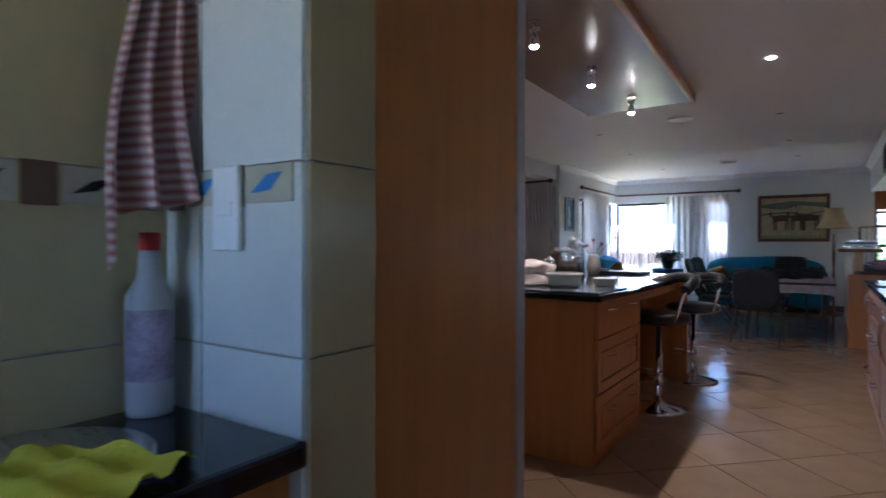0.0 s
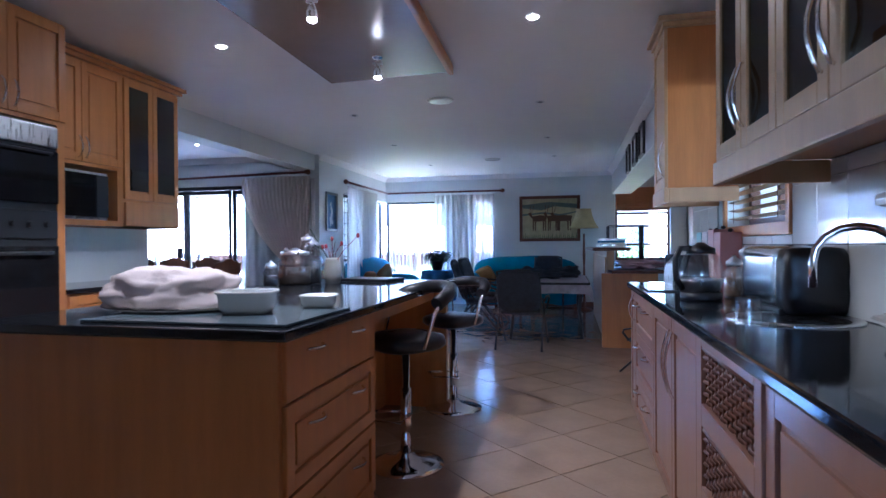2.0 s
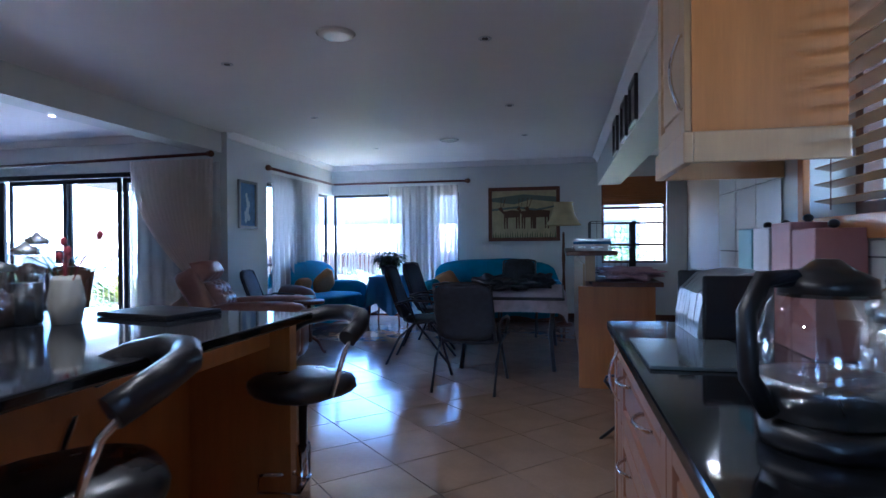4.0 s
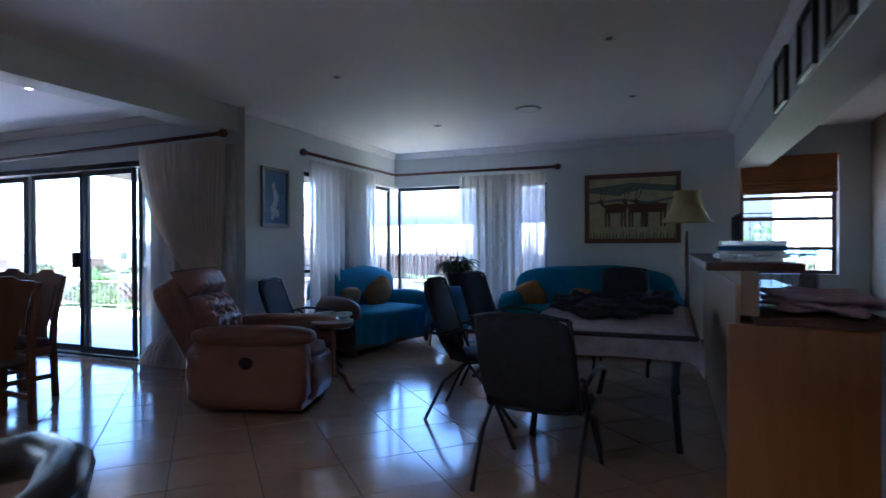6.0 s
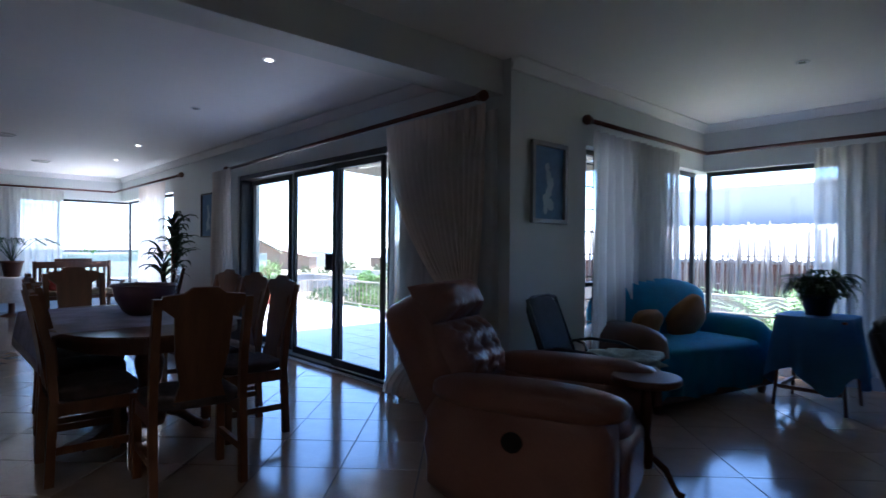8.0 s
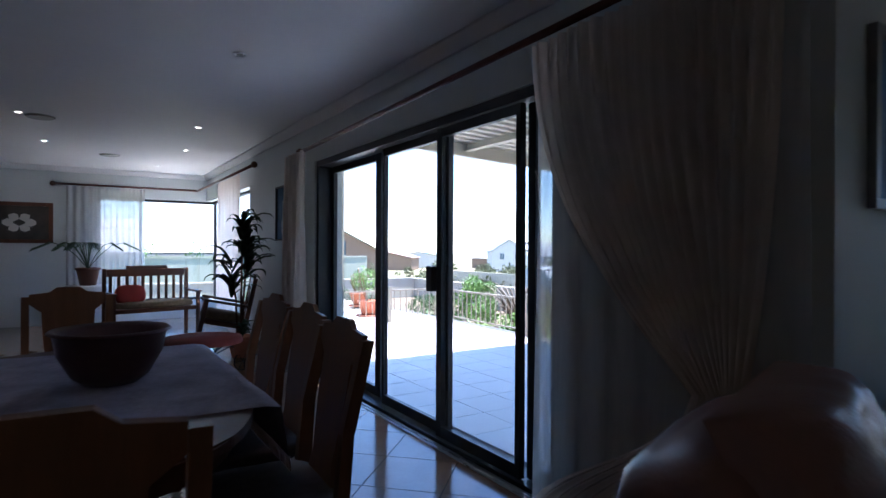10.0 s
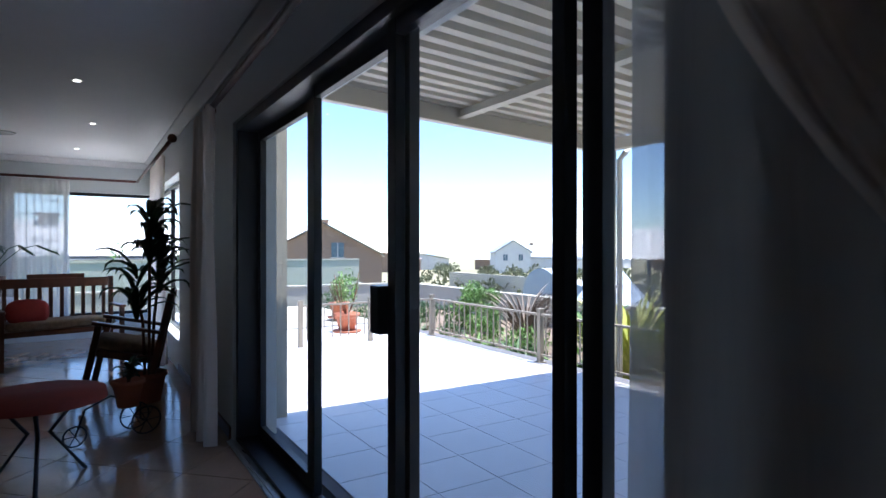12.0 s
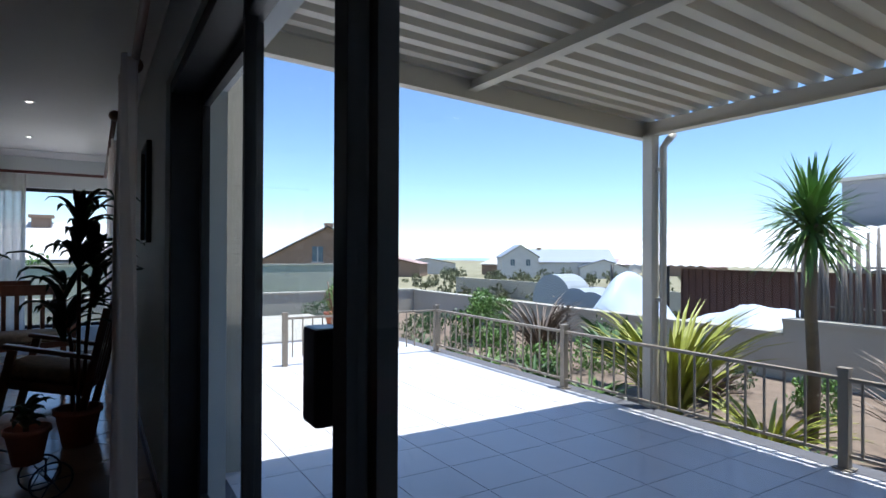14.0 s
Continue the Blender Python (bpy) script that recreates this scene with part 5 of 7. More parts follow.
part("lace_cloth", bm, mat("lace", (0.6, 0.6, 0.6), 0.9, vary=0.15, scale=30), ct)
bm = bmesh.new()
lathe(bm, [(0.2, 0), (0.05, 0.05), (0.05, 0.66)], seg=16)
part("pedestal", bm, DWOOD, ct)
split_leaf(pose(-11.6, 6.35, 0.684), "leafy split-leaf plant on the corner table")


# ---- dining set ----
def dining_chair(m):
    """Faces +x."""
    t = thing("dining_chair", m, "carved yellow-wood dining chair with a solid splat back", "dining chair", "chairs round the dining table")
    for s in (-1, 1):
        y = s * 0.22
        bm = bmesh.new()
        prof = [(-0.20, 0), (-0.19, 0.25), (-0.18, 0.45), (-0.20, 0.70), (-0.27, 1.0)]
        for (xa, za), (xb, zb) in zip(prof, prof[1:]):
            vs = [bm.verts.new(p) for p in ((xa - 0.022, y - 0.02, za), (xa + 0.022, y - 0.02, za), (xa + 0.022, y + 0.02, za), (xa - 0.022, y + 0.02, za), (xb - 0.02, y - 0.02, zb), (xb + 0.02, y - 0.02, zb), (xb + 0.02, y + 0.02, zb), (xb - 0.02, y + 0.02, zb))]
            for f in ((0, 1, 5, 4), (1, 2, 6, 5), (2, 3, 7, 6), (3, 0, 4, 7), (4, 5, 6, 7), (3, 2, 1, 0)):
                bm.faces.new([vs[i] for i in f])
        part("back_post", bm, CARVED, t)
        part("leg", B((0.17, y - 0.022, 0, 0.214, y + 0.022, 0.43), bevel=0.006), CARVED, t)
        part("side_rail", B((-0.17, y - 0.012, 0.36, 0.17, y + 0.012, 0.43)), CARVED, t)
        part("stretcher", B((-0.17, y - 0.012, 0.16, 0.17, y + 0.012, 0.20)), CARVED, t)
    bm = bmesh.new()
    upholstered(bm, -0.2, -0.23, 0.42, 0.24, 0.23, 0.50, 5, 1, 3, 0.02)
    part("seat", bm, mat("seat_tapestry", (0.10, 0.07, 0.06), 0.9, vary=0.4, scale=20), t, "dark tapestry seat")
    # shaped splat and crest
    bm = bmesh.new()
    out = [(-0.13, 0), (-0.10, 0.10), (-0.13, 0.25), (-0.14, 0.45), (-0.20, 0.50), (-0.20, 0.56), (-0.10, 0.57), (-0.06, 0.60), (0.06, 0.60), (0.10, 0.57), (0.20, 0.56), (0.20, 0.50), (0.14, 0.45), (0.13, 0.25), (0.10, 0.10), (0.13, 0)]
    lo, hi = [bm.verts.new((-0.011, a, b)) for a, b in out], [bm.verts.new((0.011, a, b)) for a, b in out]
    bm.faces.new(lo), bm.faces.new(hi)
    for i in range(len(out)):
        j = (i + 1) % len(out)
        bm.faces.new((lo[i], lo[j], hi[j], hi[i]))
    part("splat", bm, CARVED, t, at=pose(-0.185, 0, 0.46, 0, -9, 0))
    part("front_rail", B((0.17, -0.2, 0.36, 0.2, 0.2, 0.43)), CARVED, t)
    return t


_dc = dining_chair(pose(-2.32, 6.22, 0, 0, 0, 176))
for mm in (pose(-2.93, 6.79, 0, 0, 0, -92), pose(-3.50, 6.86, 0, 0, 0, -90), pose(-4.08, 6.88, 0, 0, 0, -88), pose(-2.90, 5.85, 0, 0, 0, 88), pose(-3.50, 5.93, 0, 0, 0, 91), pose(-4.10, 5.99, 0, 0, 0, 90), pose(-4.95, 6.2, 0, 0, 0, 4)):
    copy_thing(_dc, mm)
dt = thing("dining_table", pose(-3.6, 6.25, 0), "oval dark wood dining table on a carved pedestal", "dining table")
bm = bmesh.new()
ov = [(1.05 * (1 if math.cos(a) > 0 else -1) * abs(math.cos(a)) ** 0.75, 0.56 * (1 if math.sin(a) > 0 else -1) * abs(math.sin(a)) ** 0.8) for a in [2 * math.pi * i / 48 for i in range(48)]]
prism(bm, ov, 0.715, 0.75, 0.008)
part("top", bm, DWOOD, dt)
bm = bmesh.new()
prism(bm, [(x * 0.93, y * 0.9) for x, y in ov], 0.64, 0.714)
part("apron", bm, DWOOD, dt)
for x in (-0.45, 0.45):
    bm = bmesh.new()
    lathe(bm, [(0.09, 0.1), (0.11, 0.2), (0.06, 0.35), (0.09, 0.5), (0.07, 0.64)], x, 0, 0, 18)
    part("pedestal", bm, DWOOD, dt)
    for s in (-1, 1):
        bm = bmesh.new()
        tube(bm, [(x, 0.03 * s, 0.2), (x, 0.18 * s, 0.15), (x, 0.3 * s, 0.05), (x, 0.38 * s, 0.03)], 0.032)
        part("foot", bm, DWOOD, dt)
tc = thing("tablecloth", pose(-3.72, 6.27, 0.751), "pastel patterned fringed cloth across the dining table", "tablecloth")
bm = bmesh.new()
g = []
for i in range(31):
    row = []
    for j in range(25):
        x, y = -0.75 + 1.5 * i / 30, -0.78 + 1.56 * j / 24
        over = max(abs(y) - 0.575, 0)
        row.append(bm.verts.new((x, (0.575 + over * 0.15) * (1 if y > 0 else -1) if over else y, 0.004 - over * 0.95 + 0.003 * math.sin(11 * x + 3 * y))))
    g.append(row)
for a, b in zip(g, g[1:]):
    for j in range(24):
        bm.faces.new((a[j], a[j + 1], b[j + 1], b[j])).smooth = True
pm = mat("pastel_cloth", (0.40, 0.36, 0.44), 0.9, vary=0.35, scale=5, bump=0.2)
part("cloth", bm, pm, tc)
bm = bmesh.new()
rnd = random.Random(2)
for i in range(120):
    x = -0.75 + 1.5 * i / 119
    for s in (-1, 1):
        rod(bm, (x, s * 0.606, -0.19), (x + rnd.uniform(-0.01, 0.01), s * 0.612, -0.245), 0.003, seg=4)
part("fringe", bm, LINEN, tc)["kind"] = "stuff"
bw = thing("bowl", pose(-3.65, 6.35, 0.758), "large dark copper bowl on the dining table", "bowl")
bm = bmesh.new()
lathe(bm, [(0.10, 0), (0.14, 0.03), (0.19, 0.12), (0.205, 0.20), (0.225, 0.21), (0.215, 0.22), (0.19, 0.2), (0.17, 0.12), (0.01, 0.03)], seg=30)
part("vessel", bm, mat("copper_bowl", (0.14, 0.07, 0.06), 0.35, 0.4, vary=0.2), bw)


# far lounge
def settee(m, w, label, name="wooden_settee"):
    t = thing(name, m, label, "settee")
    for y in (-w / 2, w / 2):
        part("leg", B((0.2, y - 0.025, 0, 0.25, y + 0.025, 0.62), bevel=0.006), DWOOD, t)
        part("back_post", B((-0.28, y - 0.025, 0, -0.23, y + 0.025, 0.98), bevel=0.006), DWOOD, t)
        part("arm", B((-0.25, y - 0.035, 0.62, 0.28, y + 0.035, 0.65), bevel=0.01), DWOOD, t)
    part("crest", B((-0.27, -w / 2 + 0.03, 0.86, -0.24, w / 2 - 0.03, 0.97), (-0.27, -w / 4, 0.97, -0.24, w / 4, 1.02), bevel=0.006), DWOOD, t)
    part("seat_frame", B((-0.25, -w / 2, 0.36, 0.25, w / 2, 0.42), bevel=0.006), DWOOD, t)
    for i in range(int(w * 9)):
        y = -w / 2 + 0.08 + (w - 0.16) * i / (int(w * 9) - 1)
        part("spindle", B((-0.265, y - 0.02, 0.42, -0.245, y + 0.02, 0.86)), DWOOD, t)
    bm = bmesh.new()
    upholstered(bm, -0.22, -w / 2 + 0.04, 0.41, 0.26, w / 2 - 0.04, 0.52, 5, 2, 3, 0.03)
    part("seat_pad", bm, mat("woven_pad", (0.22, 0.16, 0.10), 0.9, vary=0.3, scale=25), t)
    return t


settee(pose(-10.35, 7.15, 0, 0, 0, 12), 1.15, "carved dark wood settee with pads in the far lounge")
settee(pose(-8.25, 7.62, 0, 0, 0, -100) @ pose(0, 0, 0.02, 0, -12, 0), 0.55, "dark wood lounge chair with a pad", "lounge_chair")
rcu = thing("cushion", pose(-10.2, 6.85, 0.62, 0, -15, 10), "dark red cushion on the wooden settee", "cushion")
bm = bmesh.new()
blob(bm, (0, 0, 0), (0.07, 0.2, 0.14), 3, 3)
part("cover", bm, mat("red_cloth", (0.30, 0.03, 0.02), 0.8, vary=0.2), rcu)
lt = thing("low_table", pose(-6.35, 7.16, 0) @ Matrix.Diagonal((1, 1, 0.92, 1)), "low round table under a dark red cloth", "table")
bm = bmesh.new()
lathe(bm, [(0.34, 0.50), (0.33, 0.55), (0.01, 0.56)], seg=30, cap=False)
part("cloth", bm, mat("red_cloth_round", (0.26, 0.04, 0.025), 0.85, vary=0.2), lt)
bm = bmesh.new()
for k in range(3):
    a = k * 2.094
    tube(bm, [(0.26 * math.cos(a), 0.26 * math.sin(a), 0.0), (0.06 * math.cos(a), 0.06 * math.sin(a), 0.3), (0.24 * math.cos(a), 0.24 * math.sin(a), 0.5)], 0.012)
part("frame", bm, CHAIRM, lt)
tr = thing("plant_trolley", pose(-7.05, 7.72, 0, 0, 0, -70), "black wire tricycle plant holder with a terracotta pot", "plant holder")
bm = bmesh.new()
for (x, y, r) in ((0.0, -0.09, 0.10), (0.0, 0.09, 0.10), (0.42, 0.0, 0.07)):
    tube(bm, [(x + r * math.cos(a), y, r + 0.005 + r * math.sin(a) * 0.94) for a in [2 * math.pi * i / 20 for i in range(21)]], 0.006, 6)
    for k in range(3):
        a = k * math.pi / 3
        rod(bm, (x + r * math.cos(a), y, r + 0.005 + r * math.sin(a)), (x - r * math.cos(a), y, r + 0.005 - r * math.sin(a)), 0.003, seg=5)
tube(bm, [(0.42, 0, 0.07), (0.36, 0, 0.24), (0.2, 0, 0.30), (0.0, 0, 0.20), (0, 0, 0.10)], 0.007, 6)
tube(bm, [(0.36, -0.1, 0.32), (0.36, 0, 0.27), (0.36, 0.1, 0.32)], 0.007, 6)
tube(bm, [(0, -0.1, 0.10), (0, 0.1, 0.10)], 0.006, 6)
part("frame", bm, CHAIRM, tr)
dp = dracaena(pose(-7.02, 7.64, 0.205), 0.25, "small leafy plant in a terracotta pot on the wire holder", "", 0.11, 26, 0.16, 1)
lc = thing("lounge_armchair", pose(-9.6, 4.7, 0, 0, 0, 80), "tan leather armchair with a light throw over its back", "armchair")
bm = bmesh.new()
upholstered(bm, -0.4, -0.42, 0.05, 0.4, 0.42, 0.45, 5, 1)
part("seat", bm, TAN, lc)
bm = bmesh.new()
upholstered(bm, -0.45, -0.42, 0.3, -0.15, 0.42, 0.98, 4, 2)
part("backrest", bm, TAN, lc)


# ---- bar stools ----
def stool(m):
    t = thing("bar_stool", m, "chrome gas-lift bar stool with black padded seat and back", "bar stool", "bar stools at the island")
    bm = bmesh.new()
    lathe(bm, [(0.205, 0), (0.205, 0.008), (0.16, 0.022), (0.06, 0.045), (0.035, 0.07)], seg=32)
    part("base", bm, CHROME, t)
    bm = bmesh.new()
    lathe(bm, [(0.03, 0.06), (0.03, 0.42), (0.02, 0.42), (0.02, 0.62)], seg=18)
    part("column", bm, CHROME, t)
    bm = bmesh.new()
    tube(bm, [(0.02, -0.02, 0.28), (-0.12, -0.14, 0.28), (-0.21, 0.0, 0.28), (-0.12, 0.14, 0.28), (0.02, 0.02, 0.28)], 0.009)
    part("footrest", bm, CHROME, t)
    bm = bmesh.new()
    upholstered(bm, -0.20, -0.20, 0.62, 0.20, 0.20, 0.73, 3, 1, 3, 0.03)
    part("seat", bm, LEATHER, t)
    bm = bmesh.new()
    tube(bm, [(-0.02, -0.21, 0.66), (0.04, -0.225, 0.84), (0.14, -0.20, 0.93), (0.22, -0.10, 0.95), (0.24, 0, 0.95), (0.22, 0.10, 0.95), (0.14, 0.20, 0.93), (0.04, 0.225, 0.84), (-0.02, 0.21, 0.66)], 0.011)
    part("back_frame", bm, CHROME, t)
    bm = bmesh.new()
    arc = [(0.06, -0.215, 0.885), (0.15, -0.19, 0.93), (0.225, -0.11, 0.955), (0.25, 0, 0.96), (0.225, 0.11, 0.955), (0.15, 0.19, 0.93), (0.06, 0.215, 0.885)]
    tube(bm, arc, 0.038, 12)
    part("back_pad", bm, LEATHER, t)
    return t


_st = stool(pose(1.10, 3.05, 0, 0, 0, 48))
copy_thing(_st, pose(1.14, 4.15, 0, 0, 0, 62) @ Matrix.Diagonal((1, 1, 0.96, 1)))


# ---- things on the island ----
isl = thing("cutting_board", pose(0.72, 2.0, 0.936), "smoked glass worktop saver on the island", "worktop saver")
part("board", B((-0.40, -0.28, 0, 0.38, 0.26, 0.008), bevel=0.002), mat("smoked_glass_board", (0.10, 0.13, 0.15), 0.12, vary=0.05), isl)
tr = thing("oval_tray", pose(0.42, 2.06, 0.936), "pale oval serving tray on the island", "tray")
bm = bmesh.new()
lathe(bm, [(0.16, 0), (0.2, 0.012), (0.23, 0.022), (0.2, 0.016), (0.01, 0.008)], seg=30)
bmesh.ops.scale(bm, vec=(1.25, 0.8, 1), verts=bm.verts)
part("dish", bm, CERAM, tr)
tw = thing("tea_towel", pose(0.40, 2.08, 0.96, 0, 0, 6), "pale pink tea towel draped over food on the tray", "tea towel")
bm = bmesh.new()
vs = blob(bm, (0, 0, 0.045), (0.26, 0.15, 0.10), 5, 2.8, 0.22, 21)
for v in bm.verts:
    if v.co.z < -0.005:
        v.co.z = -0.005 + 0.004 * noise.noise(v.co * 30)
    v.co += v.co.normalized() * (0.016 * noise.noise(v.co * 16) + 0.008 * noise.noise(v.co * 45))
part("fabric", bm, LINEN, tw)


def casserole(x, y, w, d, h, lid=True):
    t = thing("casserole_dish", pose(x, y, 0.945, 0, 0, 12), "white ceramic dish with a fluted rim on the island", "dish", "white dishes on the island")
    bm = bmesh.new()
    lathe(bm, [(0.8, 0), (0.95, 0.3), (1.0, 0.85), (1.08, 0.9), (1.06, 1.0), (0.93, 0.95), (0.9, 0.3), (0.01, 0.15)], seg=36)
    for v in bm.verts:
        c = max(abs(v.co.x), abs(v.co.y)) or 1
        k = (abs(v.co.x / c) ** 4 + abs(v.co.y / c) ** 4) ** (-0.25) if c else 1
        L = math.hypot(v.co.x, v.co.y) / c
        v.co = Vector((v.co.x * L * k * w, v.co.y * L * k * d, v.co.z * h))
    part("body", bm, CERAM, t)
    if lid:
        bm = bmesh.new()
        blob(bm, (0, 0, h), (w * 0.95, d * 0.95, 0.012), 3, 4)
        part("lid", bm, TUMB, t, "clear glass lid")


casserole(0.80, 1.99, 0.10, 0.085, 0.085)
casserole(0.97, 2.24, 0.07, 0.065, 0.05, False)


def jar(x, y, z, r, h, fill, label, group="jars on the island"):
    t = thing("glass_jar", pose(x, y, z), label, "jar", group)
    bm = bmesh.new()
    lathe(bm, [(r * 0.9, 0), (r, 0.01), (r, h * 0.8), (r * 0.7, h * 0.9), (r * 0.7, h)], seg=18)
    part("glass", bm, TUMB, t)
    bm = bmesh.new()
    lathe(bm, [(r * 0.85, 0.004), (r * 0.92, 0.01), (r * 0.92, h * 0.6)], seg=16)
    part("contents", bm, fill, t)
    bm = bmesh.new()
    lathe(bm, [(r * 0.75, h), (r * 0.78, h + 0.02), (r * 0.3, h + 0.035), (r * 0.1, h + 0.05)], seg=16)
    part("lid", bm, STEEL, t)


COFFEE = mat("coffee_beans", (0.035, 0.018, 0.01), 0.7, vary=0.4, scale=60, bump=0.5)
jar(0.14, 3.66, 0.936, 0.12, 0.20, COFFEE, "glass jar filled with dark beans")
jar(0.00, 3.80, 0.936, 0.06, 0.20, COFFEE, "glass jar filled with dark beans")
jar(0.24, 3.72, 0.936, 0.06, 0.26, BLACK, "tall dark glass container")
jar(0.12, 3.88, 0.936, 0.055, 0.30, TUMB, "tall clear glass decanter")
jar(-0.0 + 0.1, 3.4, 0.936, 0.05, 0.12, BLACK, "short dark glass container")
bmg = bmesh.new()
vs_ = thing("flower_vase", pose(0.36, 3.78, 0.936), "pale vase with dried stems and red blooms", "vase")
lathe(bmg, [(0.05, 0), (0.065, 0.08), (0.05, 0.16), (0.045, 0.18), (0.04, 0.16), (0.01, 0.02)], seg=20)
part("vessel", bmg, mat("stoneware", (0.30, 0.29, 0.26), 0.6), vs_)
rnd = random.Random(8)
for k in range(9):
    a = rnd.uniform(-0.9, 0.9)
    tip = (0.02 + 0.25 * math.sin(a), 0.12 * rnd.uniform(-1, 1), 0.24 + 0.14 * rnd.random())
    bm = bmesh.new()
    tube(bm, [(0, 0, 0.1), (tip[0] * 0.4, tip[1] * 0.4, 0.22), tip], 0.0025, 5)
    if k < 5:
        blob(bm, tip, (0.012, 0.012, 0.018), 2, 2)
    part("stem", bm, LEAFD if k > 4 else mat("dried_red", (0.22, 0.02, 0.03), 0.7), vs_)
lp = thing("dark_tray", pose(0.55, 4.05, 0.936, 0, 0, -12), "closed black folder lying on the island", "folder")
part("body", B((-0.2, -0.14, 0, 0.2, 0.14, 0.022), bevel=0.006), BLACK, lp)


# ---- things on the window worktop ----
def kettle(x, y):
    t = thing("glass_kettle", pose(x, y, 0.936, 0, 0, 200), "glass electric kettle with black handle and base", "kettle")
    bm = bmesh.new()
    lathe(bm, [(0.085, 0), (0.09, 0.01), (0.088, 0.035), (0.075, 0.04)], seg=26)
    part("base", bm, BLACK, t)
    bm = bmesh.new()
    lathe(bm, [(0.080, 0.04), (0.094, 0.075), (0.097, 0.11), (0.09, 0.155), (0.076, 0.195), (0.062, 0.215)], seg=28, cap=False)
    part("jug", bm, TUMB, t, "clear glass body")
    bm = bmesh.new()
    lathe(bm, [(0.062, 0.21), (0.06, 0.235), (0.03, 0.25), (0.015, 0.262)], seg=24)
    part("lid", bm, BLACK, t)
    bm = bmesh.new()
    tube(bm, [(0.05, 0, 0.235), (0.10, 0, 0.235), (0.125, 0, 0.19), (0.122, 0, 0.10), (0.09, 0, 0.05)], 0.014, 10)
    part("handle", bm, BLACK, t)
    bm = bmesh.new()
    lathe(bm, [(0.079, 0.042), (0.09, 0.085), (0.089, 0.098)], seg=26)
    part("band", bm, STEEL, t)


kettle(2.56, 2.86)
bb = thing("bread_bin", pose(2.72, 3.93, 0.936), "brushed steel roll-top bread bin on the worktop", "bread bin")
bm = bmesh.new()
prof = [(-0.13, 0), (-0.13, 0.05), (-0.115, 0.13), (-0.06, 0.185), (0.02, 0.2), (0.12, 0.2), (0.12, 0)]
for ys, mt, nm in (((-0.17, 0.17), STEEL, "body"),):
    a, b = [bm.verts.new((x, ys[0], z)) for x, z in prof], [bm.verts.new((x, ys[1], z)) for x, z in prof]
    bm.faces.new(a), bm.faces.new(b[::-1])
    for i in range(len(prof)):
        j = (i + 1) % len(prof)
        bm.faces.new((a[i], a[j], b[j], b[i]))
    part(nm, bm, mt, bb)
part("end_cap", B((-0.12, -0.185, 0, 0.12, -0.171, 0.19), bevel=0.01), BLACK, bb)
part("end_cap", B((-0.12, 0.171, 0, 0.12, 0.185, 0.19), bevel=0.01), BLACK, bb)
to = thing("toaster", pose(2.80, 2.56, 0.936, 0, 0, 3) @ Matrix.Diagonal((0.95, 1.25, 1.2, 1)), "wide brushed steel toaster with black ends", "toaster")
bm = bmesh.new()
upholstered(bm, -0.11, -0.19, 0.012, 0.11, 0.15, 0.205, 8, 1, 4, 0)
part("shell", bm, mat("polished_steel", (0.55, 0.6, 0.68), 0.2, 1.0, vary=0.05, scale=2), to, "brushed steel shell")
bm = bmesh.new()
upholstered(bm, -0.115, -0.235, 0.0, 0.115, -0.15, 0.20, 7, 1, 3, 0)
part("end_cap", bm, BLACK, to)
part("base", B((-0.12, -0.2, 0.0, 0.12, 0.17, 0.018), bevel=0.006), BLACK, to)
part("slot", B((-0.05, -0.12, 0.2055, -0.025, 0.10, 0.2075), (0.025, -0.12, 0.2055, 0.05, 0.10, 0.2075)), BLACK, to)
sk = thing("round_sink", pose(2.70, 2.18, 0.935), "round inset steel prep sink", "sink")
bm = bmesh.new()
lathe(bm, [(0.20, 0.001), (0.20, 0.006), (0.178, 0.007), (0.165, 0.003), (0.02, 0.0025)], seg=40, cap=False)
part("rim", bm, STEEL, sk)
bm = bmesh.new()
lathe(bm, [(0.163, 0.0035), (0.001, 0.0036)], seg=40, cap=False)
part("bowl", bm, mat("sink_dark_steel", (0.06, 0.06, 0.065), 0.25, 0.9), sk)
tp = thing("mixer_tap", pose(2.84, 1.80, 0.936), "chrome swan-neck mixer tap with two cross handles", "tap")
bm = bmesh.new()
lathe(bm, [(0.03, 0), (0.03, 0.01), (0.02, 0.02), (0.018, 0.07)], seg=16)
tube(bm, [(0, 0, 0.06), (0, 0, 0.20)] + [(-0.10 + 0.10 * math.cos(a), 0.03 * (1 - math.cos(a)), 0.20 + 0.10 * math.sin(a)) for a in [math.pi * k / 8 for k in range(1, 9)]] + [(-0.20, 0.06, 0.13)], 0.011, 10)
part("spout", bm, CHROME, tp)
for s in (-1, 1):
    bm = bmesh.new()
    rod(bm, (0, 0, 0.05), (0, s * 0.06, 0.055), 0.008)
    for k in range(4):
        a = k * math.pi / 2
        rod(bm, (0, s * 0.065, 0.055), (0.022 * math.cos(a), s * 0.065, 0.055 + 0.022 * math.sin(a)), 0.005)
    part("cross_handle", bm, CHROME, tp)


def tumbler(x, y):
    t = thing("glass_tumbler", pose(x, y, 0.936), "upturned clear glass tumbler on the worktop", "tumbler")
    bm = bmesh.new()
    lathe(bm, [(0.04, 0), (0.034, 0.085), (0.03, 0.09), (0.031, 0.083), (0.037, 0.0)], seg=22, cap=False)
    part("glass", bm, TUMB, t)


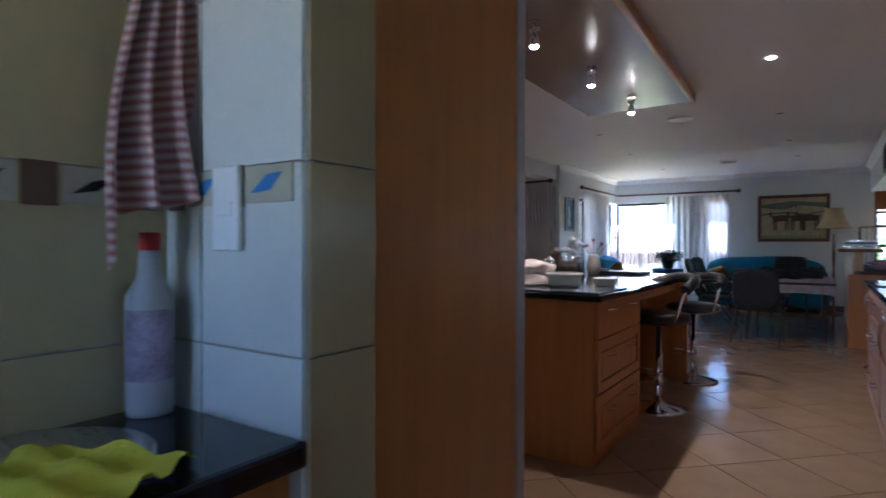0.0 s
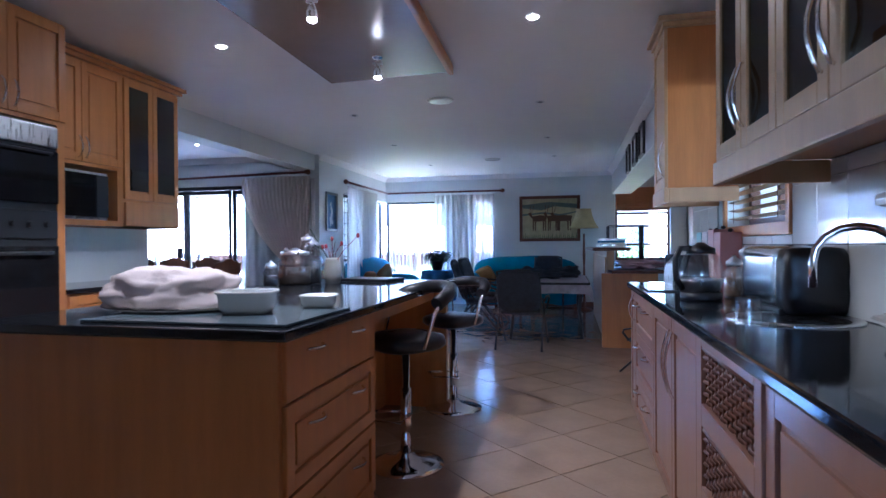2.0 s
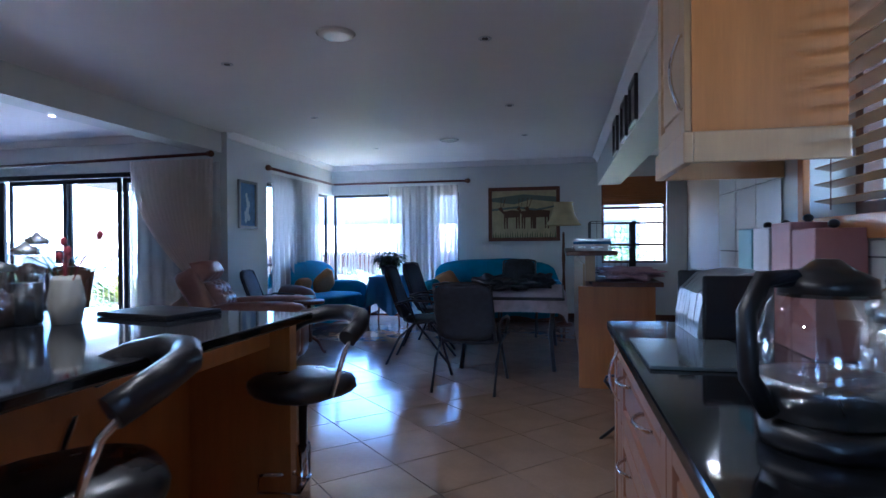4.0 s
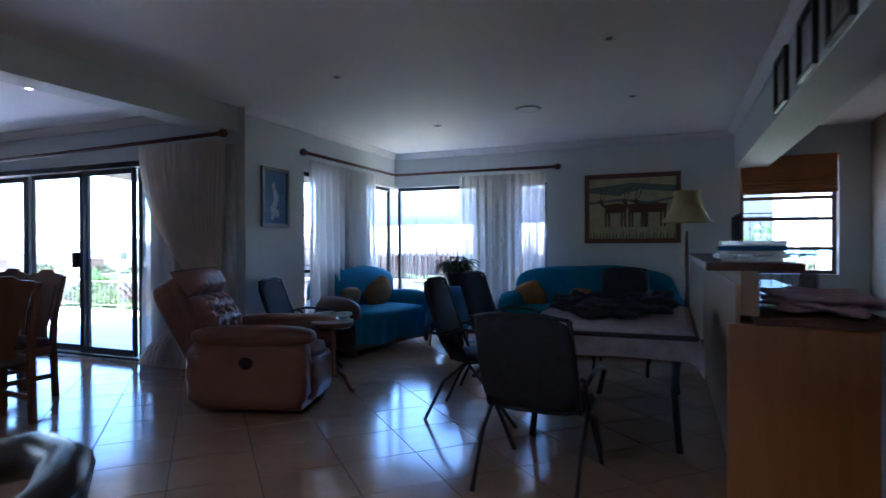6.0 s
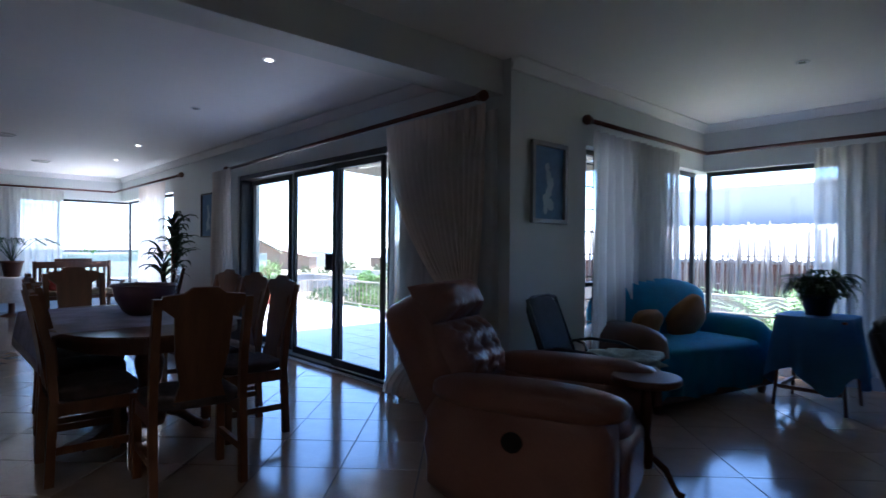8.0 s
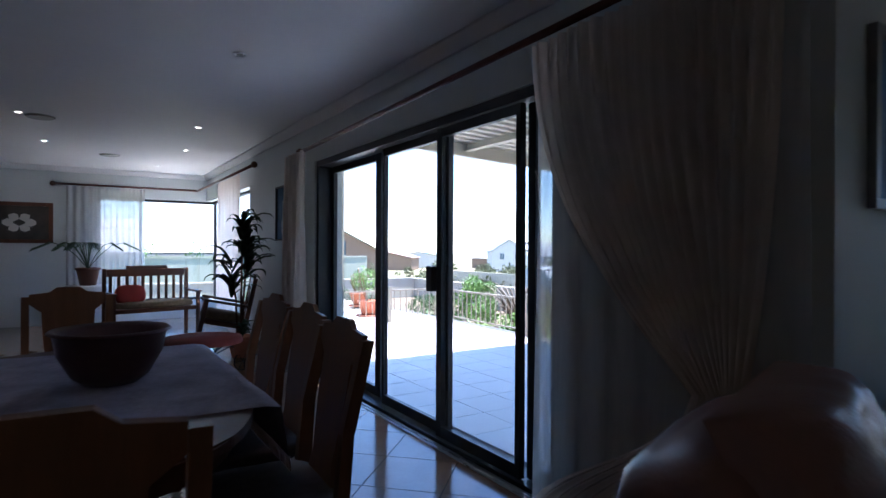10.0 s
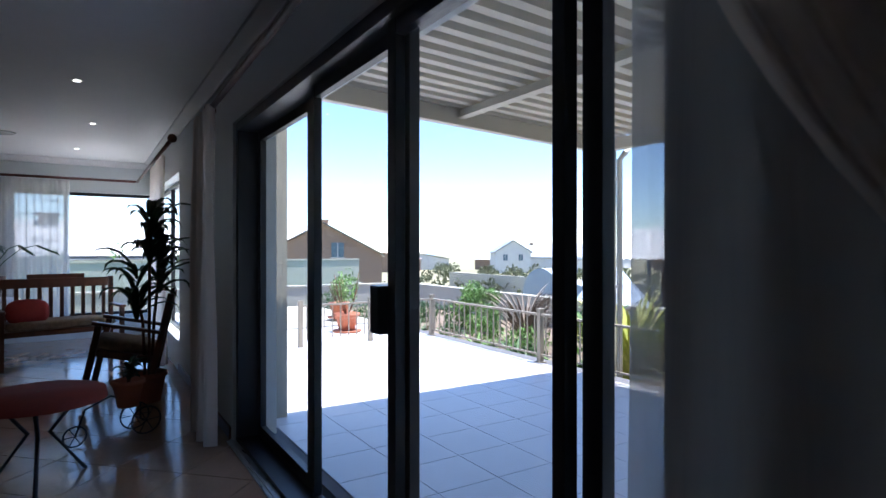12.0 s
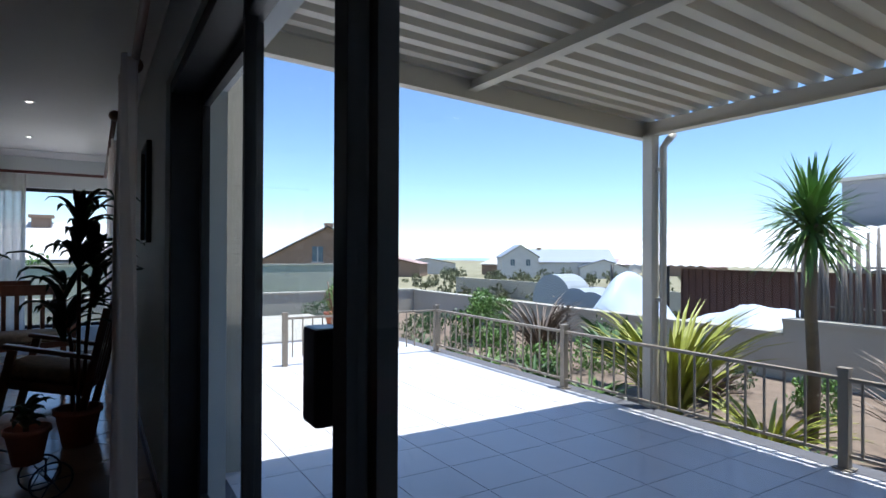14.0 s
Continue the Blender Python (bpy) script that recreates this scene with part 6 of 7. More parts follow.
tumbler(2.52, 2.02)
for k, (y, c, h) in enumerate(((4.01, (0.20, 0.42, 0.48), 0.33), (3.86, (0.50, 0.48, 0.52), 0.33), (3.70, (0.42, 0.20, 0.20), 0.34), (3.55, (0.38, 0.16, 0.15), 0.32))):
    t = thing("storage_tin", pose(2.86, y, 0.936), "painted storage tin with a knobbed lid against the tiles", "tin", "storage tins")
    part("body", B((-0.07, -0.07, 0, 0.045, 0.07, h), bevel=0.005), mat("tin_paint", c, 0.4, vary=0.1), t)
    bm = bmesh.new()
    blob(bm, (0, 0, h + 0.012), (0.014, 0.014, 0.012), 2, 2)
    part("knob", bm, BLACK, t)
for k, (x, y) in enumerate(((2.78, 3.16), (2.84, 3.05), (2.74, 3.04), (2.85, 3.24))):
    jar(x, y, 0.936, 0.04, 0.15 + 0.05 * (k % 2), TUMB if k % 2 else mat("spice", (0.2, 0.1, 0.04), 0.8), "small glass spice bottle on the worktop", "spice bottles")
# fruit stand, plastic tubs
fs = thing("fruit_platter", pose(2.68, 1.20, 0.936), "wrought iron fruit stand with a pale oval platter", "fruit stand")
bm = bmesh.new()
for s in (-1, 1):
    for t0 in (-0.12, 0.12):
        tube(bm, [(s * 0.06, t0 + 0.03 * math.cos(a) * (1 - a / 12), 0.045 + 0.03 * math.sin(a) * (1 - a / 12)) for a in [k * 0.6 for k in range(14)]], 0.004, 5)
tube(bm, [(-0.06, -0.15, 0.085), (-0.06, 0.15, 0.085)], 0.004, 5)
tube(bm, [(0.06, -0.15, 0.085), (0.06, 0.15, 0.085)], 0.004, 5)
part("scroll_base", bm, BLACK, fs)
bm = bmesh.new()
lathe(bm, [(0.10, 0.09), (0.16, 0.10), (0.18, 0.115), (0.16, 0.108), (0.01, 0.10)], seg=30)
part("platter", bm, CERAM, fs)
for k, (dx, dy) in enumerate(((-0.05, 0.10), (0.03, 0.02), (-0.07, 0.0), (0.0, -0.10), (0.08, 0.09), (0.06, -0.06))):
    o = thing("orange", pose(2.68 + dx * 0.8, 1.20 + dy * 0.9, 1.08), "ripe orange on the fruit platter", "orange", "oranges")
    bm = bmesh.new()
    blob(bm, (0, 0, 0), (0.042, 0.042, 0.039), 3, 2)
    part("peel", bm, mat("orange_peel", (0.60, 0.20, 0.015), 0.45, vary=0.08, bump=0.2, bscale=300), o)
tb = thing("plastic_tub", pose(2.78, 1.52, 0.936), "clear lidded plastic tub on the worktop", "tub")
part("body", B((-0.075, -0.085, 0.0, 0.075, 0.085, 0.26), bevel=0.015), TUMB, tb)
t2 = thing("red_tub", pose(2.78, 1.52, 1.199), "red plastic tub with a white lid on top of another", "tub")
part("body", B((-0.08, -0.10, 0, 0.08, 0.10, 0.075), bevel=0.02), mat("red_plastic", (0.32, 0.05, 0.03), 0.35), t2)
part("lid", B((-0.095, -0.115, 0.076, 0.095, 0.115, 0.11), bevel=0.015), CERAM, t2)
ck = thing("chopping_board", pose(2.54, 3.52, 0.936), "smoked glass chopping board on the window worktop", "chopping board")
part("board", B((-0.15, -0.2, 0, 0.12, 0.2, 0.008), bevel=0.002), mat("smoked_board", (0.10, 0.13, 0.15), 0.12), ck)


# slatted blinds
def venetian():
    t = thing("slatted_blind", pose(0, 0, 0), "pale wooden slatted blind in the kitchen window, lowered", "blind")
    part("head_rail", B((EX - 0.01, 2.86, 2.10, EX + 0.05, 3.82, 2.15), bevel=0.004), WOODL, t)
    for i in range(16):
        z = 1.335 + i * 0.048
        bm = bmesh.new()
        box(bm, -0.024, 2.87, -0.0015, 0.024, 3.81, 0.0015)
        part("slat", bm, WOODL, t, at=pose(EX + 0.022, 0, z, 0, 12, 0))
    bm = bmesh.new()
    for y in (2.98, 3.34, 3.70):
        rod(bm, (EX - 0.004, y, 1.31), (EX - 0.004, y, 2.10), 0.0015, seg=4)
    part("cords", bm, DWOOD, t)
    structure("trim_window_surround", B((EX - 0.02, 2.80, 1.23, EX + 0.0, 3.88, 1.29), (EX - 0.02, 2.80, 2.16, EX, 3.88, 2.22), (EX - 0.02, 2.80, 1.29, EX, 2.84, 2.16), (EX - 0.02, 3.84, 1.29, EX, 3.88, 2.16), bevel=0.003), WOOD, "beech window surround", "window surround")


venetian()
_rbm = mat("reed_blind", (0.36, 0.13, 0.035), 0.6, vary=0.25, grain=(1, 1, 20))
rb = thing("roman_blind", pose(0, 0, 0), "folded reed blind at the top of the louvre window", "blind")
part("sheet", B((2.865, NY - 0.018, 1.86, 3.84, NY - 0.010, 2.29)), _rbm, rb)
for i in range(4):
    part("fold", B((2.87, NY - 0.055 + 0.006 * (i % 2), 1.84 + i * 0.04, 3.83, NY - 0.019, 1.876 + i * 0.04), bevel=0.01), _rbm, rb)

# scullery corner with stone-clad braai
# Dim, warm light on this wall is put into its darker beige colour.
structure("wall_braai_side", B((4.15, 9.6, 0, 4.4, NY, CZ)), mat("shaded_wall_plaster", (0.36, 0.28, 0.2), 0.6, vary=0.04, scale=1.5), "shaded plaster wall", "wall")
sc = thing("side_counter", pose(0, 0, 0), "beech base cabinet with a dark worktop by the fireplace", "cabinet")
part("body", B((3.85, 8.3, 0.0, 4.4, 9.6, 0.86)), WOOD, sc)
part("worktop", B((3.80, 8.28, 0.861, 4.4, 9.6, 0.90), bevel=0.006), GRAN, sc)
fp = thing("fireplace", pose(0, 0, 0), "built-in fireplace with a stone-clad edge, unlit", "fireplace")
# The whole breast is one even near-black block up to the ceiling.
part("breast", B((4.0, 6.0, 0, 4.9, 8.25, CZ - 0.002)), mat("near_black_breast", (0.03, 0.03, 0.03), 0.6), fp)
rnd = random.Random(12)
z = 0.0
while z < 2.35:
    h = rnd.uniform(0.06, 0.12)
    part("stone", B((3.93, 8.07, z, 3.999, 8.25 + rnd.uniform(-0.02, 0.02), z + h - 0.008), bevel=0.012), mat("stone_clad", (0.30, 0.27, 0.22), 0.8, vary=0.2, per=0.3, bump=0.5) if z == 0 else bpy.data.materials["stone_clad"], fp)
    z += h


# ---- scullery counter at the start ----
bsn = thing("worktop", pose(0, 0, 0), "dark granite worktop beside the tiled wall end", "worktop")
part("slab", B((1.088, -2.3, 0.87, 1.47, -0.682, 0.91), bevel=0.008), GRAN, bsn)
bcb = thing("base_cabinet", pose(0, 0, 0), "beech base cabinet under the scullery worktop", "cabinet")
part("body", B((1.088, -2.28, 0, 1.43, -0.685, 0.868)), WOOD, bcb)
bs2 = thing("round_sink", pose(1.25, -0.97, 0.911) @ Matrix.Diagonal((0.75, 0.75, 1, 1)), "round steel basin set in the worktop", "sink")
bm = bmesh.new()
lathe(bm, [(0.21, 0.001), (0.21, 0.006), (0.19, 0.007), (0.17, 0.002), (0.02, 0.001)], seg=40, cap=False)
part("rim", bm, STEEL, bs2)
yc = thing("dish_cloth", pose(1.37, -1.0, 0.916, 0, 0, 20), "bright yellow dish cloth on the worktop edge", "cloth")
bm = bmesh.new()
g = []
for i in range(17):
    g.append([bm.verts.new((-0.12 + 0.24 * i / 16, -0.12 + 0.24 * j / 16, 0.012 + 0.010 * math.sin(j * 1.5 + i * 0.3) + 0.006 * math.sin(i * 0.9))) for j in range(17)])
for a, b in zip(g, g[1:]):
    for j in range(16):
        bm.faces.new((a[j], a[j + 1], b[j + 1], b[j])).smooth = True
part("fabric", bm, mat("yellow_cloth", (0.65, 0.60, 0.05), 0.9, bump=0.3), yc)

sb = thing("spray_can", pose(1.14, -0.74, 0.911), "tall white cleaning bottle with a faded label", "bottle")
bm = bmesh.new()
lathe(bm, [(0.036, 0), (0.038, 0.01), (0.038, 0.20), (0.02, 0.235), (0.016, 0.28)], seg=20)
# The white plastic is toned down to an even mid grey.
part("body", bm, mat("greyish_white_plastic", (0.34, 0.33, 0.32), 0.4, vary=0.06), sb)
bm = bmesh.new()
lathe(bm, [(0.0385, 0.06), (0.0385, 0.18)], seg=20, cap=False)
part("label", bm, mat("bottle_label", (0.25, 0.20, 0.25), 0.5, vary=0.8, scale=18), sb)
bm = bmesh.new()
lathe(bm, [(0.018, 0.28), (0.018, 0.31)], seg=14)
part("cap", bm, mat("cap_red", (0.4, 0.02, 0.02), 0.4), sb)

# ---- outside ----
PZ = -0.035
structure("patio", B((-12.0, DY + 0.30, PZ - 0.25, 3.0 - 4.8, 12.15, PZ - 0.004), (NX - 0.28 - 0.01, DY + 0.3, PZ - 0.26, NX - 0.28, 12.15, PZ - 0.01)), PGROUT, "patio slab with dark joints", "patio")
_patio = bpy.data.objects["patio"]


def patio_tiles():
    s, g = 0.418, 0.006
    me = bpy.data.meshes.new("patio_tile")
    bm = bmesh.new()
    h = (s - g) / 2
    slab(bm, [(-h, -h), (h, -h), (h, h), (-h, h)], -0.004, 0)
    bm.to_mesh(me)
    bm.free()
    me.materials.append(PTILE)
    rest = bmesh.new()
    cells = []
    for i in range(-14, 11):
        for j in range(-4, 6):
            cx, cy = -6.357 + s * (i + 0.5), 9.869 + s * (j + 0.5)
            if -12.0 < cx - h and cx + h < -2.1 and DY + 0.3 < cy - h and cy + h < 12.15:
                cells.append((cx, cy))
    cells.sort(key=lambda c: abs(c[0] + 5.5))
    for c in cells[:200]:
        ob = new("patio_tile", me)
        ob.location, ob.parent = (c[0], c[1], PZ), _patio
    for c in cells[200:]:
        slab(rest, [(c[0] - h, c[1] - h), (c[0] + h, c[1] - h), (c[0] + h, c[1] + h), (c[0] - h, c[1] + h)], PZ - 0.004, PZ)
    part("tile_field", rest, PTILE, _patio)["kind"] = "stuff"

RAILM = mat("railing_paint", (0.26, 0.22, 0.17), 0.45, vary=0.1)


def railing():
    t = thing("railing", pose(0, 0, PZ), "cream painted metal patio railing with slim balusters", "railing")
    y = 11.98
    for k in range(5):
        x = -10.05 + 2.51 * k
        bm = B((x - 0.03, y - 0.03, 0, x + 0.03, y + 0.03, 0.62), (x - 0.055, y - 0.05, 0.0, x + 0.055, y + 0.05, 0.012), bevel=0.004)
        box(bm, x - 0.035, y - 0.035, 0.62, x + 0.035, y + 0.035, 0.64)
        part("post", bm, RAILM, t)
        if k < 4:
            part("top_rail", B((x + 0.03, y - 0.022, 0.555, x + 2.48, y + 0.022, 0.58), bevel=0.003), RAILM, t)
            part("bottom_rail", B((x + 0.03, y - 0.012, 0.08, x + 2.48, y + 0.012, 0.10)), RAILM, t)
            for j in range(18):
                xx = x + 0.03 + 2.45 * (j + 0.5) / 18
                part("baluster", B((xx - 0.007, y - 0.007, 0.10, xx + 0.007, y + 0.007, 0.555)), RAILM, t)
    x = -10.05
    for k in range(2):
        part("post", B((x - 0.03, y - 0.03 - 1.05 * (k + 1), 0, x + 0.03, y + 0.03 - 1.05 * (k + 1), 0.64)), RAILM, t)
        part("top_rail", B((x - 0.02, y + 0.03 - 1.05 * (k + 1), 0.555, x + 0.02, y - 0.03 - 1.05 * k, 0.58)), RAILM, t)
        for j in range(8):
            yy = y - 0.03 - 1.05 * k - 0.99 * (j + 0.5) / 8
            part("baluster", B((x - 0.007, yy - 0.007, 0.10, x + 0.007, yy + 0.007, 0.555)), RAILM, t)


railing()


def patio_roof():
    """The roof falls slightly from the house to its outer edge."""
    t = thing("patio_roof", pose(0, 0, 0), "cream steel patio roof of corrugated sheet on beams", "patio roof")
    x0, x1, y0, y1 = -6.72, -2.1, DY + 0.31, 12.22

    def fall(bm):
        for v in bm.verts:
            v.co.z += 0.043 * (y1 - v.co.y)
        return bm

    part("beam", fall(B((x0 - 0.05, y0, 2.35, x0, y1, 2.60), (x0 - 0.001, y0, 2.35, x0 + 0.03, y1, 2.365), bevel=0.003)), CREAMP, t, "cream edge beam")
    part("beam", fall(B((x0, y1 - 0.05, 2.37, x1, y1, 2.50), (x0, y1 - 0.09, 2.37, x1, y1 - 0.049, 2.38), bevel=0.003)), CREAMP, t, "cream front beam")
    part("beam", fall(B((x0, 10.27, 2.42, x1, 10.32, 2.50), (x0, 10.24, 2.42, x1, 10.271, 2.43), bevel=0.003)), CREAMP, t, "cream middle purlin")
    bm = bmesh.new()
    n = int((x1 - x0) / 0.175)
    prof = []
    for i in range(n):
        u = x0 + i * 0.175
        prof += [(u, 0.0), (u + 0.04, 0.0), (u + 0.055, 0.065), (u + 0.125, 0.065), (u + 0.14, 0.0)]
    rows = []
    for y in (y0, y1 + 0.04):
        for th in (0.0, 0.006):
            rows.append([bm.verts.new((u, y, 2.505 + th + v)) for u, v in prof])
    for a, b in ((0, 2), (1, 3)):
        for i in range(len(prof) - 1):
            bm.faces.new((rows[a][i], rows[a][i + 1], rows[b][i + 1], rows[b][i]))
    part("sheet", fall(bm), CREAMP, t, "ribbed cream roof sheet")
    part("column", B((-6.69, 12.11, PZ - 0.2, -6.59, 12.21, 2.37), bevel=0.005), CREAMP, t, "square steel post")
    bm = bmesh.new()
    tube(bm, [(-6.54, 12.20, PZ - 0.2), (-6.54, 12.20, 2.26), (-6.51, 12.24, 2.33), (-6.49, 12.28, 2.38)], 0.032, 10)
    part("downpipe", bm, CREAMP, t)
    for z in (0.9, 2.05):
        part("pipe_bracket", B((-6.59, 12.16, z, -6.53, 12.24, z + 0.03)), CREAMP, t)


patio_roof()
structure("wall_outer_pier", B((-7.5, DY + 0.3, PZ, -6.97, DY + 0.52, 2.47)), EXTW, "painted outer pier beside the sliding door", "wall")

# garden, boundary, land beyond
structure("pavement", B((-16, 5.0, -0.6, -12.0 - 0.01, 12.15, -0.08)), EXTW, "paved strip beside the patio", "paving")


def seg_wall(name, a, b, z0, z1, w=0.2):
    a, b = Vector(a), Vector(b)
    d = (b - a).normalized()
    n = Vector((-d.y, d.x)) * w / 2
    bm = bmesh.new()
    prism(bm, [a + n, a - n, b - n, b + n], z0, z1 - 0.05)
    n2 = n * 1.25
    prism(bm, [a + n2, a - n2, b - n2, b + n2], z1 - 0.049, z1)
    structure(name, bm, EXTW, "cream plastered boundary wall", "boundary wall")


structure("ground_far", B((-400, 17.0, -3.6, 300, 230, -3.5), (-400, -300, -3.6, -26, 17.0, -3.5), (-26, -300, -3.6, 300, -20, -3.5)), VELD, "open scrub land running to the horizon", "ground")
structure("sea", B((-9000, 225, -45, 5000, 14000, -40)), SEA, "pale blue sea to the horizon", "sea")

# ---- garden and neighbourhood ----
GZ = -0.45
structure("ground", B((-18.4, 12.16, -1.2, -14.5, 16.2, GZ), (-18.4, 6.0, -1.2, -16.0, 12.16, GZ), (-14.5, 12.16, -1.2, 3.0, 16.2, GZ + 0.01)), SOIL, "bare planted earth inside the boundary wall", "garden")
for (a, b, z) in (((-18.5, 16.3), (-7.6, 16.3), 0.22), ((-7.6, 16.3), (4.0, 16.3), 0.42), ((-18.5, 16.3), (-19.2, 6.0), 0.24)):
    seg_wall("wall_boundary", a, b, -1.3, z)


def fence():
    t = thing("pole_fence", pose(0, 0, 0), "rustic fence of thin weathered poles behind the garden wall", "fence")
    rnd = random.Random(4)
    for k in range(190):
        x = -7.5 + k * 0.055 + rnd.uniform(-0.02, 0.02)
        bm = bmesh.new()
        rod(bm, (x, 16.45, 0.1), (x + rnd.uniform(-0.06, 0.06), 16.45 + rnd.uniform(-0.05, 0.05), rnd.uniform(1.35, 1.8)), 0.026, 0.018, 6)
        part("pole", bm, POLE, t)
    for z in (0.6, 1.15):
        bm = bmesh.new()
        rod(bm, (-7.3, 16.49, z), (3.0, 16.49, z), 0.015, seg=5)
        part("wire", bm, POLE, t)


POLE = mat("weathered_pole", (0.20, 0.18, 0.16), 0.85, vary=0.2, per=0.35, grain=(8, 8, 1))
fence()


def plant(name, x, y, z, label, mk, material, cat_="plant", group=""):
    t = thing(name, pose(x, y, z), label, cat_, group)
    bm = bmesh.new()
    mk(bm)
    part("foliage", bm, material, t)
    return t


def blades(n, L, w, up, droop, seed):
    return lambda bm: leaves(bm, (0, 0, 0), n, L, w, up, droop, seed, 1.0, 5)


def yucca_tree(x, y):
    t = thing("palm_tree", pose(x, y, GZ), "slim spiky palm-like yucca tree with a single trunk", "tree")
    bm = bmesh.new()
    tube(bm, [(0, 0, 0), (0.02, 0.01, 0.6), (-0.01, 0, 1.3), (0, 0, 2.12)], 0.055, 10)
    part("trunk", bm, mat("palm_bark", (0.20, 0.15, 0.10), 0.9, vary=0.3, bump=0.6, scale=14), t)
    bm = bmesh.new()
    rnd = random.Random(3)
    for k in range(340):
        a, e = rnd.uniform(0, 6.28), rnd.uniform(-0.7, 1.45)
        d = Vector((math.cos(a) * math.cos(e), math.sin(a) * math.cos(e), math.sin(e)))
        s = d.cross(Vector((0, 0, 1))).normalized() * 0.016
        b0 = Vector((0, 0, 2.10 + rnd.uniform(-0.18, 0.1)))
        L = rnd.uniform(0.5, 0.76)
        m_, e_ = b0 + d * L * 0.6, b0 + d * L - Vector((0, 0, 0.08))
        bm.faces.new([bm.verts.new(v) for v in (b0 - s * 0.6, b0 + s * 0.6, m_ + s, m_ - s)])
        bm.faces.new([bm.verts.new(v) for v in (m_ - s, m_ + s, e_)])
    part("crown", bm, LEAFL, t)


yucca_tree(-6.02, 13.66)
plant("flax_plant", -7.1, 13.1, GZ, "large flax clump with yellow-green strap leaves", blades(170, 1.5, 0.026, 2.6, 1.1, 1), LEAFY)
plant("flax_plant", -5.0, 13.7, GZ, "flax clump with variegated strap leaves", blades(90, 1.15, 0.018, 2.2, 1.2, 2), LEAFR)
plant("flax_plant", -10.4, 14.2, GZ, "bronze flax clump with fine arching leaves", blades(150, 1.3, 0.018, 2.6, 1.2, 5), LEAFR)
plant("agave_plant", -8.3, 13.7, GZ + 0.35, "blue-green rosette of broad pointed leaves", blades(60, 0.85, 0.06, 1.3, 0.6, 3), LEAF)
plant("agave_plant", -8.0, 12.9, GZ, "low rosette of broad pointed leaves", blades(40, 0.5, 0.045, 1.0, 0.6, 6), LEAF)
plant("shrub", -12.25, 14.5, GZ, "rounded dense bright green shrub", lambda bm: foliage(bm, (0, 0, 0.45), (0.75, 0.65, 0.8), 4200, 0.038, 2), LEAFL, "shrub")
for k, (x, y, r, h, m_, s) in enumerate(((-13.6, 13.6, 0.5, 0.35, LEAF, 0.03), (-11.4, 13.2, 0.35, 0.25, LEAF, 0.03), (-9.4, 13.3, 0.55, 0.35, LEAFL, 0.035), (-14.9, 13.0, 0.5, 0.3, LEAF, 0.03), (-9.6, 14.8, 0.4, 0.5, LEAF, 0.03), (-7.6, 14.9, 0.4, 0.3, LEAF, 0.03), (-16.5, 12.6, 0.7, 0.45, LEAF, 0.03), (-17.2, 10.5, 0.6, 0.5, LEAFL, 0.03), (-3.2, 13.6, 0.7, 0.55, LEAFL, 0.04), (-1.6, 14.4, 0.7, 0.7, LEAFL, 0.04), (-0.4, 14.9, 0.8, 0.8, LEAFL, 0.04), (3.3, 14.0, 1.1, 1.3, LEAFL, 0.05))):
    plant("shrub", x, y, GZ, "leafy garden shrub in the bed" + (", bright green" if m_ is LEAFL else ", dark green"), lambda bm, r=r, h=h, s=s, k=k: foliage(bm, (0, 0, h * 0.7), (r, r * 0.9, h), int(1500 * r), s, 20 + k), m_, "shrub", "shrubs in the garden bed")
plant("grassy_plant", -11.0, 12.8, GZ, "tuft of narrow dark leaves", blades(60, 0.45, 0.012, 1.6, 2.0, 9), LEAF)
plant("grassy_plant", -5.6, 12.9, GZ, "tuft of narrow pale leaves", blades(50, 0.42, 0.010, 1.4, 2.0, 10), LEAFL)
plant("salvia_plant", -9.85, 14.1, GZ, "upright grey-green flowering stems", lambda bm: [foliage(bm, (0.12 * math.cos(q), 0.1 * math.sin(q * 2), 0.6), (0.05, 0.05, 0.55), 90, 0.022, 60 + q) for q in range(9)], LEAFR)


def cycad(x, y, z):
    t = thing("cycad", pose(x, y, z) @ Matrix.Scale(1.35, 4), "large cycad with stiff feathery fronds", "cycad")
    bm = bmesh.new()
    lathe(bm, [(0.12, 0), (0.15, 0.2), (0.13, 0.4), (0.05, 0.5)], seg=14)
    part("trunk", bm, bpy.data.materials["palm_bark"], t)
    rnd = random.Random(9)
    bm = bmesh.new()
    for k in range(26):
        a, up = rnd.uniform(0, 6.28), rnd.uniform(0.5, 1.3)
        d = Vector((math.cos(a), math.sin(a), 0))
        s = Vector((-d.y, d.x, 0))
        pts = [Vector((0, 0, 0.45)) + d * (1.05 * f * math.cos(up * 0.6)) + Vector((0, 0, 1.0 * math.sin(up) * f - 0.5 * f * f)) for f in [i / 14 for i in range(15)]]
        for i in range(2, 14):
            for sg in (-1, 1):
                tip = pts[i] + s * sg * 0.17 * math.sin(math.pi * i / 15) + (pts[i] - pts[i - 1]) * 1.2
                bm.faces.new([bm.verts.new(v) for v in (pts[i], pts[i] + (pts[i] - pts[i - 1]) * 0.25, tip)])
        for i in range(14):
            bm.faces.new([bm.verts.new(v) for v in (pts[i] - s * 0.006, pts[i] + s * 0.006, pts[i + 1] + s * 0.005, pts[i + 1] - s * 0.005)])
    part("fronds", bm, LEAFL, t)


cycad(-1.4, 12.95, GZ - 0.01)


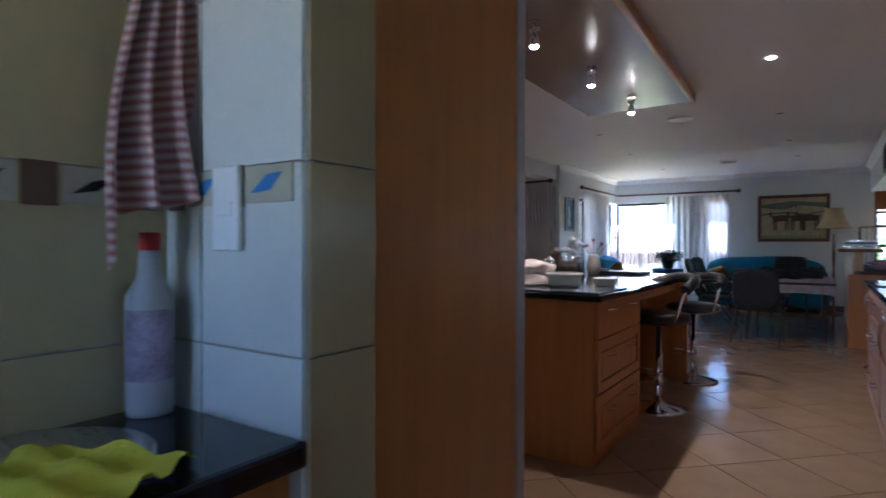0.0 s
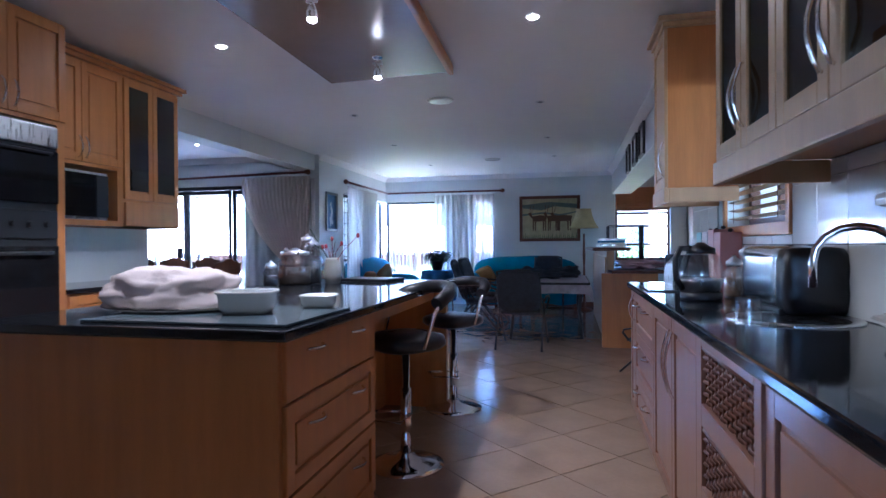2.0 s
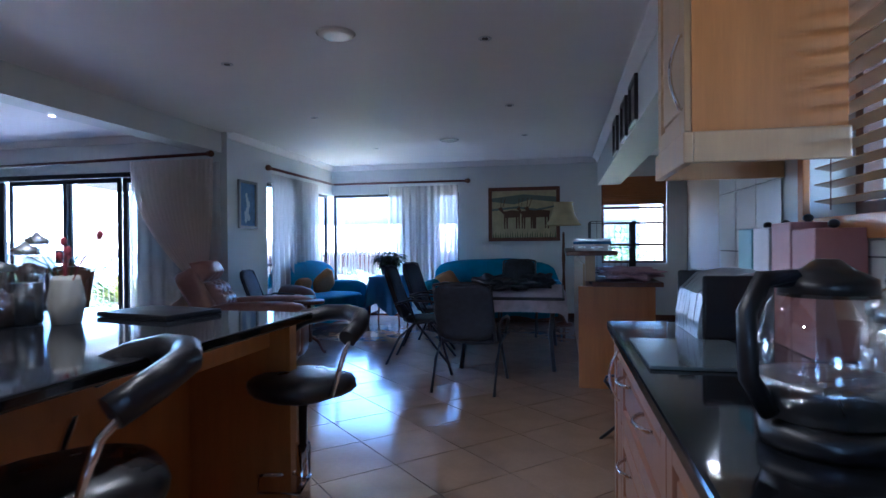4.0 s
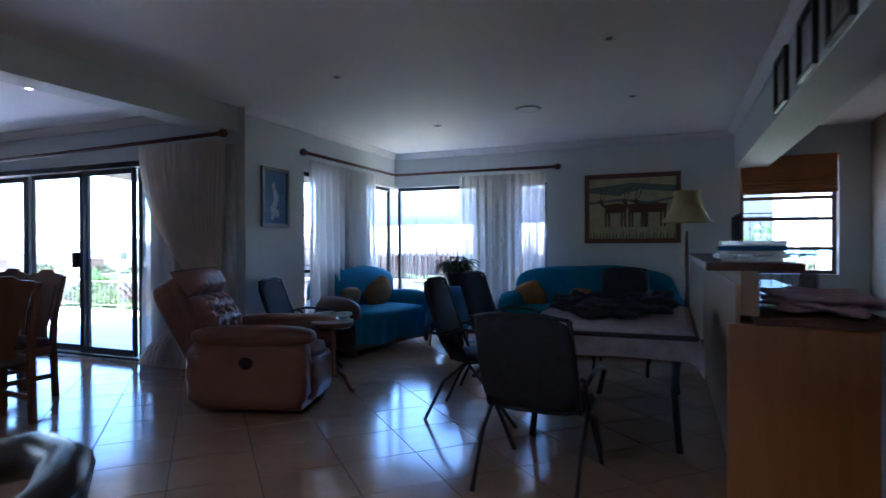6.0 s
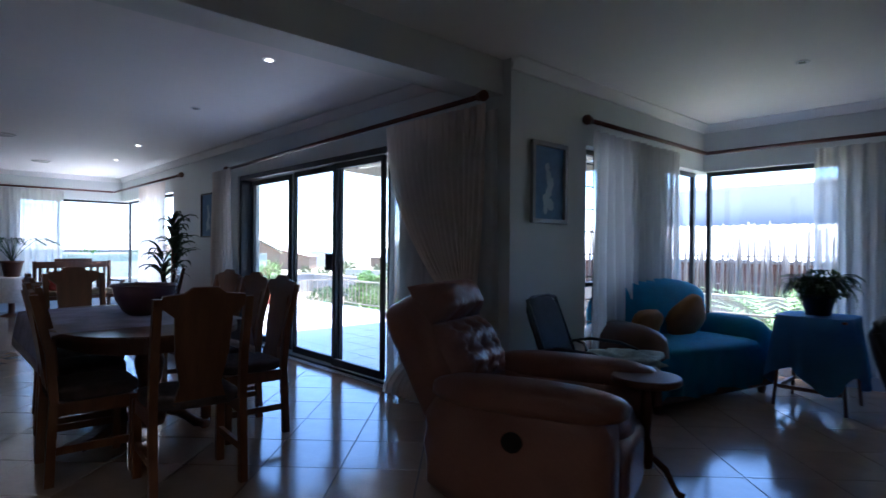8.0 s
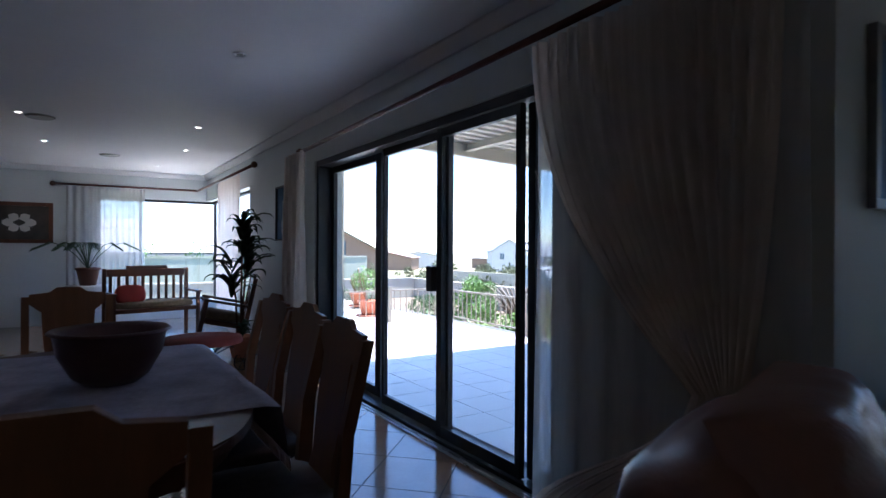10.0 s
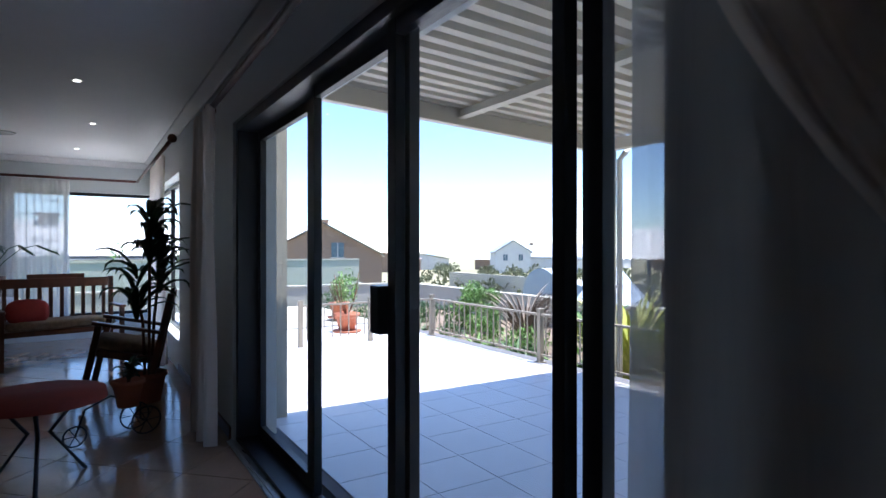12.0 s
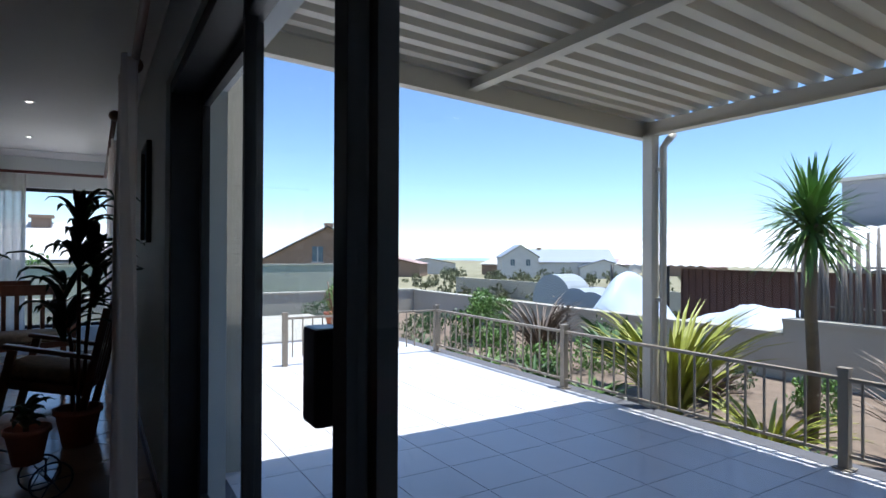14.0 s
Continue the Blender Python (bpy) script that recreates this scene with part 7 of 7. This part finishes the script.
def potted(x, y, r, label, seed, h=0.9):
    t = thing("potted_plant", pose(x, y, PZ), label, "potted plant", "pots on the patio")
    bm = bmesh.new()
    lathe(bm, [(r * 1.05, 0), (r * 1.15, 0.03), (r * 0.7, 0.032)], seg=24)
    part("saucer", bm, TERRA, t)
    pot(t, r, r * 1.3, TERRA, 0, 0, 0.034)
    rnd = random.Random(seed)
    bm = bmesh.new()
    for k in range(7):
        a = rnd.uniform(0, 6.28)
        tube(bm, [(0, 0, r), (0.12 * math.cos(a), 0.12 * math.sin(a), h * 0.5), (0.2 * math.cos(a), 0.2 * math.sin(a), h * rnd.uniform(0.7, 1))], 0.008, 5)
    part("branches", bm, DWOOD, t)
    bm = bmesh.new()
    foliage(bm, (0, 0, h * 0.72), (0.26, 0.26, h * 0.38), 420, 0.028, seed)
    part("foliage", bm, LEAFL, t)


for k, (x, y, L, m_) in enumerate(((-6.0, 12.9, 0.8, LEAFY), (-7.9, 12.75, 0.5, LEAFL), (-9.0, 12.85, 0.55, LEAF), (-10.0, 12.8, 0.5, LEAFL), (-12.1, 12.9, 0.5, LEAF), (-3.9, 13.0, 0.8, LEAFR), (-4.4, 12.8, 0.45, LEAF), (-7.4, 14.2, 0.7, LEAFR))):
    plant("leafy_plant", x, y, GZ, "clump of arching leaves along the patio edge, " + ("yellow-green" if m_ is LEAFY else "bronze" if m_ is LEAFR else "green"), blades(70, L, 0.022, 1.5, 1.1, 40 + k), m_)
for k, (x, y, r, h) in enumerate(((-8.6, 12.75, 0.35, 0.28), (-10.7, 13.5, 0.45, 0.4), (-13.0, 14.4, 0.5, 0.45), (-9.3, 14.3, 0.5, 0.45), (-14.2, 14.4, 0.45, 0.35), (-6.4, 14.6, 0.4, 0.35))):
    plant("shrub", x, y, GZ, "bushy garden plant in the bed, bright green", lambda bm, r=r, h=h, k=k: foliage(bm, (0, 0, h * 0.7), (r, r * 0.9, h), int(1700 * r), 0.034, 80 + k), LEAFL if k % 2 else LEAF, "shrub", "shrubs in the garden bed")


potted(-11.1, 11.0, 0.21, "terracotta pot with a leafy small tree on the patio", 1, 1.0)
potted(-12.9, 11.6, 0.21, "terracotta pot with a sparse shrub on the patio", 2, 0.8)
rk = random.Random(6)
for k in range(26):
    t = thing("rock", pose(rk.uniform(-14, -4.6), rk.uniform(12.4, 13.6), GZ + 0.03, 0, 0, rk.uniform(0, 360)), "small pale garden stone on the bed", "rock", "stones in the bed")
    bm = bmesh.new()
    s = rk.uniform(0.05, 0.13)
    blob(bm, (0, 0, 0), (s, s * 0.7, s * 0.5), 2, 2.4, 0.5, k)
    part("stone", bm, EXTW, t)

# neighbour's yard: tarpaulin heap, shed, tanks
tarp = thing("tarpaulin", pose(0, 0, 0), "pale blue-white tarpaulin draped over a boat-like heap", "tarpaulin")
bm = bmesh.new()
g = []
for i in range(61):
    row = []
    for j in range(17):
        x, v = -13.6 + 5.6 * i / 60, j / 16
        hgt = 1.15 * math.exp(-((x + 12.6) / 0.55) ** 2) + 0.62 * math.exp(-((x + 9.3) / 1.5) ** 2) + 0.30
        p = math.sin(math.pi * v) ** 0.7
        row.append(bm.verts.new((x + 0.05 * math.sin(9 * v), 17.6 + 2.6 * v, -0.75 + 0.15 + hgt * p + 0.12 * noise.noise(Vector((x * 2.6, v * 6, 0))) + 0.05 * noise.noise(Vector((x * 9, v * 3, 4))) + 0.03 * math.sin(x * 6 + v * 7))))
    g.append(row)
for a, b in zip(g, g[1:]):
    for j in range(16):
        bm.faces.new((a[j], a[j + 1], b[j + 1], b[j])).smooth = True
part("sheet", bm, mat("tarp", (0.52, 0.60, 0.72), 0.5, vary=0.06, scale=2), tarp)


def shed():
    t = thing("shed", pose(0, 0, 0), "long open shed with a white fibre-cement roof and brown board wall", "shed")
    part("wall", B((-15.5, 25.0, -1.2, 2.0, 25.2, 0.82)), mat("brown_cladding", (0.11, 0.055, 0.045), 0.8, vary=0.25, grain=(14, 1, 0.5), scale=5), t)
    for k in range(60):
        x = -15.5 + 0.25 * k
        part("batten", B((x, 24.96, -1.2, x + 0.04, 24.999, 0.82)), bpy.data.materials["brown_cladding"], t)
    bm = bmesh.new()
    n = 120
    lo, hi = [], []
    for i in range(n + 1):
        x = -18.3 + 22 * i / n
        z = 0.03 * math.sin(i * math.pi / 1)
        zz = 0.05 if i % 2 else 0.0
        lo.append(bm.verts.new((x + 0.6, 24.2, 0.92 + zz)))
        hi.append(bm.verts.new((x - 2.6, 30.0, 2.25 + zz)))
    for i in range(n):
        bm.faces.new((lo[i], lo[i + 1], hi[i + 1], hi[i]))
    part("roof", bm, mat("white_sheet_roof", (0.78, 0.77, 0.75), 0.6, vary=0.05, scale=1), t)
    for x in (-18.0, -15.6):
        bm = bmesh.new()
        rod(bm, (x, 24.4, -1.2), (x, 24.4, 0.92), 0.06)
        part("post", bm, CHAIRM, t)


shed()
gr_ = thing("garden_wall_mass", pose(0, 0, 0), "grey plastered building side beyond the shed", "building")
part("wall", B((-13.2, 31.0, -1.2, 6.0, 38.0, 3.95)), mat("grey_building", (0.30, 0.30, 0.32), 0.8, vary=0.04, scale=0.5), gr_)
part("roof", B((-13.4, 30.8, 3.95, 6.3, 38.3, 4.08)), CREAMP, gr_)
for k, (x, y, r) in enumerate(((-21.3, 25.0, 1.2), (-17.4, 22.5, 0.9), (-15.7, 21.5, 0.9))):
    t = thing("water_tank", pose(x, y, -1.3), "round-topped shelter of grey weathered boards", "shelter", "round-topped shelters")
    bm = bmesh.new()
    pts = [(r * math.cos(math.pi * i / 14), 0.55 + r * math.sin(math.pi * i / 14)) for i in range(15)] + [(-r, 0), (r, 0)]
    f_, b_ = [bm.verts.new((a, -0.6, c)) for a, c in pts], [bm.verts.new((a, 0.6, c)) for a, c in pts]
    bm.faces.new(f_), bm.faces.new(b_[::-1])
    for i in range(len(pts)):
        j = (i + 1) % len(pts)
        bm.faces.new((f_[i], f_[j], b_[j], b_[i]))
    part("body", bm, mat("grey_boards", (0.32, 0.36, 0.40), 0.8, vary=0.25, grain=(12, 1, 1), scale=3) if k == 0 else bpy.data.materials["grey_boards"], t)

ROOFW = mat("pale_tile_roof", (0.60, 0.58, 0.56), 0.7, vary=0.12, scale=4)
BRICK = mat("brown_brick", (0.25, 0.17, 0.12), 0.85, vary=0.2, scale=10)
PALEW = mat("pale_render", (0.55, 0.54, 0.52), 0.85, vary=0.08, scale=1)
BLUEG = mat("blue_grey_roof", (0.28, 0.32, 0.38), 0.6, vary=0.1, scale=1)
WINB = mat("window_dark", (0.05, 0.10, 0.14), 0.15)


def house(m, w, d, h, rise, wallm, roofm, label, wins=(), chimney=None, hip=False):
    """A gable house: w along x, ridge along y."""
    t = thing("house", m, label, "house")
    bm = bmesh.new()
    prism(bm, [(-w / 2, -d / 2), (w / 2, -d / 2), (w / 2, d / 2), (-w / 2, d / 2)], 0, h)
    if not hip:
        for y in (-d / 2, d / 2):
            v = [bm.verts.new(p) for p in ((-w / 2, y, h), (w / 2, y, h), (0, y, h + rise))]
            bm.faces.new(v)
    part("wall", bm, wallm, t)
    bm = bmesh.new()
    o, k = 0.35, (w * 0.45 if hip else -0.35)
    for dz in (0.0, 0.14):
        e = [(-w / 2 - o, -d / 2 - o), (w / 2 + o, -d / 2 - o), (w / 2 + o, d / 2 + o), (-w / 2 - o, d / 2 + o)]
        z0 = h - o * rise / (w / 2) + dz
        c = [bm.verts.new((x, y, z0 + 0.005)) for x, y in e]
        r = [bm.verts.new((0, -d / 2 + k, h + rise + dz)), bm.verts.new((0, d / 2 - k, h + rise + dz))]
        bm.faces.new((c[0], r[0], r[1], c[3])), bm.faces.new((c[1], c[2], r[1], r[0]))
        if hip:
            bm.faces.new((c[0], c[1], r[0])), bm.faces.new((c[2], c[3], r[1]))
    part("roof", bm, roofm, t)
    for (x, z, ww, hh) in wins:
        wn = part("window", B((x - ww / 2, -d / 2 - 0.06, z, x + ww / 2, -d / 2 - 0.005, z + hh)), WINB, t)
        part("window_frame", B((x - ww / 2 - 0.08, -d / 2 - 0.05, z - 0.1, x + ww / 2 + 0.08, -d / 2 - 0.001, z - 0.001), (x - 0.04, -d / 2 - 0.08, z, x + 0.04, -d / 2 - 0.061, z + hh)), PALEW, wn)
    if chimney:
        x, y = chimney
        part("chimney", B((x - 0.35, y - 0.35, h + rise - 1, x + 0.35, y + 0.35, h + rise + 0.3), (x - 0.45, y - 0.45, h + rise + 0.3, x + 0.45, y + 0.45, h + rise + 0.42)), BRICK, t)
    return t


FZ = -3.5
house(pose(-60, 27.8, FZ, 0, 0, 78), 11.5, 12, 4.2, 3.0, BRICK, ROOFW, "two-storey brick house with a pale gabled roof", ((-0.9, 4.0, 1.0, 1.4), (1.4, 4.0, 1.2, 1.4), (-0.9, 1.6, 1.0, 1.2), (1.9, 1.6, 1.2, 1.2)), (0.2, -5.4))
house(pose(-92, 80, FZ, 0, 0, 60), 7, 8, 4.2, 2.2, PALEW, BLUEG, "small pale house with a blue-grey gabled roof", ((-1.5, 2.5, 0.8, 1.2), (1.5, 2.5, 0.8, 1.2)))
house(pose(-88, 90, FZ, 0, 0, -30), 9, 16, 3.2, 2.4, PALEW, BLUEG, "long pale house with a blue-grey metal roof", (), (0, -6))
house(pose(-84, 94, FZ, 0, 0, 60), 9, 8, 2.2, 1.4, PALEW, BLUEG, "low pale house with a grey lean roof")
for k, (x, y, w, h) in enumerate(((-110, 62, 12, 2.6), (-120, 74, 14, 2.4), (-105, 88, 8, 2.4), (-100, 118, 16, 2.2), (-95, 136, 14, 2.4), (-140, 60, 16, 3.0), (-80, 120, 10, 2.0))):
    house(pose(x, y, FZ, 0, 0, 50 + 23 * k), w, 9, h, 1.3, PALEW if k % 2 else BRICK, mat("pinkish_roof", (0.42, 0.30, 0.27), 0.8) if k % 3 == 0 else ROOFW, "low distant house with a shallow roof")
house(pose(-34, 7.0, -1.4, 0, 0, 0), 9, 13, 2.4, 1.5, PALEW, ROOFW, "neighbouring house with a pale tiled hip roof", (), (0.5, -1.0), True)
structure("ground_west", B((-27, -10, -1.4, -12.6, 16.2, -0.62)), mat("lawn", (0.10, 0.16, 0.05), 0.9, vary=0.3, scale=3, bump=0.6), "green lawn beyond the far lounge", "lawn")
seg_wall("wall_neighbour", (-22, -6), (-22, 16), -1.3, 0.95)
for k in range(5):
    plant("shrub", -23.0, 5.0 + 1.6 * k, -1.4, "small garden shrub behind the boundary wall", lambda bm, k=k: foliage(bm, (0, 0, 1.7), (0.5, 0.5, 1.5), 320, 0.07, 80 + k), LEAFL, "shrub", "shrubs behind the wall")
structure("wall_field", B((-70, 24, FZ, -40, 24.3, -1.1), (-62, 46, FZ, -30, 46.3, -1.6)), EXTW, "long plastered field wall", "boundary wall")

# scrub, as one
bm = bmesh.new()
rnd = random.Random(31)
for k in range(420):
    a, d = rnd.uniform(92, 172), rnd.uniform(24, 110)
    x, y = -3 + d * math.cos(radians(a)), 8 + d * math.sin(radians(a))
    if y < 17.5 or (-20 < x and y < 32):
        continue
    r = rnd.uniform(0.4, 1.5) * (0.6 + d / 120)
    foliage(bm, (x, y, FZ + r * 0.5), (r, r, r * 0.65), 60, 0.12 + r * 0.12, k)
structure("scrub", bm, mat("scrub_leaf", (0.11, 0.12, 0.06), 0.8, vary=0.4, scale=0.3), "low coastal scrub over the open land", "scrub")["kind"] = "stuff"

# ---- pieces last ----
floor_tiles()
patio_tiles()
